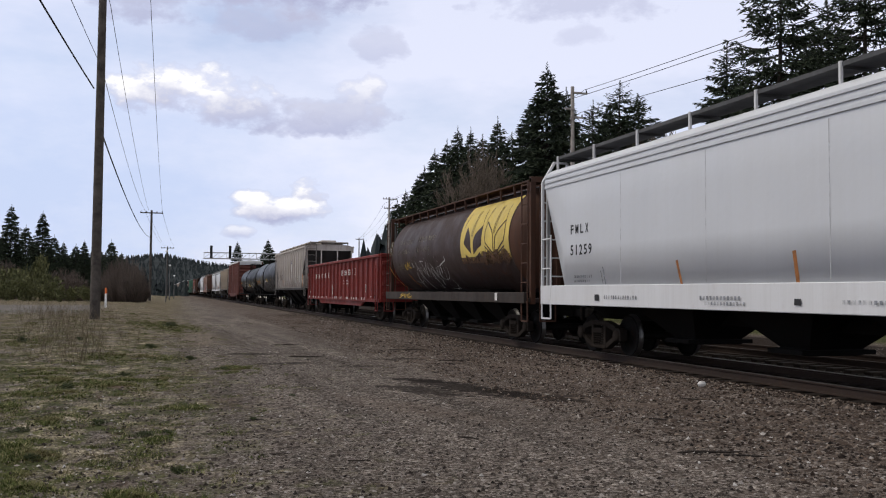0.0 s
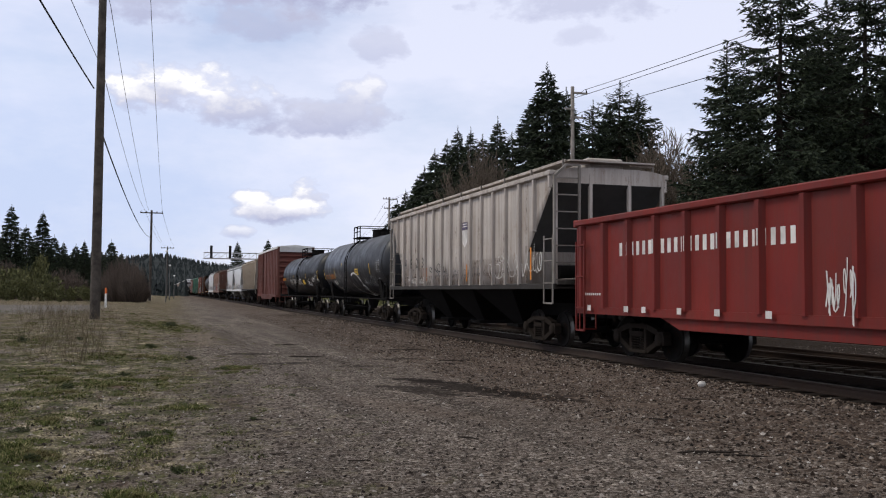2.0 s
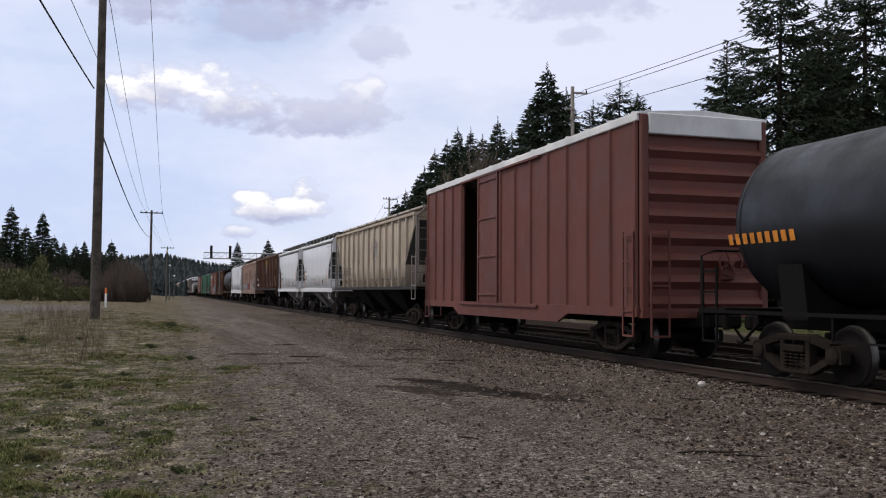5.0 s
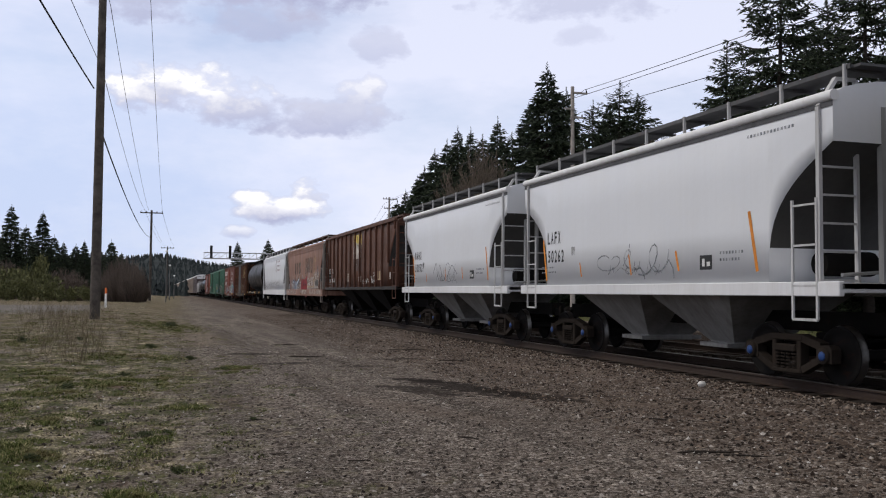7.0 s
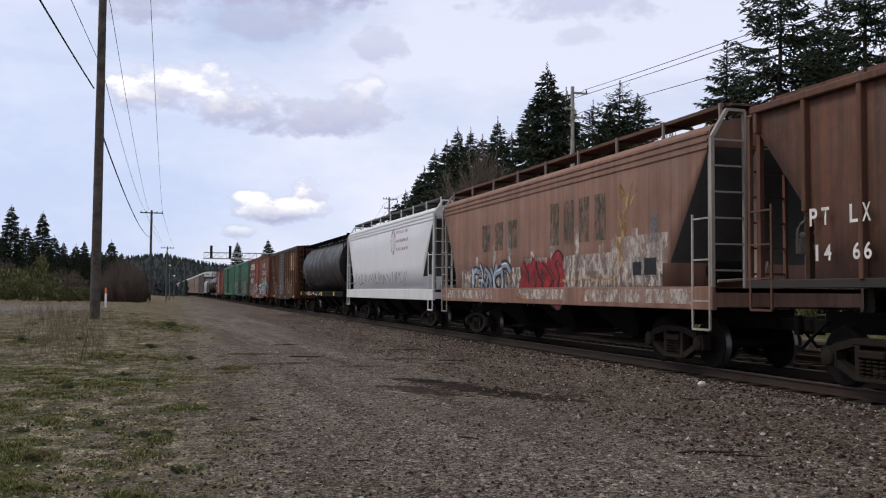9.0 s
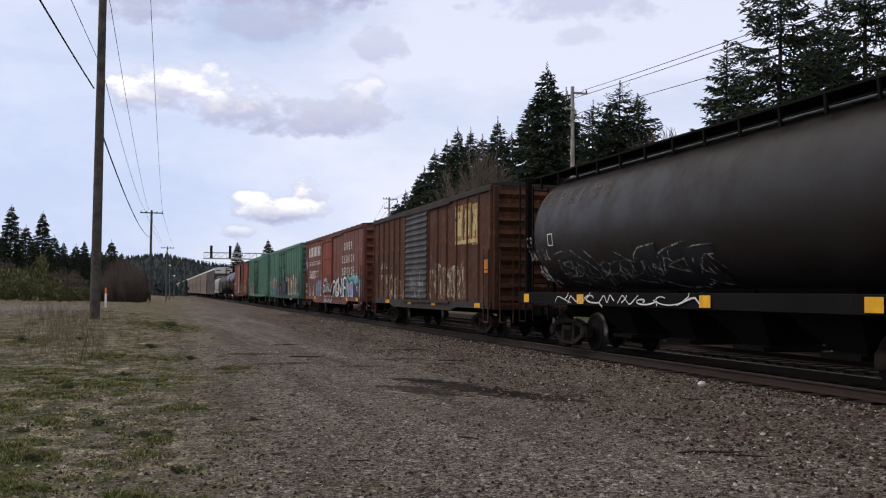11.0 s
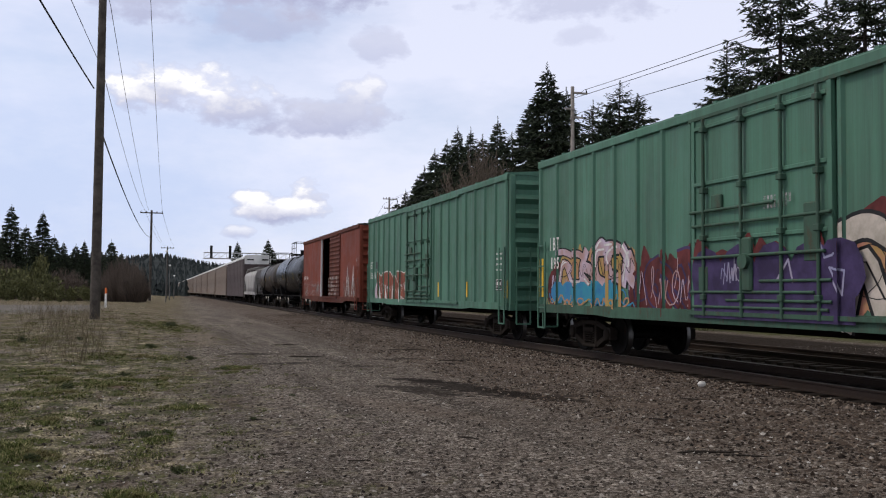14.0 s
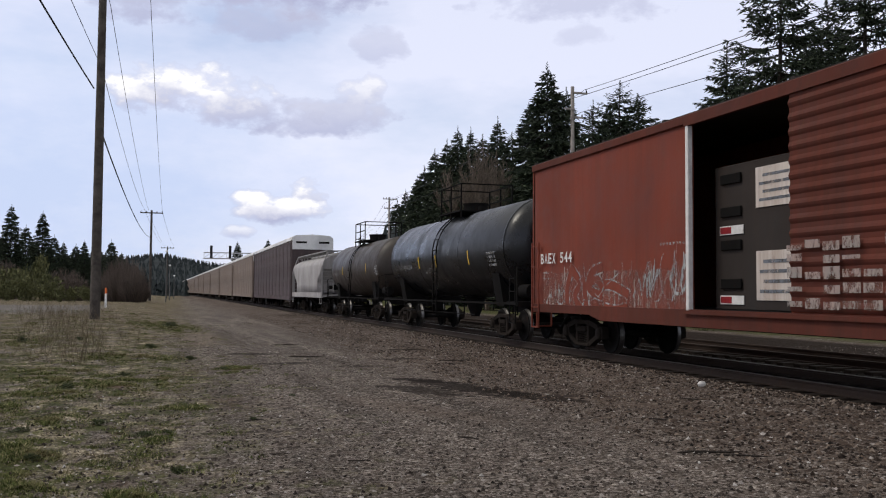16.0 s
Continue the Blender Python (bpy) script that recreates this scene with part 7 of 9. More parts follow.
def tag_lines(y0, y1, z0, z1, n, seed, w=0.05):
    """A thin hand-drawn tag of looping lines."""
    rnd = random.Random(seed)
    out, pitch = [], (y1 - y0) / n
    for k in range(n):
        path = letter_path(rnd, y0 + pitch * (k - 0.15), y0 + pitch * (k + 1.15), z0 + rnd.uniform(0, 0.12) * (z1 - z0), z1 - rnd.uniform(0, 0.3) * (z1 - z0))
        out.append(ribbon(path, w * rnd.uniform(0.6, 1.1)))
        if rnd.random() < 0.5:
            a, b = y0 + pitch * (k + rnd.random()), z0 + rnd.uniform(0.1, 0.5) * (z1 - z0)
            out.append(ribbon([(a, b), (a + 0.25 * pitch, b + 0.30 * (z1 - z0)), (a + 0.3 * pitch, b + 0.55 * (z1 - z0))], w * 0.7))
    return out


def blob(y, z, ry, rz, rnd, n=11):
    a0 = rnd.uniform(0, 6)
    return [(y + ry * math.cos(a0 + 6.283 * k / n) * rnd.uniform(0.92, 1.05), z + rz * math.sin(a0 + 6.283 * k / n) * rnd.uniform(0.92, 1.05)) for k in range(n)]


def colour_piece(i, y0, y1, z0, z1, n, seed, fill, outline, back, shine=None, w=0.26, rim_w=1.5, shadow=0.0):
    """A wide coloured painting of interlocked letters: cloud behind, outline, fill, highlights."""
    rnd = random.Random(seed)
    cloud, rim, body, glint = [], [], [], []
    pitch = (y1 - y0) / n
    h, w0 = z1 - z0, w
    for k in range(n * 2):
        cloud.append(blob(y0 + (y1 - y0) * (k + 0.5) / (n * 2), z0 + h * rnd.uniform(0.46, 0.55), abs(pitch) * 0.42, h * rnd.uniform(0.42, 0.52), rnd))
    for k in range(n):
        a, b = y0 + pitch * (k - rnd.uniform(0.0, 0.2)), y0 + pitch * (k + 1 + rnd.uniform(-0.1, 0.2))
        lo, hi = z0 + h * rnd.uniform(0.0, 0.15), z1 - h * rnd.uniform(0.0, 0.2)
        w = min(w0 * rnd.uniform(0.7, 1.3), abs(pitch) * 0.5)

        def at(u, v):
            return a + (b - a) * (u + rnd.uniform(-0.16, 0.16)), lo + (hi - lo) * (v + rnd.uniform(-0.10, 0.10))

        shapes = [((0.1, 0.0), (0.0, 0.5), (0.25, 1.0)), ((0.9, 0.0), (1.05, 0.5), (0.75, 1.0)), ((0.0, 0.95), (0.5, 1.08), (1.0, 0.85)), ((0.1, 0.5), (0.5, 0.62), (0.9, 0.42)), ((0.0, 0.06), (0.5, -0.04), (1.0, 0.1)), ((0.1, 1.0), (0.65, 0.65), (0.35, 0.3), (0.95, 0.0)), ((0.9, 0.95), (0.1, 0.8), (0.15, 0.25), (0.9, 0.05)), ((0.1, 0.0), (0.45, 0.95), (0.9, 0.05))]
        bars = [[at(u, v) for u, v in q] for q in rnd.sample(shapes, rnd.choice((2, 3, 3)))]
        for pts in bars:
            for _ in range(2):
                pts = [pts[0]] + [(u[0] * (1 - g) + q[0] * g, u[1] * (1 - g) + q[1] * g) for u, q in zip(pts, pts[1:]) for g in (0.25, 0.75)] + [pts[-1]]
            rim.append(ribbon([(y - shadow, z - 0.6 * shadow) for y, z in pts], w * rim_w))
            body.append(ribbon(pts, w))
            if shine and rnd.random() < 0.7:
                glint.append(ribbon([(y, z + w * 0.2) for y, z in pts[1:len(pts) // 2 + 1]], w * 0.22))
    if back:
        mark(i, cloud, back, "painted_cloud", 2)
    mark(i, rim, outline, "painted_outline", 3)
    mark(i, body, fill, "painted_letters", 4)
    mark(i, tag_lines(y0, y1, z0 + 0.1 * h, z1 - 0.1 * h, n, seed + 7, 0.022), outline, "painted_detail", 5)
    drips = [box2(y, y - 0.03, z0 - rnd.uniform(0.02, 0.16), z0 + 0.2) for y in [y0 + (y1 - y0) * rnd.random() for _ in range(n * 2)]]
    mark(i, drips, fill, "paint_drip", 5)
    if shine:
        mark(i, glint, shine, "painted_highlight", 6)


CAP = 0.70     # height of a capital in the built-in font


def words(i, text, y_left, y_right, z0, z1, mat, fill=0.66):
    """Block capitals, spread evenly from y_left to y_right."""
    car = CARS[i]
    d = shift_of(i)
    n = len(text)
    cell = (y_left - y_right) / n
    for k, ch in enumerate(text):
        if ch == " ":
            continue
        cu = bpy.data.curves.new("letter", "FONT")
        cu.body, cu.offset = ch, 0.02
        ob = bpy.data.objects.new("letter", cu)
        me = bpy.data.meshes.new_from_object(ob)
        bpy.data.objects.remove(ob)
        co = np.array([v.co for v in me.vertices])
        lo, hi = co.min(0), co.max(0)
        small = ch.islower()
        wide = cell * 0.16 if ch == "I" else min(cell * (0.86 if small else fill), (hi[0] - lo[0]) / CAP * (z1 - z0) if small else (z1 - z0) * (0.24 if ch == "1" else 0.72))
        left = y_left - cell * (k + 0.5) + wide / 2 - d
        for v in me.vertices:
            u, q = (v.co.x - lo[0]) / max(1e-6, hi[0] - lo[0]), v.co.y / CAP if small else (v.co.y - lo[1]) / max(1e-6, hi[1] - lo[1])
            z = z0 + q * (z1 - z0)
            side = SIDE[car.name][0]
            x = math.sqrt(max(0.04, side[0] ** 2 - (z - side[1]) ** 2)) + 0.012 if isinstance(side, tuple) else side + SIDE[car.name][2] + 0.006
            v.co = (-x, left - u * wide, z)
        me.name = "letter"
        me.update()
        part("letter", me, mat, car)


def spray(name, colour, vary=0.2, second=None, wear=0.0):
    """Sprayed or stencilled paint; second: a colour that it runs into; wear: how much has flaked off."""
    m, t, b = material(name, 0.6)
    lo, hi = tuple(c * (1 - vary) for c in colour), tuple(c * (1 + vary) for c in (second or colour))
    t.links.new(ramp(t, texture(t, 1.6 if second else 3.0, 5, 0.6), ((0.38, lo), (0.62, hi))), b.inputs["Base Color"])
    if wear:
        keep = ramp(t, texture(t, 5.0, 9, 0.78, (1, 1, 0.5)), ((0.30 + 0.34 * wear, 0.25 * (1 - wear)), (0.44 + 0.34 * wear, 1.0 - 0.25 * wear)))
        t.links.new(keep, b.inputs["Alpha"])
    return m


G_WHITE, G_CREAM, G_BLACK = spray("white_spray", (0.58, 0.57, 0.56), 0.2), spray("cream_spray", (0.38, 0.34, 0.28), 0.25, (0.46, 0.40, 0.36)), spray("black_spray", (0.018, 0.018, 0.02))
G_TEAL, G_VIOLET, G_BLUE = spray("teal_spray", (0.09, 0.36, 0.32), 0.2), spray("dark_violet_spray", (0.035, 0.032, 0.075)), spray("cyan_spray", (0.05, 0.30, 0.42), 0.2, (0.03, 0.14, 0.30))
G_PURPLE, G_PINK, G_MAROON = spray("purple_spray", (0.045, 0.030, 0.085), 0.3), spray("pink_spray", (0.42, 0.17, 0.15)), spray("dark_red_spray", (0.10, 0.022, 0.022), 0.3)
G_GREY, G_RED, G_YELLOW = spray("grey_spray", (0.16, 0.17, 0.19), 0.2, None, 0.35), spray("red_spray", (0.22, 0.018, 0.022), 0.3), spray("yellow_spray", (0.62, 0.40, 0.05))
G_PALE, G_LILAC = spray("pale_grey_spray", (0.36, 0.36, 0.36), 0.2, None, 0.45), spray("lilac_spray", (0.40, 0.35, 0.46), 0.2, (0.22, 0.22, 0.34))
G_SILVER, G_HALO, G_BRICK = spray("silver_blue_spray", (0.26, 0.31, 0.37), 0.2, (0.14, 0.17, 0.24)), spray("yellow_halo_spray", (0.50, 0.35, 0.10), 0.3, (0.34, 0.15, 0.11)), spray("brick_spray", (0.21, 0.060, 0.035), 0.25)
G_BLUSH, WASH = spray("blush_spray", (0.46, 0.28, 0.25), 0.2, (0.40, 0.33, 0.42)), spray("chalky_wash", (0.46, 0.40, 0.365), 0.2, None, 0.42)
FADED_GREEN = spray("faded_green_lettering", (0.070, 0.075, 0.055), 0.3, None, 0.45)
STENCIL = spray("white_stencil", (0.60, 0.58, 0.56), 0.2)
EMBLEM_YELLOW = paint("faded_yellow_emblem", (0.66, 0.50, 0.12), 0.12, 0.03, 0.6, 0.3, (0.34, 0.22, 0.06))
TAN_PATCH = paint("faded_tan_patch", (0.36, 0.25, 0.12), 0.3, 0.2, 0.6, 0.5, (0.10, 0.05, 0.03))

G_SEAM = spray("faint_grey_seam", (0.50, 0.50, 0.52), 0.15, None, 0.25)

# white hopper
words(0, "FMLX", 6.68, 5.65, 2.80, 3.02, P_BLACK_LETTER)
words(0, "51259", 6.68, 5.50, 2.30, 2.54, P_BLACK_LETTER)
mark(0, characters(6.44, 5.5, 1.76, 1.82, 9) + characters(6.44, 5.6, 1.66, 1.71, 8), G_GREY, "lettering")
mark(0, [stroke((2.0, 2.02), (1.84, 1.60), 0.07), stroke((-1.32, 2.06), (-1.40, 1.60), 0.085)], P_RUST_STRIPE, "rust_stripe")
mark(0, [box2(y, y - 0.018, 1.62, 4.0) for y in (4.2, 1.05, -2.1, -5.2)], G_SEAM, "weld_seam")
mark(0, [stroke((5.0, 1.98), (4.86, 1.62), 0.05), stroke((5.1, 1.9), (4.98, 1.62), 0.03)], G_GREY, "grey_streak")
mark(0, characters(4.83, 3.37, 1.28, 1.36, 14) + characters(1.16, -0.07, 1.30, 1.37, 12) + characters(1.0, -0.2, 1.21, 1.27, 13) + characters(-2.4, -3.4, 1.27, 1.33, 10), G_GREY, "lettering", 6, proud=0.06)
mark(0, [box2(5.25, 5.05, 1.24, 1.38), box2(-1.4, -1.55, 1.24, 1.34)], P_BLACK_LETTER, "sign", 6, proud=0.06)

# maroon hopper with its wheat-ear emblem
def leaf(y, z, long, wide, lean):
    return [(y + lean * long * v + wide * math.sin(math.pi * v) * e, z + long * v) for e, order in ((-1, (0.0, 0.25, 0.5, 0.75, 1.0)), (1, (0.75, 0.5, 0.25))) for v in order]
mark(1, [box2(-2.35, -6.62, 2.40, 4.16)], EMBLEM_YELLOW, "wheat_emblem", 1, "faded yellow painted emblem")
mark(1, [box2(-2.35, -6.62, 2.32, 2.52)] + [blob(y, 2.45, 0.34, 0.22, random.Random(k)) for k, y in enumerate((-4.5, -5.0, -5.6, -6.2))], spray("rusty_brown_spray", (0.085, 0.045, 0.026), 0.3, None, 0.25), "painted_cloud", 4)
mark(1, [[(-2.91, 3.49), (-2.71, 2.95), (-3.0, 2.80), (-3.38, 2.60), (-3.36, 3.05), (-3.2, 3.28)], [(-4.38, 3.47), (-4.37, 2.84), (-4.0, 2.75), (-3.57, 2.58), (-3.60, 3.0), (-3.78, 3.22)]], P_MAROON, "emblem_leaf", 2)
mark(1, [[(-2.8, 2.62), (-3.4, 2.40), (-2.8, 2.40)], [(-3.45, 2.40), (-4.2, 2.66), (-4.2, 2.40)]], P_MAROON, "emblem_leaf", 2)
ear = []
for stem, reach in ((-3.48, 0.86), (-5.42, 0.84)):
    ear += [ribbon([(stem + e, 3.14), (stem + e - 0.08, 3.55), (stem + e - 0.12, 3.95)], 0.028) for e in (-0.05, 0.05)]
    ear += [ribbon([(stem + e * reach * 0.85, 3.95), (stem + e * reach, 3.50)], 0.028) for e in (-1, 1)]
ear += [ribbon([(-4.73, 3.53), (-4.66, 3.2), (-4.70, 2.9), (-5.30, 2.56)], 0.045), ribbon([(-4.73, 3.53), (-5.2, 3.25), (-5.36, 3.06), (-5.33, 2.5)], 0.045), ribbon([(-6.26, 3.48), (-5.75, 3.22), (-5.55, 3.05), (-5.44, 2.5)], 0.045), ribbon([(-6.26, 3.48), (-6.32, 3.1), (-6.23, 2.89), (-5.44, 2.52)], 0.045), ribbon([(-4.65, 2.80), (-5.32, 2.44)], 0.045), ribbon([(-6.25, 2.74), (-5.36, 2.44)], 0.045), ribbon([(-4.68, 2.8), (-4.7, 2.45)], 0.03), ribbon([(-6.2, 2.74), (-6.2, 2.5)], 0.03)]
mark(1, ear, P_MAROON, "emblem_line", 3)
mark(1, tag_lines(-2.6, -6.2, 1.75, 2.45, 7, 3, 0.05), P_MAROON_END, "painted_tag", 4)
mark(1, [blob(y, 2.3, 0.75, 0.5, random.Random(k)) for k, y in enumerate((3.3, 2.3, 1.3, 0.3))], spray("grey_haze_spray", (0.10, 0.085, 0.075), 0.2, None, 0.8), "painted_cloud", 1)
colour_piece(1, 3.88, -0.35, 1.58, 2.72, 4, 6, P_MAROON, G_WHITE, None, None, 0.24, 1.0, 0.045)
mark(1, tag_lines(4.7, 3.9, 2.25, 2.62, 3, 12, 0.035), G_YELLOW, "painted_tag", 3)
mark(1, [stroke((7.3, 2.45), (6.8, 1.6), 0.06), stroke((4.75, 2.1), (4.4, 1.6), 0.05)], P_ORANGE, "orange_stripe", 2)
mark(1, tag_lines(5.2, 3.6, 1.16, 1.40, 7, 13, 0.03), G_YELLOW, "painted_tag", 9)
FADED_GOLD = spray("faded_gold_lettering", (0.17, 0.145, 0.105), 0.35, None, 0.4)
words(1, "Government", 5.62, 3.40, 3.28, 3.52, FADED_GOLD)
words(1, "of Canada", 5.62, 3.84, 2.92, 3.14, FADED_GOLD)
words(1, "Gouvernement", 2.87, 0.46, 3.30, 3.56, FADED_GOLD)
words(1, "du Canada", 2.99, 1.18, 2.92, 3.18, FADED_GOLD)
mark(1, [box2(7.05, 6.72, 2.9, 3.5), box2(6.62, 6.5, 2.95, 3.4)], FADED_GOLD, "flag_emblem", 1)
words(1, "604287", 5.91, 4.67, 2.30, 2.55, FADED_GOLD)
mark(1, [box2(-5.6, -5.8, 1.18, 1.40)], P_WHITE_LETTER, "sign", 8)

# gondola
mark(2, bar_letters(8.1, 2.36, 2.20, 2.48, 24, 2, 0.06, 0.5), STENCIL, "lettering")
words(2, "CP", -1.42, -2.01, 2.25, 2.54, STENCIL)
words(2, "358", -2.25, -2.91, 2.25, 2.52, STENCIL)
words(2, "108", -3.29, -3.84, 2.25, 2.55, STENCIL)
mark(2, characters(-1.44, -1.85, 1.95, 2.02, 4) + characters(-1.44, -1.8, 1.80, 1.86, 3) + characters(-2.3, -2.84, 1.95, 2.02, 5) + characters(-2.3, -2.75, 1.80, 1.86, 4), P_WHITE_LETTER, "lettering")
for a, b, c, e in ((-4.34, -4.66, 2.25, 2.57), (-6.98, -7.61, 1.38, 1.76)):
    mark(2, [box2(a, b, c, c + 0.03), box2(a, b, e - 0.03, e), box2(a, a - 0.03, c, e), box2(b + 0.03, b, c, e)], P_WHITE_LETTER, "sign_frame", 3)
mark(2, [box2(-6.98, -7.61, 1.38, 1.76)], G_BLACK, "sign")
mark(2, [box2(-7.05, -7.25, 1.52, 1.72), box2(-7.33, -7.53, 1.52, 1.72), box2(-7.02, -7.56, 1.42, 1.46)], G_PALE, "lettering", 4)
mark(2, tag_lines(1.75, 1.05, 1.0, 1.95, 5, 9, 0.03) + [stroke((1.75, 1.75), (1.68, 1.0), 0.03), stroke((1.1, 1.8), (1.12, 1.0), 0.03)], P_WHITE_LETTER, "painted_tag", 2)
mark(2, [box2(y, y - 0.16, 1.02, 1.14) for y in (9.3, 7.6, 6.9, 5.6, 4.4, 3.0, 0.3, -0.1, -1.2, -1.5, -2.9, -3.2, -4.2, -4.7, -5.4, -6.6, -7.2)], STENCIL, "reflector", 14, proud=0.09)
mark(2, characters(-7.98, -8.89, 1.16, 1.21, 9) + characters(-8.1, -8.8, 1.04, 1.09, 7) + characters(-3.9, -4.3, 1.44, 1.48, 5) + characters(-4.9, -5.4, 1.44, 1.52, 6) + characters(9.7, 8.9, 1.36, 1.41, 8), P_WHITE_LETTER, "lettering")
mark(2, [blob(-8.75, 1.5, 0.12, 0.10, random.Random(1)), blob(-8.8, 1.15, 0.2, 0.12, random.Random(2))], spray("dark_stain", (0.03, 0.016, 0.014), 0.3, None, 0.5), "stain")

# grey and tan ribbed hoppers
for i, y, digits in ((3, -1.35, ((2.7, 0.7),)), (7, -1.32, ())):
    mark(i, [[(y - 0.26, 3.40), (y + 0.26, 3.40), (y + 0.24, 3.0), (y, 2.85), (y - 0.24, 3.0)]], STENCIL, "shield", 2)
    mark(i, [box2(y + 0.28, y - 0.28, 3.41, 3.66)], spray("faded_violet_band", (0.10, 0.08, 0.16), 0.3, None, 0.3), "shield_band", 2)
    mark(i, [box2(y + 0.22, y - 0.22, 3.50, 3.53), box2(y + 0.2, y - 0.2, 3.58, 3.61)], STENCIL, "lettering", 4)
    for a, b in digits:
        mark(i, tag_lines(a, b, 2.0, 2.5, 4, 20 + i, 0.04), G_BLACK, "painted_tag", 2)
mark(7, [box2(-1.32 + q, -1.32 + q - 0.05, 2.92, 3.38) for q in (0.2, 0.1, 0.0, -0.1, -0.2)], P_BLACK_LETTER, "shield_stripe", 3)
FOOT_GRIME = spray("brown_foot_grime", (0.17, 0.115, 0.07), 0.3, (0.12, 0.07, 0.04), 0.62)
for i in (3, 7):
    mark(i, [box2(7.0, -6.6, 1.66, 2.0), box2(6.0, 3.0, 1.9, 2.3), box2(-2.0, -5.2, 1.9, 2.4)], FOOT_GRIME, "grime", 1)
    mark(i, [box2(y, y - 0.14, 1.66 + 0.3 * (k % 2), 4.3) for k, y in enumerate((6.0, 4.6, 2.2, -0.4, -2.6, -5.0, -6.4))], FOOT_GRIME, "rust_streak", 1)
FADED_BLACK = spray("faded_black_lettering", (0.065, 0.06, 0.055), 0.3, None, 0.15)
words(3, "74823", 6.75, 2.80, 2.30, 2.68, FADED_BLACK)
words(3, "UP", 6.60, 6.20, 2.74, 2.92, FADED_BLACK)
mark(3, tag_lines(5.6, 2.5, 1.70, 2.0, 8, 26, 0.03), STENCIL, "painted_tag", 3)
mark(3, tag_lines(-3.4, -6.6, 1.72, 2.5, 5, 25, 0.03) + tag_lines(-6.9, -7.5, 1.75, 2.7, 3, 27, 0.03) + tag_lines(-4.4, -5.2, 2.2, 2.5, 4, 28, 0.025), STENCIL, "painted_tag", 2)
mark(3, tag_lines(2.4, -3.2, 1.75, 2.3, 8, 29, 0.03), G_GREY, "painted_tag", 2)
mark(3, [box2(-6.72, -6.82, 1.75, 2.6)], P_ORANGE, "orange_stripe", 2)
mark(3, [box2(3.0, 2.92, 1.75, 2.3), box2(-1.5, -1.6, 1.75, 2.3)], P_ORANGE, "orange_stripe", 2)
words(7, "8382", 6.72, 3.42, 2.26, 2.62, P_BLACK_LETTER)
mark(7, tag_lines(5.0, 4.4, 1.75, 2.1, 2, 27, 0.03), G_BLACK, "painted_tag", 2)
mark(7, [box2(-5.0, -5.5, 1.95, 2.4)], G_PALE, "sign", 1)
mark(7, characters(-2.8, -3.5, 1.9, 2.0, 6) + characters(-3.9, -4.6, 1.9, 2.1, 5), G_GREY, "lettering", 2)

# black tank cars
words(4, "UTLX 203002", 7.05, 4.25, 2.14, 2.38, P_ORANGE)
mark(4, [box2(-1.40, -2.15, 2.26, 2.56)], G_YELLOW, "placard", 1, "yellow warning placard")
mark(4, characters(-1.5, -2.05, 2.42, 2.50, 5) + characters(-1.5, -2.0, 2.32, 2.37, 5), P_BLACK_LETTER, "lettering", 2)
mark(4, [ribbon([(-0.95 + 1.15 * math.cos(0.26 * k + 0.9), 1.80 + 0.56 * math.sin(0.26 * k + 0.9)) for k in range(22)], 0.085), ribbon([(-2.0 + 0.35 * math.cos(0.3 * k), 1.45 + 0.30 * math.sin(0.3 * k)) for k in range(19)], 0.06)], G_WHITE, "painted_tag", 2)
mark(4, tag_lines(4.85, 1.1, 1.75, 2.40, 8, 33, 0.045) + tag_lines(4.2, 2.2, 1.5, 1.8, 4, 34, 0.04) + tag_lines(-2.6, -4.4, 1.65, 2.25, 6, 32, 0.05) + tag_lines(-4.3, -5.8, 1.55, 2.2, 5, 40, 0.055) + [stroke((-4.7, 1.6), (-5.4, 1.15), 0.06)], G_PALE, "painted_tag", 2)
mark(4, [box2(-6.15, -6.85, z, z + 0.06) for z in (2.30, 2.40, 2.50, 2.60, 2.70, 2.80)] + [box2(-6.1, -6.6, 1.75, 1.78), box2(-6.1, -6.6, 2.02, 2.05), box2(-6.1, -6.14, 1.75, 2.05), box2(-6.56, -6.6, 1.75, 2.05)], G_PALE, "data_panel", 1)
mark(4, [box2(7.45, 7.36, 2.1, 2.75), box2(4.25, 4.15, 2.2, 2.75), box2(-4.72, -4.80, 2.25, 2.75), box2(2.05, 1.95, 2.75, 2.95)], G_YELLOW, "yellow_stripe", 1)
def head_y(i, x, z):
    """Where the leading head of tank car i lies at a place across and up."""
    r, zc = SIDE[CARS[i].name][0]
    q = min(1.0, math.hypot(x, z - zc) / r)
    prof = ((0.0, 0.0), (0.35, 0.03), (0.62, 0.12), (0.83, 0.28), (0.94, 0.45), (1.0, 0.65))
    back = next(b0 + (b1 - b0) * (q - k0) / (k1 - k0) for (k0, b0), (k1, b1) in zip(prof, prof[1:]) if q <= k1)
    return -(L(i) / 2 - 0.35) + back - 0.012


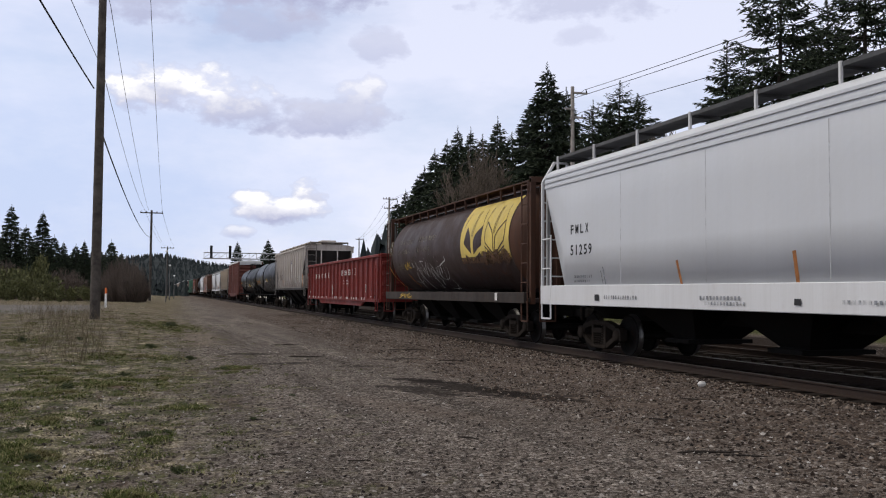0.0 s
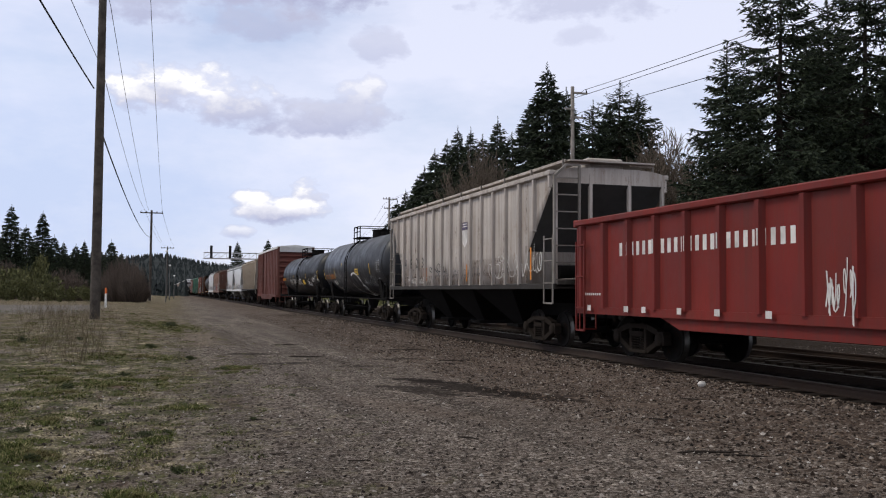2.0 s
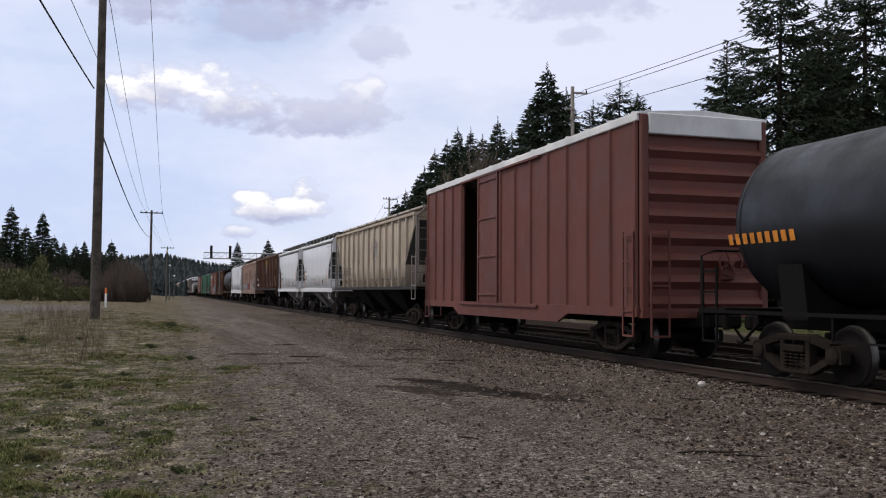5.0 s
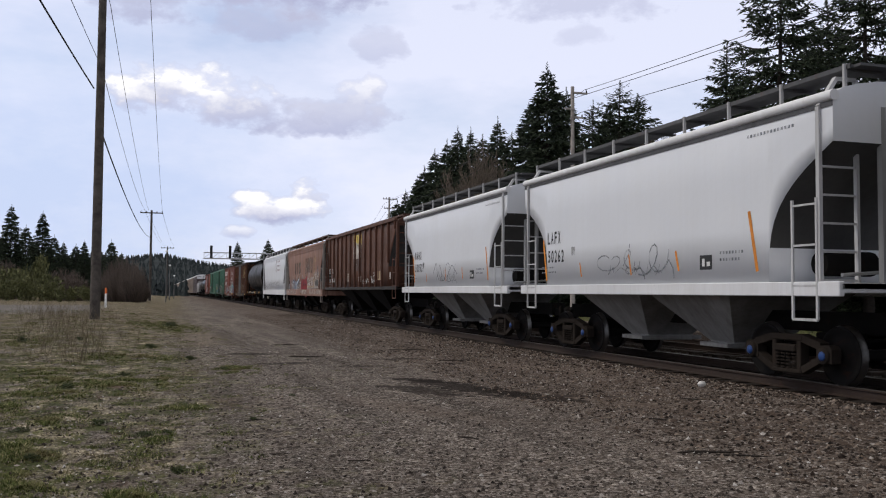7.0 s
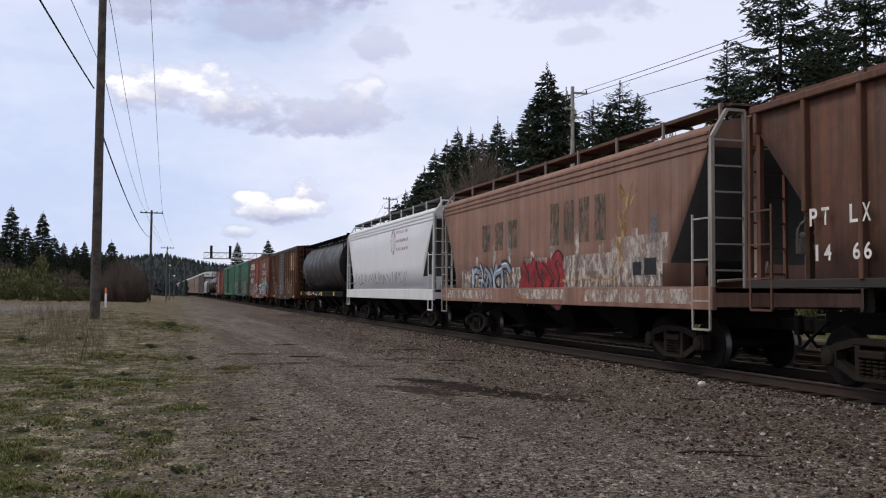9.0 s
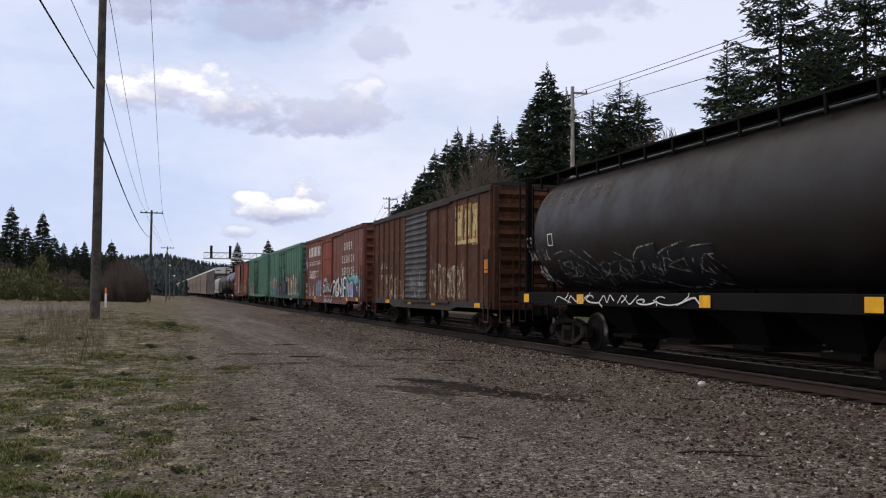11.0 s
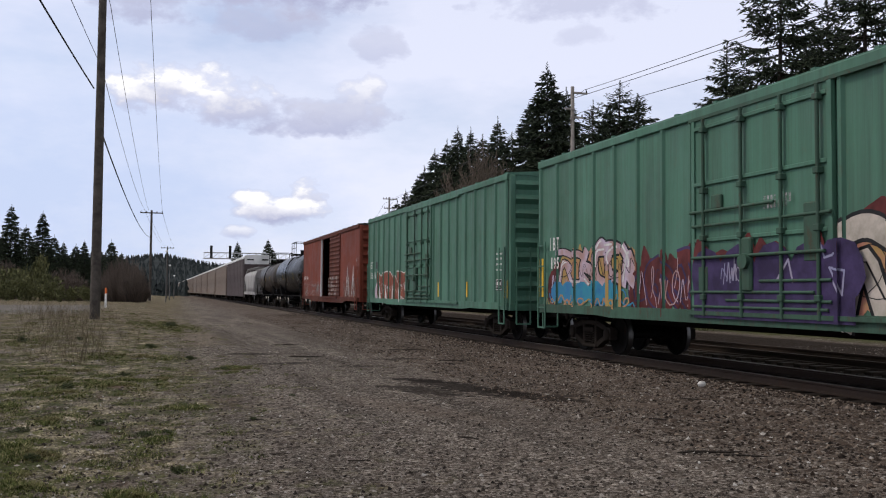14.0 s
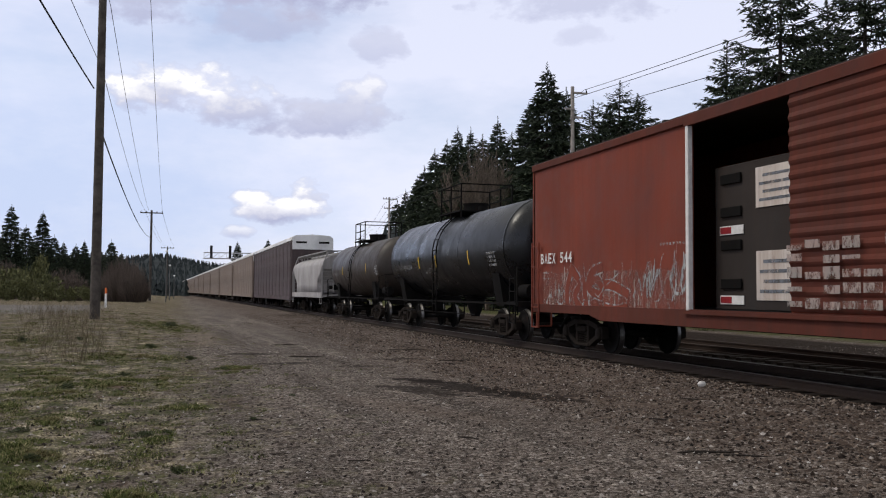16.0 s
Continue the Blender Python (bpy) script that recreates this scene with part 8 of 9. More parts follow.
s = Shape()
for x0, n, z0, high in ((-0.27, 4, 3.05, 0.17), (0.36, 6, 3.05, 0.17), (-0.05, 7, 2.86, 0.05), (-0.05, 6, 2.68, 0.05)):
    for k in range(n):
        a, b = x0 + 0.12 * k, x0 + 0.12 * k + 0.075
        s.add([(x, head_y(5, x, z), z) for x, z in ((a, z0), (b, z0), (b, z0 + high), (a, z0 + high))], [(0, 1, 2, 3)])
tagged(part("lettering", s, P_ORANGE, CARS[5], "orange stencilled lettering"), kind="stuff")
mark(5, [box2(-6.8, -7.85, z, z + 0.05) for z in (2.03, 2.11, 2.19, 2.27, 2.35, 2.43)], G_PALE, "data_panel", 1)
mark(5, [box2(-8.08, -8.17, 2.05, 2.75), box2(-3.3, -3.38, 2.3, 2.6), box2(2.4, 2.32, 2.3, 2.6)], G_YELLOW, "yellow_stripe", 1)
mark(5, [box2(-1.71, -2.52, 1.90, 2.20)], G_YELLOW, "placard", 1, "yellow warning placard")
mark(5, tag_lines(4.1, 1.5, 1.85, 2.5, 6, 35, 0.06) + tag_lines(0.5, -1.0, 1.78, 2.55, 4, 36, 0.06) + tag_lines(-3.7, -5.5, 1.68, 2.25, 5, 37, 0.055) + tag_lines(-5.8, -6.8, 2.0, 2.45, 4, 38, 0.05) + tag_lines(-7.9, -8.5, 2.0, 2.3, 3, 39, 0.04), STENCIL, "painted_tag", 2)
mark(5, characters(8.4, 6.6, 2.26, 2.44, 9), P_ORANGE, "lettering")
for i, s0 in ((19, 51), (20, 52)):
    mark(i, [box2(y, y - 0.1, 2.3, 2.75) for y in (2.4, 0.2, -3.4)], G_YELLOW, "yellow_stripe", 1)
    mark(i, characters(5.2, 3.4, 2.3, 2.45, 9) + [box2(-5.2, -5.9, z, z + 0.07) for z in (2.2, 2.32, 2.44, 2.56)] + tag_lines(1.8, 0.5, 2.0, 2.4, 4, s0, 0.03), G_PALE, "lettering", 1)

mark(4, [box2(4.05, 3.82, 2.26, 2.29), box2(4.05, 3.82, 2.49, 2.52), box2(4.05, 4.02, 2.26, 2.52), box2(3.85, 3.82, 2.26, 2.52)], STENCIL, "sign_frame", 2)
mark(4, tag_lines(5.0, 4.2, 1.75, 2.1, 4, 41, 0.045) + tag_lines(4.8, 4.1, 1.45, 1.75, 4, 42, 0.04), STENCIL, "painted_tag", 3)

# short white hoppers
for i in (8, 9):
    if i == 8:
        words(i, "LAFX", 4.36, 3.54, 2.62, 2.92, P_BLACK_LETTER)
        words(i, "50262", 4.33, 3.35, 2.16, 2.46, P_BLACK_LETTER)
    else:
        words(i, "NAHX", 4.06, 3.10, 2.62, 2.92, P_BLACK_LETTER)
        words(i, "500527", 4.00, 2.80, 2.16, 2.46, P_BLACK_LETTER)
    mark(i, [stroke((4.58, 2.72), (4.38, 1.74), 0.085) if i == 8 else stroke((4.26, 2.72), (4.06, 1.80), 0.085)], P_ORANGE, "orange_stripe", 2)
    mark(i, tag_lines(1.55, -1.25, 1.72, 2.55, 3, 60 + i, 0.04) + tag_lines(1.2, -1.0, 1.72, 2.1, 5, 66 + i, 0.025), G_GREY, "painted_tag", 1)
    mark(i, [stroke((-3.85, 2.76), (-4.05, 1.80), 0.075), stroke((-1.6, 2.2), (-1.7, 1.85), 0.06), stroke((0.2, 2.2), (0.1, 1.8), 0.05), stroke((2.5, 2.1), (2.42, 1.8), 0.05)], P_ORANGE, "orange_stripe")
    mark(i, [box2(-2.40, -2.78, 1.84, 2.10)], P_BLACK_LETTER, "sign")
    mark(i, [box2(-2.48, -2.56, 1.9, 2.04), box2(-2.62, -2.72, 1.9, 1.98)], G_WHITE, "lettering", 2)
    mark(i, characters(-3.0, -3.7, 2.10, 2.15, 8) + characters(-3.0, -3.6, 1.98, 2.03, 7) + characters(4.7, 3.9, 2.02, 2.06, 8) + characters(4.7, 3.8, 1.9, 1.94, 9) + characters(-3.8, -5.0, 4.0, 4.05, 14), G_GREY, "lettering")
    mark(i, [box2(2.95, 2.75, 2.3, 2.5)], G_PALE, "sign")

# rust-brown hopper
PANEL_BROWN = paint("plain_brown_panel", (0.072, 0.034, 0.027), 0.2, 0.05, 0.6, 0.3, (0.04, 0.022, 0.018))
mark(10, [box2(0.38, -1.40, 2.42, 4.28)], PANEL_BROWN, "repainted_panel", 1)
mark(10, [box2(0.16, -1.30, 3.72, 4.22)], EMBLEM_YELLOW, "yellow_patch", 2)
mark(10, [[(0.16, 3.02), (-1.22, 3.05), (-1.27, 3.80), (-0.55, 3.76), (0.16, 3.90)]], spray("flaking_white", (0.50, 0.45, 0.41), 0.15, None, 0.22), "white_patch", 3)
mark(10, [blob(-0.10, 2.80, 0.34, 0.34, random.Random(5), 14)], spray("white_smear", (0.40, 0.37, 0.35), 0.2, None, 0.65), "white_smear", 3)
mark(10, [stroke((-0.40, 4.15), (-0.55, 3.65), 0.06), stroke((-0.55, 3.65), (-0.75, 4.0), 0.06), stroke((-0.52, 4.05), (-0.50, 3.6), 0.05), stroke((-0.62, 3.7), (-0.66, 3.5), 0.05)], P_PTLX, "emblem_line", 4)
words(10, "PT", 6.80, 6.30, 2.42, 2.68, STENCIL)
words(10, "LX", 5.98, 5.50, 2.42, 2.68, STENCIL)
words(10, "14", 6.72, 6.27, 1.90, 2.14, STENCIL)
words(10, "66", 5.92, 5.50, 1.90, 2.14, STENCIL)
words(10, "6", 5.24, 5.02, 1.90, 2.14, STENCIL)
for y0, y1, z0, z1 in ((2.02, 1.45, 1.93, 2.33), (-0.70, -1.34, 1.90, 2.14), (-7.0, -7.25, 1.95, 2.25)):
    mark(10, [box2(y0, y1, z0, z1)], spray("dusty_sign", (0.34, 0.29, 0.26), 0.15, None, 0.15), "sign", 1)
    mark(10, [box2(y0 - 0.08, y1 + 0.08, z0 + (z1 - z0) * q, z0 + (z1 - z0) * (q + 0.06)) for q in (0.18, 0.36, 0.54, 0.72)], P_PTLX, "lettering", 3)
mark(10, [box2(-4.81, -5.37, 1.93, 2.34)], TAN_PATCH, "sign", 1)
mark(10, tag_lines(-1.55, -3.97, 1.74, 2.17, 11, 71, 0.02) + tag_lines(-3.98, -4.7, 2.08, 2.38, 4, 72, 0.02) + tag_lines(-4.05, -4.7, 1.75, 2.02, 3, 73, 0.02), STENCIL, "painted_tag", 2)
mark(10, [box2(y, y - 0.16, 2.0, 4.35) for y in (4.75, 3.2, -3.05, -4.9)], P_RIB_RUST, "rust_streak", 1)

# pink-brown hopper
mark(11, [box2(5.9, -6.3, 1.55, 2.1), box2(0.5, -6.3, 1.9, 2.3), box2(-4.2, -6.5, 2.0, 2.6)] + [box2(y, y - 0.25, 2.0, 2.5 + 0.25 * (k % 3)) for k, y in enumerate((4.6, 3.1, 1.9, 0.3, -1.0, -2.4, -3.6, -5.1))], WASH, "chalky_wash", 1)
mark(11, [box2(7.3, 3.0, 1.22, 1.48), box2(1.0, -2.0, 1.25, 1.5), box2(-3.0, -7.4, 1.22, 1.5)], WASH, "chalky_wash", 21)
mark(11, bar_letters(4.20, 1.00, 2.62, 3.42, 3, 5, 0.17), FADED_GREEN, "faded_lettering", 2)
mark(11, bar_letters(-0.85, -4.10, 2.58, 3.62, 4, 11, 0.20), FADED_GREEN, "faded_lettering", 2)
EAR = spray("faded_wheat_gold", (0.30, 0.17, 0.06), 0.25, (0.40, 0.27, 0.14), 0.3)
mark(11, [leaf(-4.55 - 0.05 * k, 1.95 + 0.27 * k, 0.48, 0.10, (0.42 if k % 2 else -0.5)) for k in range(6)] + [leaf(-4.9, 3.3, 0.45, 0.05, -0.6), leaf(-5.0, 3.2, 0.4, 0.05, -0.9), stroke((-4.45, 1.7), (-4.95, 3.55), 0.06), stroke((-4.45, 1.72), (0.3, 1.70), 0.05)], EAR, "wheat_emblem", 3)
colour_piece(11, 0.84, -1.74, 1.20, 2.27, 4, 81, G_RED, G_BLACK, G_RED, None, 0.18)
colour_piece(11, 4.92, 1.73, 1.25, 2.2, 5, 82, G_SILVER, G_BLACK, None, G_WHITE, 0.14, 1.9)
mark(11, [box2(-5.10, -6.12, 1.74, 2.15)], G_PALE, "sign", 3)
mark(11, [box2(-5.15, -5.50, 1.78, 2.05), box2(-5.62, -6.08, 1.78, 2.12)], G_BLACK, "lettering", 4)
mark(11, [box2(-5.87, -6.14, 2.42, 3.0)], G_GREY, "data_panel", 3)
mark(11, characters(5.6, 4.9, 2.1, 2.2, 5) + characters(0.8, -0.2, 2.3, 2.36, 8), G_GREY, "lettering", 2)
mark(11, [box2(-5.9, -7.0, 1.2, 1.42), box2(-2.8, -3.6, 1.2, 1.36), box2(1.1, 0.4, 1.2, 1.34)], spray("rusty_orange_patch", (0.36, 0.14, 0.035), 0.3, None, 0.5), "rust_patch", 21)

# white hopper with emblem
FADED_RED = spray("faded_red_emblem", (0.34, 0.16, 0.15), 0.2, None, 0.5)
mark(12, [blob(-1.75, 3.5, 0.45, 0.55, random.Random(7), 18)], FADED_RED, "round_emblem", 1)
mark(12, [blob(-1.75, 3.5, 0.30, 0.38, random.Random(7), 18)], P_WHITE, "emblem_centre", 2)
mark(12, [box2(-2.3, -4.1, z, z + 0.12) for z in (3.1, 3.45, 3.8)], FADED_RED, "lettering", 1)
mark(12, tag_lines(6.5, -3.8, 1.65, 2.5, 12, 91, 0.06), G_GREY, "painted_tag", 1)

# black cylindrical hopper
words(13, "CP", 7.14, 6.68, 2.58, 2.86, G_PALE)
words(13, "385", 7.08, 6.42, 2.24, 2.52, G_PALE)
words(13, "58", 6.24, 5.80, 2.24, 2.52, G_PALE)
mark(13, [box2(5.75, 5.45, 2.86, 2.89), box2(5.75, 5.45, 2.58, 2.61), box2(5.75, 5.72, 2.58, 2.89), box2(5.48, 5.45, 2.58, 2.89)], STENCIL, "sign_frame", 2)
mark(13, bar_letters(6.6, 2.6, 3.55, 3.95, 7, 6, 0.08), spray("ghost_lettering", (0.10, 0.06, 0.045), 0.2, None, 0.6), "faded_lettering")
mark(13, tag_lines(6.9, 6.3, 1.6, 2.15, 3, 95, 0.035), STENCIL, "painted_tag", 2)
colour_piece(13, 5.5, -1.2, 1.58, 2.38, 7, 96, G_BLACK, G_PALE, None, None, 0.20, 1.28)
mark(13, tag_lines(5.2, -1.0, 1.12, 1.42, 8, 97, 0.035), STENCIL, "painted_tag", 9)
mark(13, [box2(y, y - 0.35, 1.16, 1.38) for y in (7.2, 4.0, -1.0, -5.0)], P_YELLOW, "reflector", 8)

# brown boxcar with grey door
mark(14, [box2(-3.75, -4.5, 3.0, 4.25), box2(-4.62, -5.3, 2.95, 4.25), box2(-5.42, -6.15, 2.9, 4.2)], spray("faded_brown_panel", (0.30, 0.20, 0.085), 0.25, None, 0.25), "faded_patch", 1)
mark(14, [box2(-3.92, -4.38, 3.25, 4.05), box2(-4.76, -5.18, 3.22, 4.05), box2(-5.55, -6.02, 3.18, 4.02), box2(-3.85, -6.05, 2.98, 3.10)], spray("faded_cream_shape", (0.56, 0.45, 0.22), 0.15, (0.44, 0.33, 0.16), 0.2), "emblem_shape", 2)
mark(14, [box2(7.4, 2.3, 1.0, 2.55)], spray("brown_buffed_patch", (0.17, 0.105, 0.065), 0.3, (0.12, 0.065, 0.035), 0.6), "faded_patch", 1)
G_FADED, G_FADED_BACK = spray("faded_tan_spray", (0.30, 0.225, 0.145), 0.3, (0.38, 0.31, 0.23), 0.45), spray("rubbed_tan_spray", (0.24, 0.17, 0.10), 0.3, None, 0.6)
mark(14, [box2(7.6, 2.4, 1.05, 1.75)], G_FADED_BACK, "faded_patch", 2)
colour_piece(14, 5.9, 2.6, 1.0, 2.0, 4, 101, G_FADED, P_CSX, None, None, 0.16, 1.5)
mark(14, characters(6.9, 5.6, 2.42, 2.66, 3) + characters(6.9, 4.8, 1.95, 2.15, 5), G_PALE, "lettering", 3)
colour_piece(14, 2.45, 1.9, 2.5, 3.1, 1, 105, G_CREAM, G_MAROON, G_HALO, None, 0.12)
colour_piece(14, -0.85, -4.6, 1.15, 2.3, 5, 102, G_FADED, P_CSX, G_FADED_BACK, None, 0.22, 1.5)
mark(14, tag_lines(-0.9, -4.5, 1.2, 2.3, 4, 104, 0.03), P_CSX, "painted_outline", 6)
mark(14, [ribbon([(y + 0.34 * math.cos(a * 0.5236), z + 0.30 * math.sin(a * 0.5236)) for a in range(13)], 0.05) for y, z in ((1.2, 1.95), (1.15, 1.5), (0.55, 2.0), (0.1, 1.95), (0.6, 1.5), (0.1, 1.45))] + tag_lines(1.4, -0.2, 1.25, 2.3, 5, 106, 0.03), G_PALE, "painted_tag", 36)
mark(14, [box2(y, y - 0.5, 0.94, 1.08) for y in (5.5, 2.0, -1.2, -5.9)], P_YELLOW, "reflector", 26)
mark(14, [box2(-6.5, -6.9, 2.0, 2.4)], P_ORANGE, "sign", 1)

# brick-red boxcar
words(15, "SUPER", -3.64, -5.99, 3.60, 4.00, STENCIL, 0.5)
words(15, "CUSHION", -3.24, -6.53, 2.91, 3.33, STENCIL, 0.5)
words(15, "SERVICE", -3.24, -6.53, 2.27, 2.68, STENCIL, 0.5)
mark(15, bar_letters(8.1, 3.6, 3.62, 4.22, 8, 21, 0.15, 0.55), STENCIL, "lettering", 8)
words(15, "GIVES A GREEN LIGHT TO INNOVATIONS", 8.05, 3.6, 3.06, 3.32, STENCIL)
words(15, "565037", 7.75, 5.07, 2.22, 2.72, STENCIL)
mark(15, [box2(4.75, 4.4, 2.30, 2.33), box2(4.75, 4.4, 2.67, 2.70), box2(4.75, 4.72, 2.3, 2.7), box2(4.43, 4.4, 2.3, 2.7)], STENCIL, "sign_frame", 8)
mark(15, tag_lines(2.0, 0.78, 1.90, 2.28, 4, 116, 0.045), STENCIL, "painted_tag", 36)
mark(15, tag_lines(-7.6, -8.25, 3.25, 4.0, 2, 110, 0.05), G_PALE, "painted_tag", 8)
mark(15, [box2(8.2, 4.6, 1.0, 2.1)], spray("grey_buffed_paint", (0.17, 0.14, 0.12), 0.3, None, 0.6), "faded_patch", 2)
mark(15, [[(7.7, 1.0), (7.3, 1.0), (7.55, 2.05)], [(6.4, 1.0), (6.0, 1.0), (6.1, 1.9)]], G_CREAM, "painted_shape", 7)
colour_piece(15, 5.0, 1.6, 1.02, 2.12, 5, 112, G_SILVER, G_BLACK, G_SILVER, G_WHITE, 0.20, 1.55)
ICE = spray("ice_blue_spray", (0.42, 0.52, 0.56), 0.15, None, 0.1)
ice_rim, ice_body, ice_under = [], [], []
for k, word in enumerate((((0.0, 0.0), (0.0, 1.0), (0.75, 0.75), (0.75, 0.25), (0.0, 0.0)), ((0.0, 0.0), (0.4, 1.0), (0.8, 0.0)), ((0.0, 1.0), (0.15, 0.0), (0.4, 0.6), (0.65, 0.0), (0.85, 1.0)), ((0.0, 0.15), (0.55, 0.0), (0.9, 0.5), (1.25, 1.05)))):
    for grow, out in ((0.20, ice_rim), (0.12, ice_body)):
        out.append(ribbon([(2.02 - 0.72 * k - 0.62 * u, 1.32 + 0.52 * v + 0.03 * k) for u, v in word], grow))
    ice_under.append(ribbon([(1.7 - 0.6 * k - 0.5 * u, 0.80 + 0.34 * v) for u, v in word], 0.12))
mark(15, ice_rim + [blob(0.6, 1.98, 0.5, 0.10, random.Random(2))], G_BLACK, "painted_outline", 36)
mark(15, ice_body, ICE, "painted_letters", 37)
mark(15, ice_under, ICE, "painted_letters", 27)
mark(15, tag_lines(0.6, -0.9, 2.12, 2.32, 5, 117, 0.035), G_BLACK, "painted_tag", 36)
mark(15, tag_lines(1.6, -1.0, 1.0, 1.3, 6, 115, 0.06), G_SILVER, "painted_tag", 9)
colour_piece(15, -0.85, -4.35, 0.98, 2.15, 5, 113, G_WHITE, G_BLACK, G_BLACK, None, 0.15, 1.9)
colour_piece(15, -4.5, -8.45, 0.95, 2.08, 5, 114, G_LILAC, G_VIOLET, G_VIOLET, G_WHITE, 0.26, 1.5)
mark(15, [ribbon([(-4.5 - 0.26 * k, 2.02 + 0.10 * math.sin(k * 1.3) + 0.12 * math.sin(k * 0.45)) for k in range(15)], 0.20), ribbon([(-8.25, 2.0), (-8.42, 1.6), (-8.38, 1.0)], 0.22), ribbon([(-4.5, 1.9), (-4.62, 1.4), (-4.55, 1.05)], 0.14)], G_TEAL, "painted_outline", 7)
mark(15, [blob(y, z, 0.10, 0.08, random.Random(int(-y * 10))) for y, z in ((-5.0, 2.25), (-5.9, 2.35), (-7.0, 2.3), (-8.4, 2.3), (-4.7, 2.15), (-8.7, 2.1))], G_TEAL, "paint_drip", 8)
mark(15, [box2(y, y - 0.42, 0.94, 1.10) for y in (5.4, 1.9, -0.3, -4.7, -7.3)], P_YELLOW, "reflector", 26)
# darker brown over the rear end of the side
mark(15, [box2(9.5, 8.3, 1.05, 4.5)], spray("dark_brown_wash", (0.060, 0.024, 0.016), 0.3, None, 0.4), "dark_wash", 1)
words(15, "KUSH", 9.28, 8.62, 1.72, 1.98, STENCIL)
words(15, "AONE", 9.22, 8.62, 1.28, 1.52, STENCIL)
mark(15, tag_lines(9.2, 8.6, 2.7, 3.7, 3, 118, 0.03), STENCIL, "painted_tag", 8)

# green boxcars
def flames(y0, y1, z, n, seed, high=0.4):
    """Pointed tongues side by side."""
    rnd = random.Random(seed)
    out = []
    for k in range(n):
        y, wide, up = y0 + (y1 - y0) * (k + rnd.uniform(0.2, 0.8)) / n, abs(y1 - y0) / n * rnd.uniform(0.32, 0.6), high * rnd.uniform(0.3, 1.0)
        lean = rnd.uniform(-0.4, 0.4) * wide
        out.append([(y - wide, z - 0.35), (y + wide, z - 0.35), (y + wide * 0.75, z + up * 0.45), (y + lean + 0.03, z + up), (y + lean - 0.03, z + up), (y - wide * 0.8, z + up * 0.4)])
    return out
words(16, "IBT", 8.95, 8.30, 2.46, 2.78, STENCIL)
words(16, "195", 8.85, 8.33, 2.0, 2.28, STENCIL)
mark(16, [box2(9.50, 9.36, 1.3, 2.28)], G_YELLOW, "yellow_stripe", 8)
mark(16, [blob(8.75, 1.5, 0.4, 0.5, random.Random(2)), blob(8.5, 1.9, 0.35, 0.3, random.Random(4))], G_MAROON, "painted_cloud", 1)
mark(16, tag_lines(8.9, 8.3, 1.1, 1.4, 3, 130, 0.03) + tag_lines(8.9, 8.5, 1.5, 1.9, 2, 134, 0.03), G_BLUSH, "painted_tag", 3)
mark(16, flames(8.3, 4.9, 2.2, 8, 3, 0.35), G_HALO, "painted_cloud", 1)
colour_piece(16, 8.3, 4.7, 1.55, 2.45, 6, 121, G_BLUSH, G_BLACK, G_HALO, G_WHITE, 0.20, 1.45)
mark(16, [blob(y, 1.42, 0.40, 0.28, random.Random(k + 3)) for k, y in enumerate((8.5, 7.9, 7.2, 6.5, 5.8))], G_BLUE, "painted_shape", 6)
mark(16, tag_lines(8.8, 4.9, 1.05, 1.7, 7, 128, 0.06), G_BLUE, "painted_tag", 7)
mark(16, tag_lines(9.2, 4.9, 1.0, 1.4, 8, 129, 0.05) + [box2(6.0, 5.85, 1.1, 1.9), box2(5.4, 5.28, 1.1, 1.9)], G_HALO, "painted_tag", 8)
mark(16, flames(4.9, 2.5, 2.0, 5, 4), G_MAROON, "painted_cloud", 1)
colour_piece(16, 4.8, 2.4, 1.0, 2.1, 4, 122, G_MAROON, G_PURPLE, G_MAROON, None, 0.22)
mark(16, tag_lines(4.6, 2.6, 1.05, 2.1, 5, 123, 0.035), G_BLUSH, "painted_tag", 6)
mark(16, [box2(2.4, -1.6, 0.98, 1.85)] + [blob(y, 1.75, 0.5, 0.5, random.Random(int(y * 7) + 9)) for y in (2.0, 1.1, 0.2, -0.7, -1.3)], G_PURPLE, "painted_cloud", 36)
mark(16, flames(2.5, -1.6, 2.05, 7, 5, 0.4), G_MAROON, "painted_cloud", 35)
mark(16, tag_lines(1.55, 0.85, 1.45, 2.10, 5, 124, 0.028) + [stroke(p, q, 0.035) for p, q in (((-0.9, 2.2), (-1.0, 1.95)), ((-1.0, 1.95), (-1.25, 2.0)), ((-1.1, 1.8), (-1.4, 1.75)), ((-1.4, 1.75), (-1.35, 1.4)), ((-1.35, 1.4), (-1.1, 1.8)))] + [stroke((0.1, 1.6), (-0.2, 1.95), 0.04), stroke((-0.2, 1.95), (-0.3, 1.6), 0.04)], G_LILAC, "painted_tag", 38)
mark(16, flames(-1.5, -6.8, 2.5, 8, 6, 0.4), G_MAROON, "painted_cloud", 1)
colour_piece(16, -1.2, -6.7, 1.0, 2.5, 5, 126, G_CREAM, G_BLACK, G_HALO, G_WHITE, 0.30, 1.35)
mark(16, tag_lines(-1.6, -6.5, 1.0, 2.4, 9, 131, 0.035), G_BLACK, "painted_outline", 7)
mark(16, [blob(y, z, 0.16, 0.20, random.Random(int(-y * 9))) for y, z in ((-2.7, 1.8), (-3.6, 1.25), (-5.2, 1.5), (-6.1, 1.2))], G_PINK, "painted_shape", 6)
mark(16, [box2(-6.7, -8.2, 1.0, 1.8)] + [blob(y, 1.8, 0.4, 0.45, random.Random(int(-y * 4))) for y in (-6.9, -7.6)], G_PURPLE, "painted_cloud", 2)
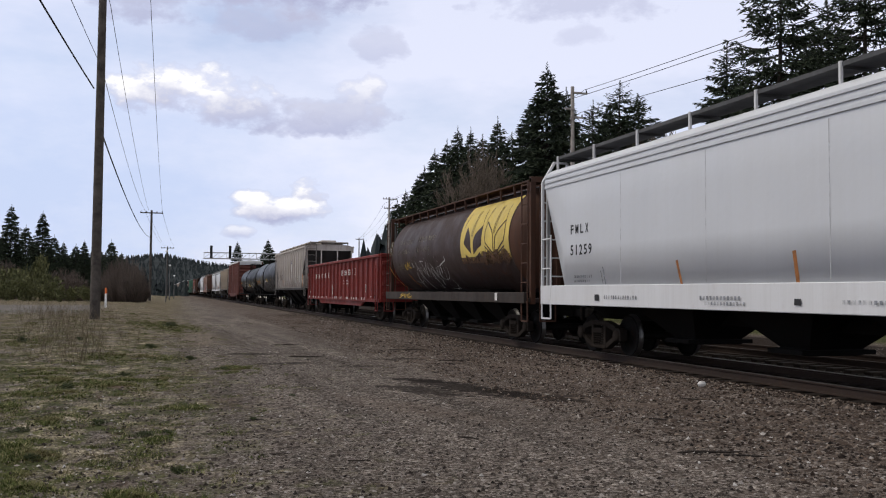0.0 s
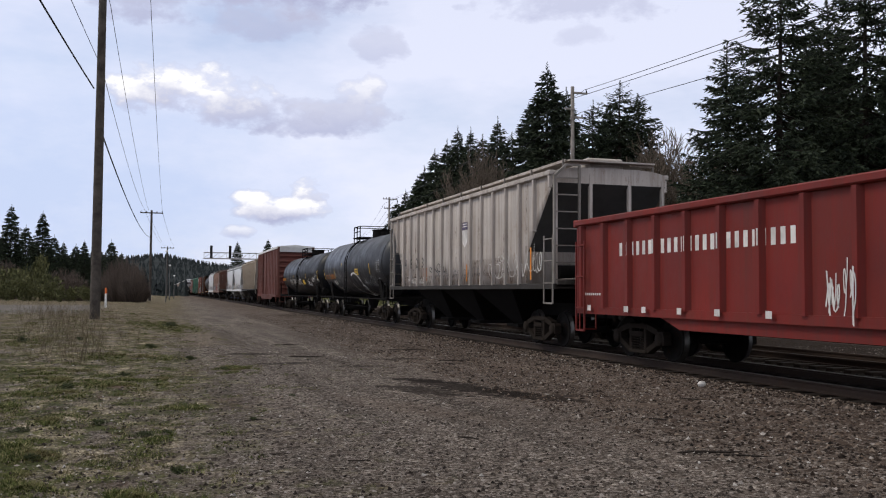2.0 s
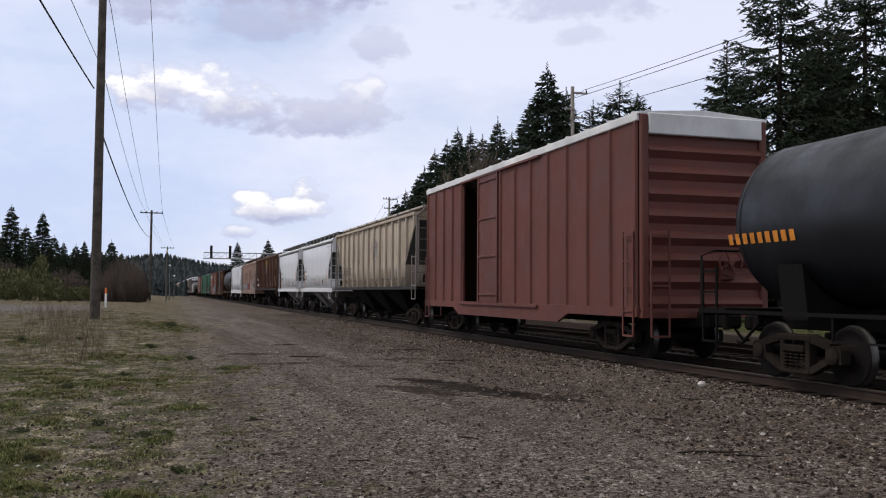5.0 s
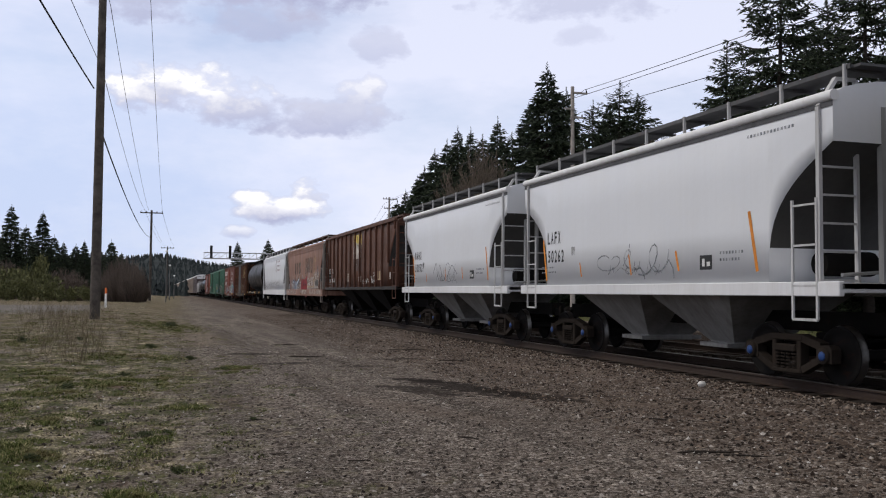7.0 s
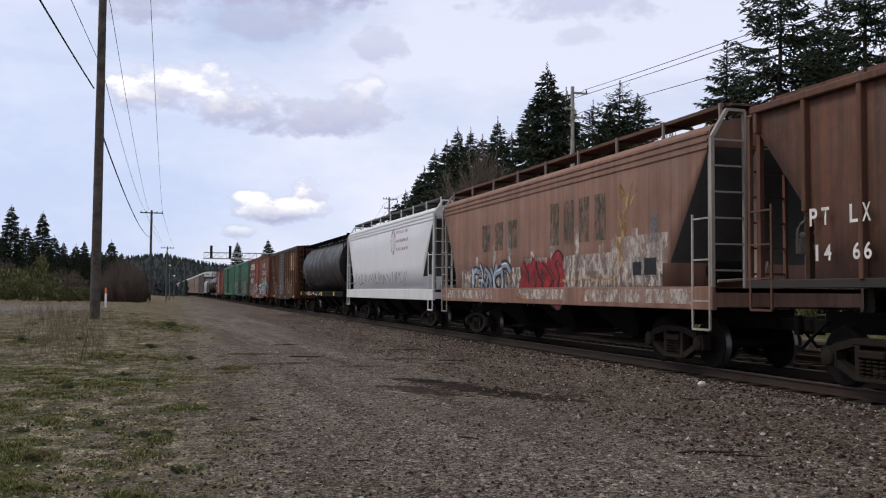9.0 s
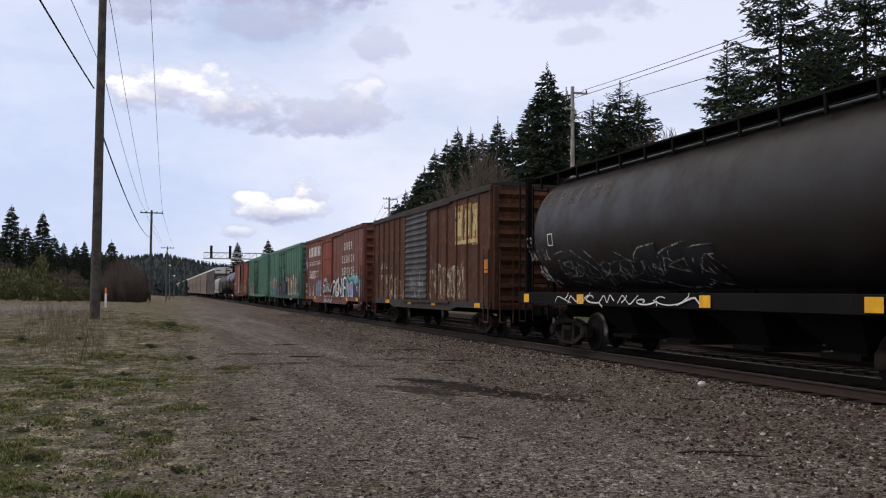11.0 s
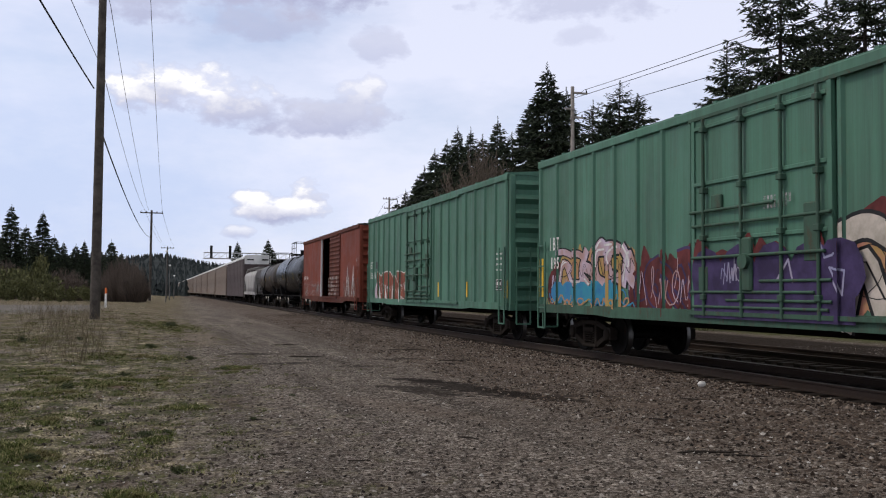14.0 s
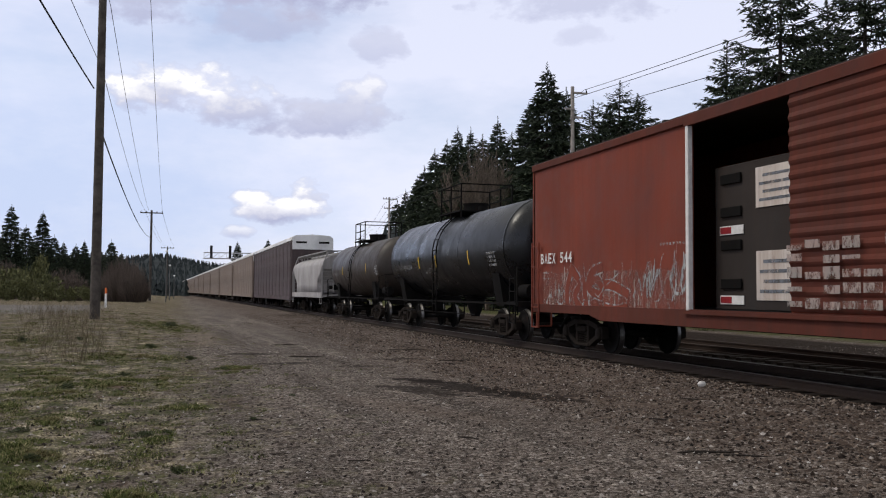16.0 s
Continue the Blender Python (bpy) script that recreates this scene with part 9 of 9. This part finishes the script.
mark(16, flames(-6.7, -8.6, 2.05, 3, 7, 0.5) + [box2(-8.0, -8.6, 1.1, 2.0)], G_MAROON, "painted_cloud", 3)
mark(16, tag_lines(-6.8, -7.3, 1.9, 2.4, 2, 132, 0.05) + tag_lines(-6.9, -8.1, 1.05, 1.5, 4, 133, 0.05), STENCIL, "painted_tag", 5)
mark(16, [box2(-8.95, -9.08, 1.25, 2.2)], G_YELLOW, "yellow_stripe", 8)
mark(16, characters(0.4, -0.3, 2.92, 2.99, 8) + characters(0.4, -0.2, 2.78, 2.85, 7) + characters(0.4, -0.3, 2.85, 2.91, 8), G_PALE, "lettering", 38)
mark(16, characters(-7.3, -7.95, 2.62, 2.67, 7) + characters(-7.3, -8.0, 2.50, 2.55, 8) + characters(-7.3, -7.9, 2.74, 2.79, 6), G_PALE, "lettering", 3)
mark(17, [blob(y, 1.4, 0.5, 0.42, random.Random(int(y * 3))) for y in (7.6, 6.6, 5.6, 4.6, 3.6, 3.0)], G_BLUSH, "painted_cloud", 1)
colour_piece(17, 7.5, 2.7, 1.05, 2.15, 4, 137, G_BRICK, STENCIL, None, None, 0.46, 1.22)
mark(17, [[(y + 0.25, 1.0), (y - 0.15, 1.0), (y + 0.1, 1.75)] for y in (7.0, 5.9, 4.7, 3.5)], STENCIL, "painted_shape", 6)
words(17, "IBT", 8.88, 8.24, 2.46, 2.78, STENCIL)
words(17, "195", 8.78, 8.26, 2.0, 2.28, STENCIL)
words(17, "10", 7.98, 7.64, 2.0, 2.28, STENCIL)
mark(17, [box2(7.95, 7.55, 2.45, 2.76)], P_DARK_DOOR, "sign", 2)
mark(17, tag_lines(8.6, 8.2, 1.25, 1.65, 3, 138, 0.04), G_BLACK, "painted_tag", 3)
mark(17, tag_lines(8.0, 7.75, 1.35, 1.7, 2, 139, 0.03), G_PALE, "painted_tag", 3)
mark(17, [box2(9.44, 9.30, 1.3, 2.28)], G_YELLOW, "yellow_stripe", 8)
mark(17, [box2(y, y - 0.13, 1.25, 1.75) for y in (-1.76, -4.87, 1.3, -8.4)], G_YELLOW, "yellow_stripe", 8)
mark(17, characters(-7.51, -8.03, 2.5, 2.56, 6) + characters(-7.51, -8.0, 2.36, 2.42, 6) + characters(-7.51, -8.0, 2.2, 2.26, 5) + characters(-7.51, -8.03, 2.04, 2.1, 6), P_WHITE_LETTER, "lettering", 2)
mark(17, [box2(-7.51, -8.02, 1.46, 1.80)], G_BLACK, "sign", 2)
mark(17, [box2(-7.54, -7.99, z, z + 0.02) for z in (1.48, 1.56, 1.77)] + [box2(y, y - 0.02, 1.48, 1.78) for y in (-7.54, -7.75, -7.97)] + [box2(-7.6, -7.7, 1.62, 1.72), box2(-7.82, -7.92, 1.62, 1.72)], STENCIL, "lettering", 4)

# orange-red boxcar with its open door
rnd_drip = random.Random(17)
words(18, "BAEX 544", 8.92, 7.05, 2.14, 2.40, STENCIL, 0.8)
mark(18, characters(8.9, 8.3, 1.9, 1.94, 6) + characters(8.9, 8.2, 1.75, 1.79, 7) + characters(3.2, 2.3, 2.35, 2.40, 8), G_PALE, "lettering")
colour_piece(18, 7.3, 4.5, 1.05, 2.15, 3, 145, P_BAEX, G_PALE, None, None, 0.26, 1.32)
mark(18, tag_lines(4.2, 2.2, 1.1, 2.2, 4, 142, 0.06) + tag_lines(8.6, 7.2, 1.0, 1.7, 3, 143, 0.05), G_PALE, "painted_tag", 2)
mark(18, [box2(-4.6, -7.9, 1.1, 2.0), box2(8.9, 2.2, 1.02, 1.9)], spray("faded_scrawl_haze", (0.26, 0.17, 0.15), 0.3, None, 0.6), "painted_cloud", 1)
mark(18, tag_lines(3.9, 2.2, 1.1, 2.3, 4, 156, 0.035), G_PALE, "painted_tag", 4)
for y, wide in ((-5.77, 0.5), (-7.22, 0.40)):
    mark(18, [[(y - wide, 1.15), (y + wide, 1.15), (y + wide * 0.55, 2.15), (y, 2.70), (y - wide * 0.55, 2.15)]], spray("chalk_white_spray", (0.48, 0.43, 0.40), 0.15, None, 0.62), "painted_arrow", 2)
    mark(18, [stroke((y - wide, 1.15), (y, 2.70), 0.045), stroke((y, 2.70), (y + wide, 1.15), 0.045)], STENCIL, "painted_outline", 4)
    mark(18, [stroke((y + e * wide * q, z), (y, z + 0.42), 0.035) for e in (-1, 1) for q, z in ((0.75, 1.3), (0.6, 1.6), (0.45, 1.9))], STENCIL, "painted_chevron", 5)
    mark(18, tag_lines(y + 0.35, y - 0.35, 1.2, 2.3, 3, int(-y * 10), 0.03), P_BAEX, "painted_tag", 5)
mark(18, tag_lines(-4.7, -8.0, 1.1, 1.9, 10, 152, 0.03) + tag_lines(-5.4, -6.2, 1.2, 2.5, 4, 153, 0.03) + tag_lines(-6.9, -7.5, 1.2, 2.4, 4, 154, 0.03), G_PALE, "painted_tag", 4)
mark(18, [box2(y, y - rnd_drip.uniform(0.02, 0.05), 1.0, rnd_drip.uniform(1.3, 2.1)) for y in [8.8 - 0.17 * k for k in range(40)] + [-4.7 - 0.15 * k for k in range(24)]], spray("rusty_drip_paint", (0.36, 0.28, 0.24), 0.3, None, 0.5), "paint_drip", 3)
mark(18, tag_lines(-7.93, -8.25, 1.3, 2.6, 1, 150, 0.05) + tag_lines(-7.9, -8.3, 2.7, 3.2, 2, 151, 0.03), G_PALE, "painted_tag", 3)
chalk = random.Random(33)
mark(18, [box2(-0.72 - 0.40 * k - 0.02 * chalk.random(), -0.72 - 0.40 * (k + 1) + 0.05, z + chalk.uniform(-0.03, 0.03), z + chalk.uniform(0.08, 0.17)) for k in range(7) for z in (1.2, 1.43, 1.66, 1.89, 2.08) if chalk.random() < 0.85], spray("chalky_door_paint", (0.40, 0.36, 0.33), 0.3, (0.26, 0.20, 0.18), 0.35), "chalk_paint", 2, proud=0.115)
baex = CARS[18]
NOTICE = paint("yellowed_notice", (0.68, 0.62, 0.57), 0.35, 0.2, 0.8, 0.7, (0.26, 0.16, 0.10))
s = Shape()
s.box(-1.60, -1.50, 1.62, 1.72, 1.1, 4.55, 0.01)
part("door_post", s, P_WHITE_LETTER, baex, "white-painted door post")
s = Shape()
s.box(-1.05, -0.95, -1.06, 1.58, 1.12, 3.75, 0.02)
panel = part("bulkhead", s, WOOD_INSIDE, baex, "dark load divider inside the open door")
for z in (1.5, 2.2, 2.8, 3.4):
    s = Shape()
    s.box(-1.10, -1.06, 0.75, 1.35, z, z + 0.18, 0.01)
    part("slot", s, STEEL_DARK, panel)
for z in (1.22, 2.48):
    s = Shape()
    s.box(-1.075, -1.055, 0.70, 1.40, z, z + 0.16, 0.004)
    tab = part("warning_label", s, P_WHITE_LETTER, panel, "red and white warning label")
    s = Shape()
    s.box(-1.080, -1.0755, 1.05, 1.38, z + 0.02, z + 0.14)
    part("red_field", s, G_RED, tab)
for z, high in ((1.3, 0.85), (2.9, 0.7)):
    s = Shape()
    s.box(-1.07, -1.055, -0.68, 0.35, z, z + high, 0.003)
    sign = part("notice", s, NOTICE, panel, "dirty white paper notice")
    s = Shape()
    for k in range(4):
        s.box(-1.076, -1.072, -0.55, 0.25 - 0.1 * (k % 2), z + high * (0.15 + 0.2 * k), z + high * (0.22 + 0.2 * k))
    part("lettering", s, G_GREY, sign)

def end_mark(i, polys, mat, name="painted_tag"):
    """Flat pieces (across, up) on the end of car i that leads."""
    s = Shape()
    y = -L(i) / 2 - 0.142
    for poly in polys:
        for p in poly if isinstance(poly[0][0], (tuple, list)) else [poly]:
            s.add([(a, y, b) for a, b in p], [tuple(range(len(p)))])
    tagged(part(name, s, mat, CARS[i]), kind="stuff")


end_mark(18, tag_lines(-1.15, 0.1, 3.15, 3.75, 4, 161, 0.04) + tag_lines(-0.4, 0.9, 2.65, 3.0, 5, 162, 0.035) + tag_lines(-0.3, 0.8, 2.1, 2.4, 5, 163, 0.035) + tag_lines(-1.1, 0.6, 1.5, 1.75, 6, 164, 0.03), G_PALE)
end_mark(15, tag_lines(-0.5, 1.0, 2.88, 3.12, 7, 165, 0.035), STENCIL)
end_mark(16, [box2(0.1 + 0.14 * k, 0.2 + 0.14 * k, z, z + 0.06) for k in range(8) for z in (3.9, 3.78, 3.1, 2.98)], G_PALE, "lettering")

# white top on the end of the tall brown-red boxcar
tall = CARS[6]
h6 = L(6) / 2
s = Shape()
s.box(-1.36, 1.36, -h6 - 0.155, -h6 - 0.02, 4.70, 5.14, 0.02)
part("end_cap", s, P_ROOF_WHITE, tall, "white-painted end top")


# ---- ties ----
tie_shape = Shape()
tie_shape.box(-1.3, 1.3, -0.115, 0.115, -0.17, 0.0, 0.012)
TIE = tie_shape.build("tie")
for track_x, name in ((TRACK_X, "near"), (TRACK2_X, "second")):
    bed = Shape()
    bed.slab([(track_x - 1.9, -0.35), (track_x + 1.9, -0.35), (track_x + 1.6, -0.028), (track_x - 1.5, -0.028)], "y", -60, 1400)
    # bed colour holds oil and the shade below the cars
    bed_ob = solid("track_bed", bed, plain("shaded_oily_ballast", (0.018, 0.013, 0.010), 0.95, 0, 0.6, 25, 0.8), "oily ballast bed under the ties, coloured dark for the train's shade", "track", group="track beds", kind="structure")
    rnd = random.Random(8)
    y = 2.0
    for k in range(150):
        part("tie", TIE, TIE_WOOD, bed_ob, "", pose(track_x + rnd.uniform(-0.05, 0.05), y, RAIL_TOP - 0.165 + rnd.uniform(-0.01, 0.0), 0, 0, rnd.uniform(-1, 1)))
        y += 0.53
    rest = Shape()
    while y < 420:
        rest.box(track_x - 1.3, track_x + 1.3, y - 0.115, y + 0.115, RAIL_TOP - 0.33, RAIL_TOP - 0.165)
        y += 0.53
    tagged(part("far_ties", rest, TIE_WOOD, bed_ob), kind="stuff")


# ---- movement ----
def motions():
    steps = [0.0, 1 / 30] + [0.5 * k for k in range(1, 32)] + [16.0 - 1 / 30, 16.0]
    for car, y in TRAIN:
        walk(car, [(t, pose(TRACK_X, y - SPEED * t, RAIL_TOP)) for t in steps])
    turn = math.degrees(SPEED / WHEEL_R)
    for w, y in TURNING:
        walk(w, [(k / FPS, pose(0, y, WHEEL_R, turn * k / FPS)) for k in range(16 * FPS + 1)])


motions()
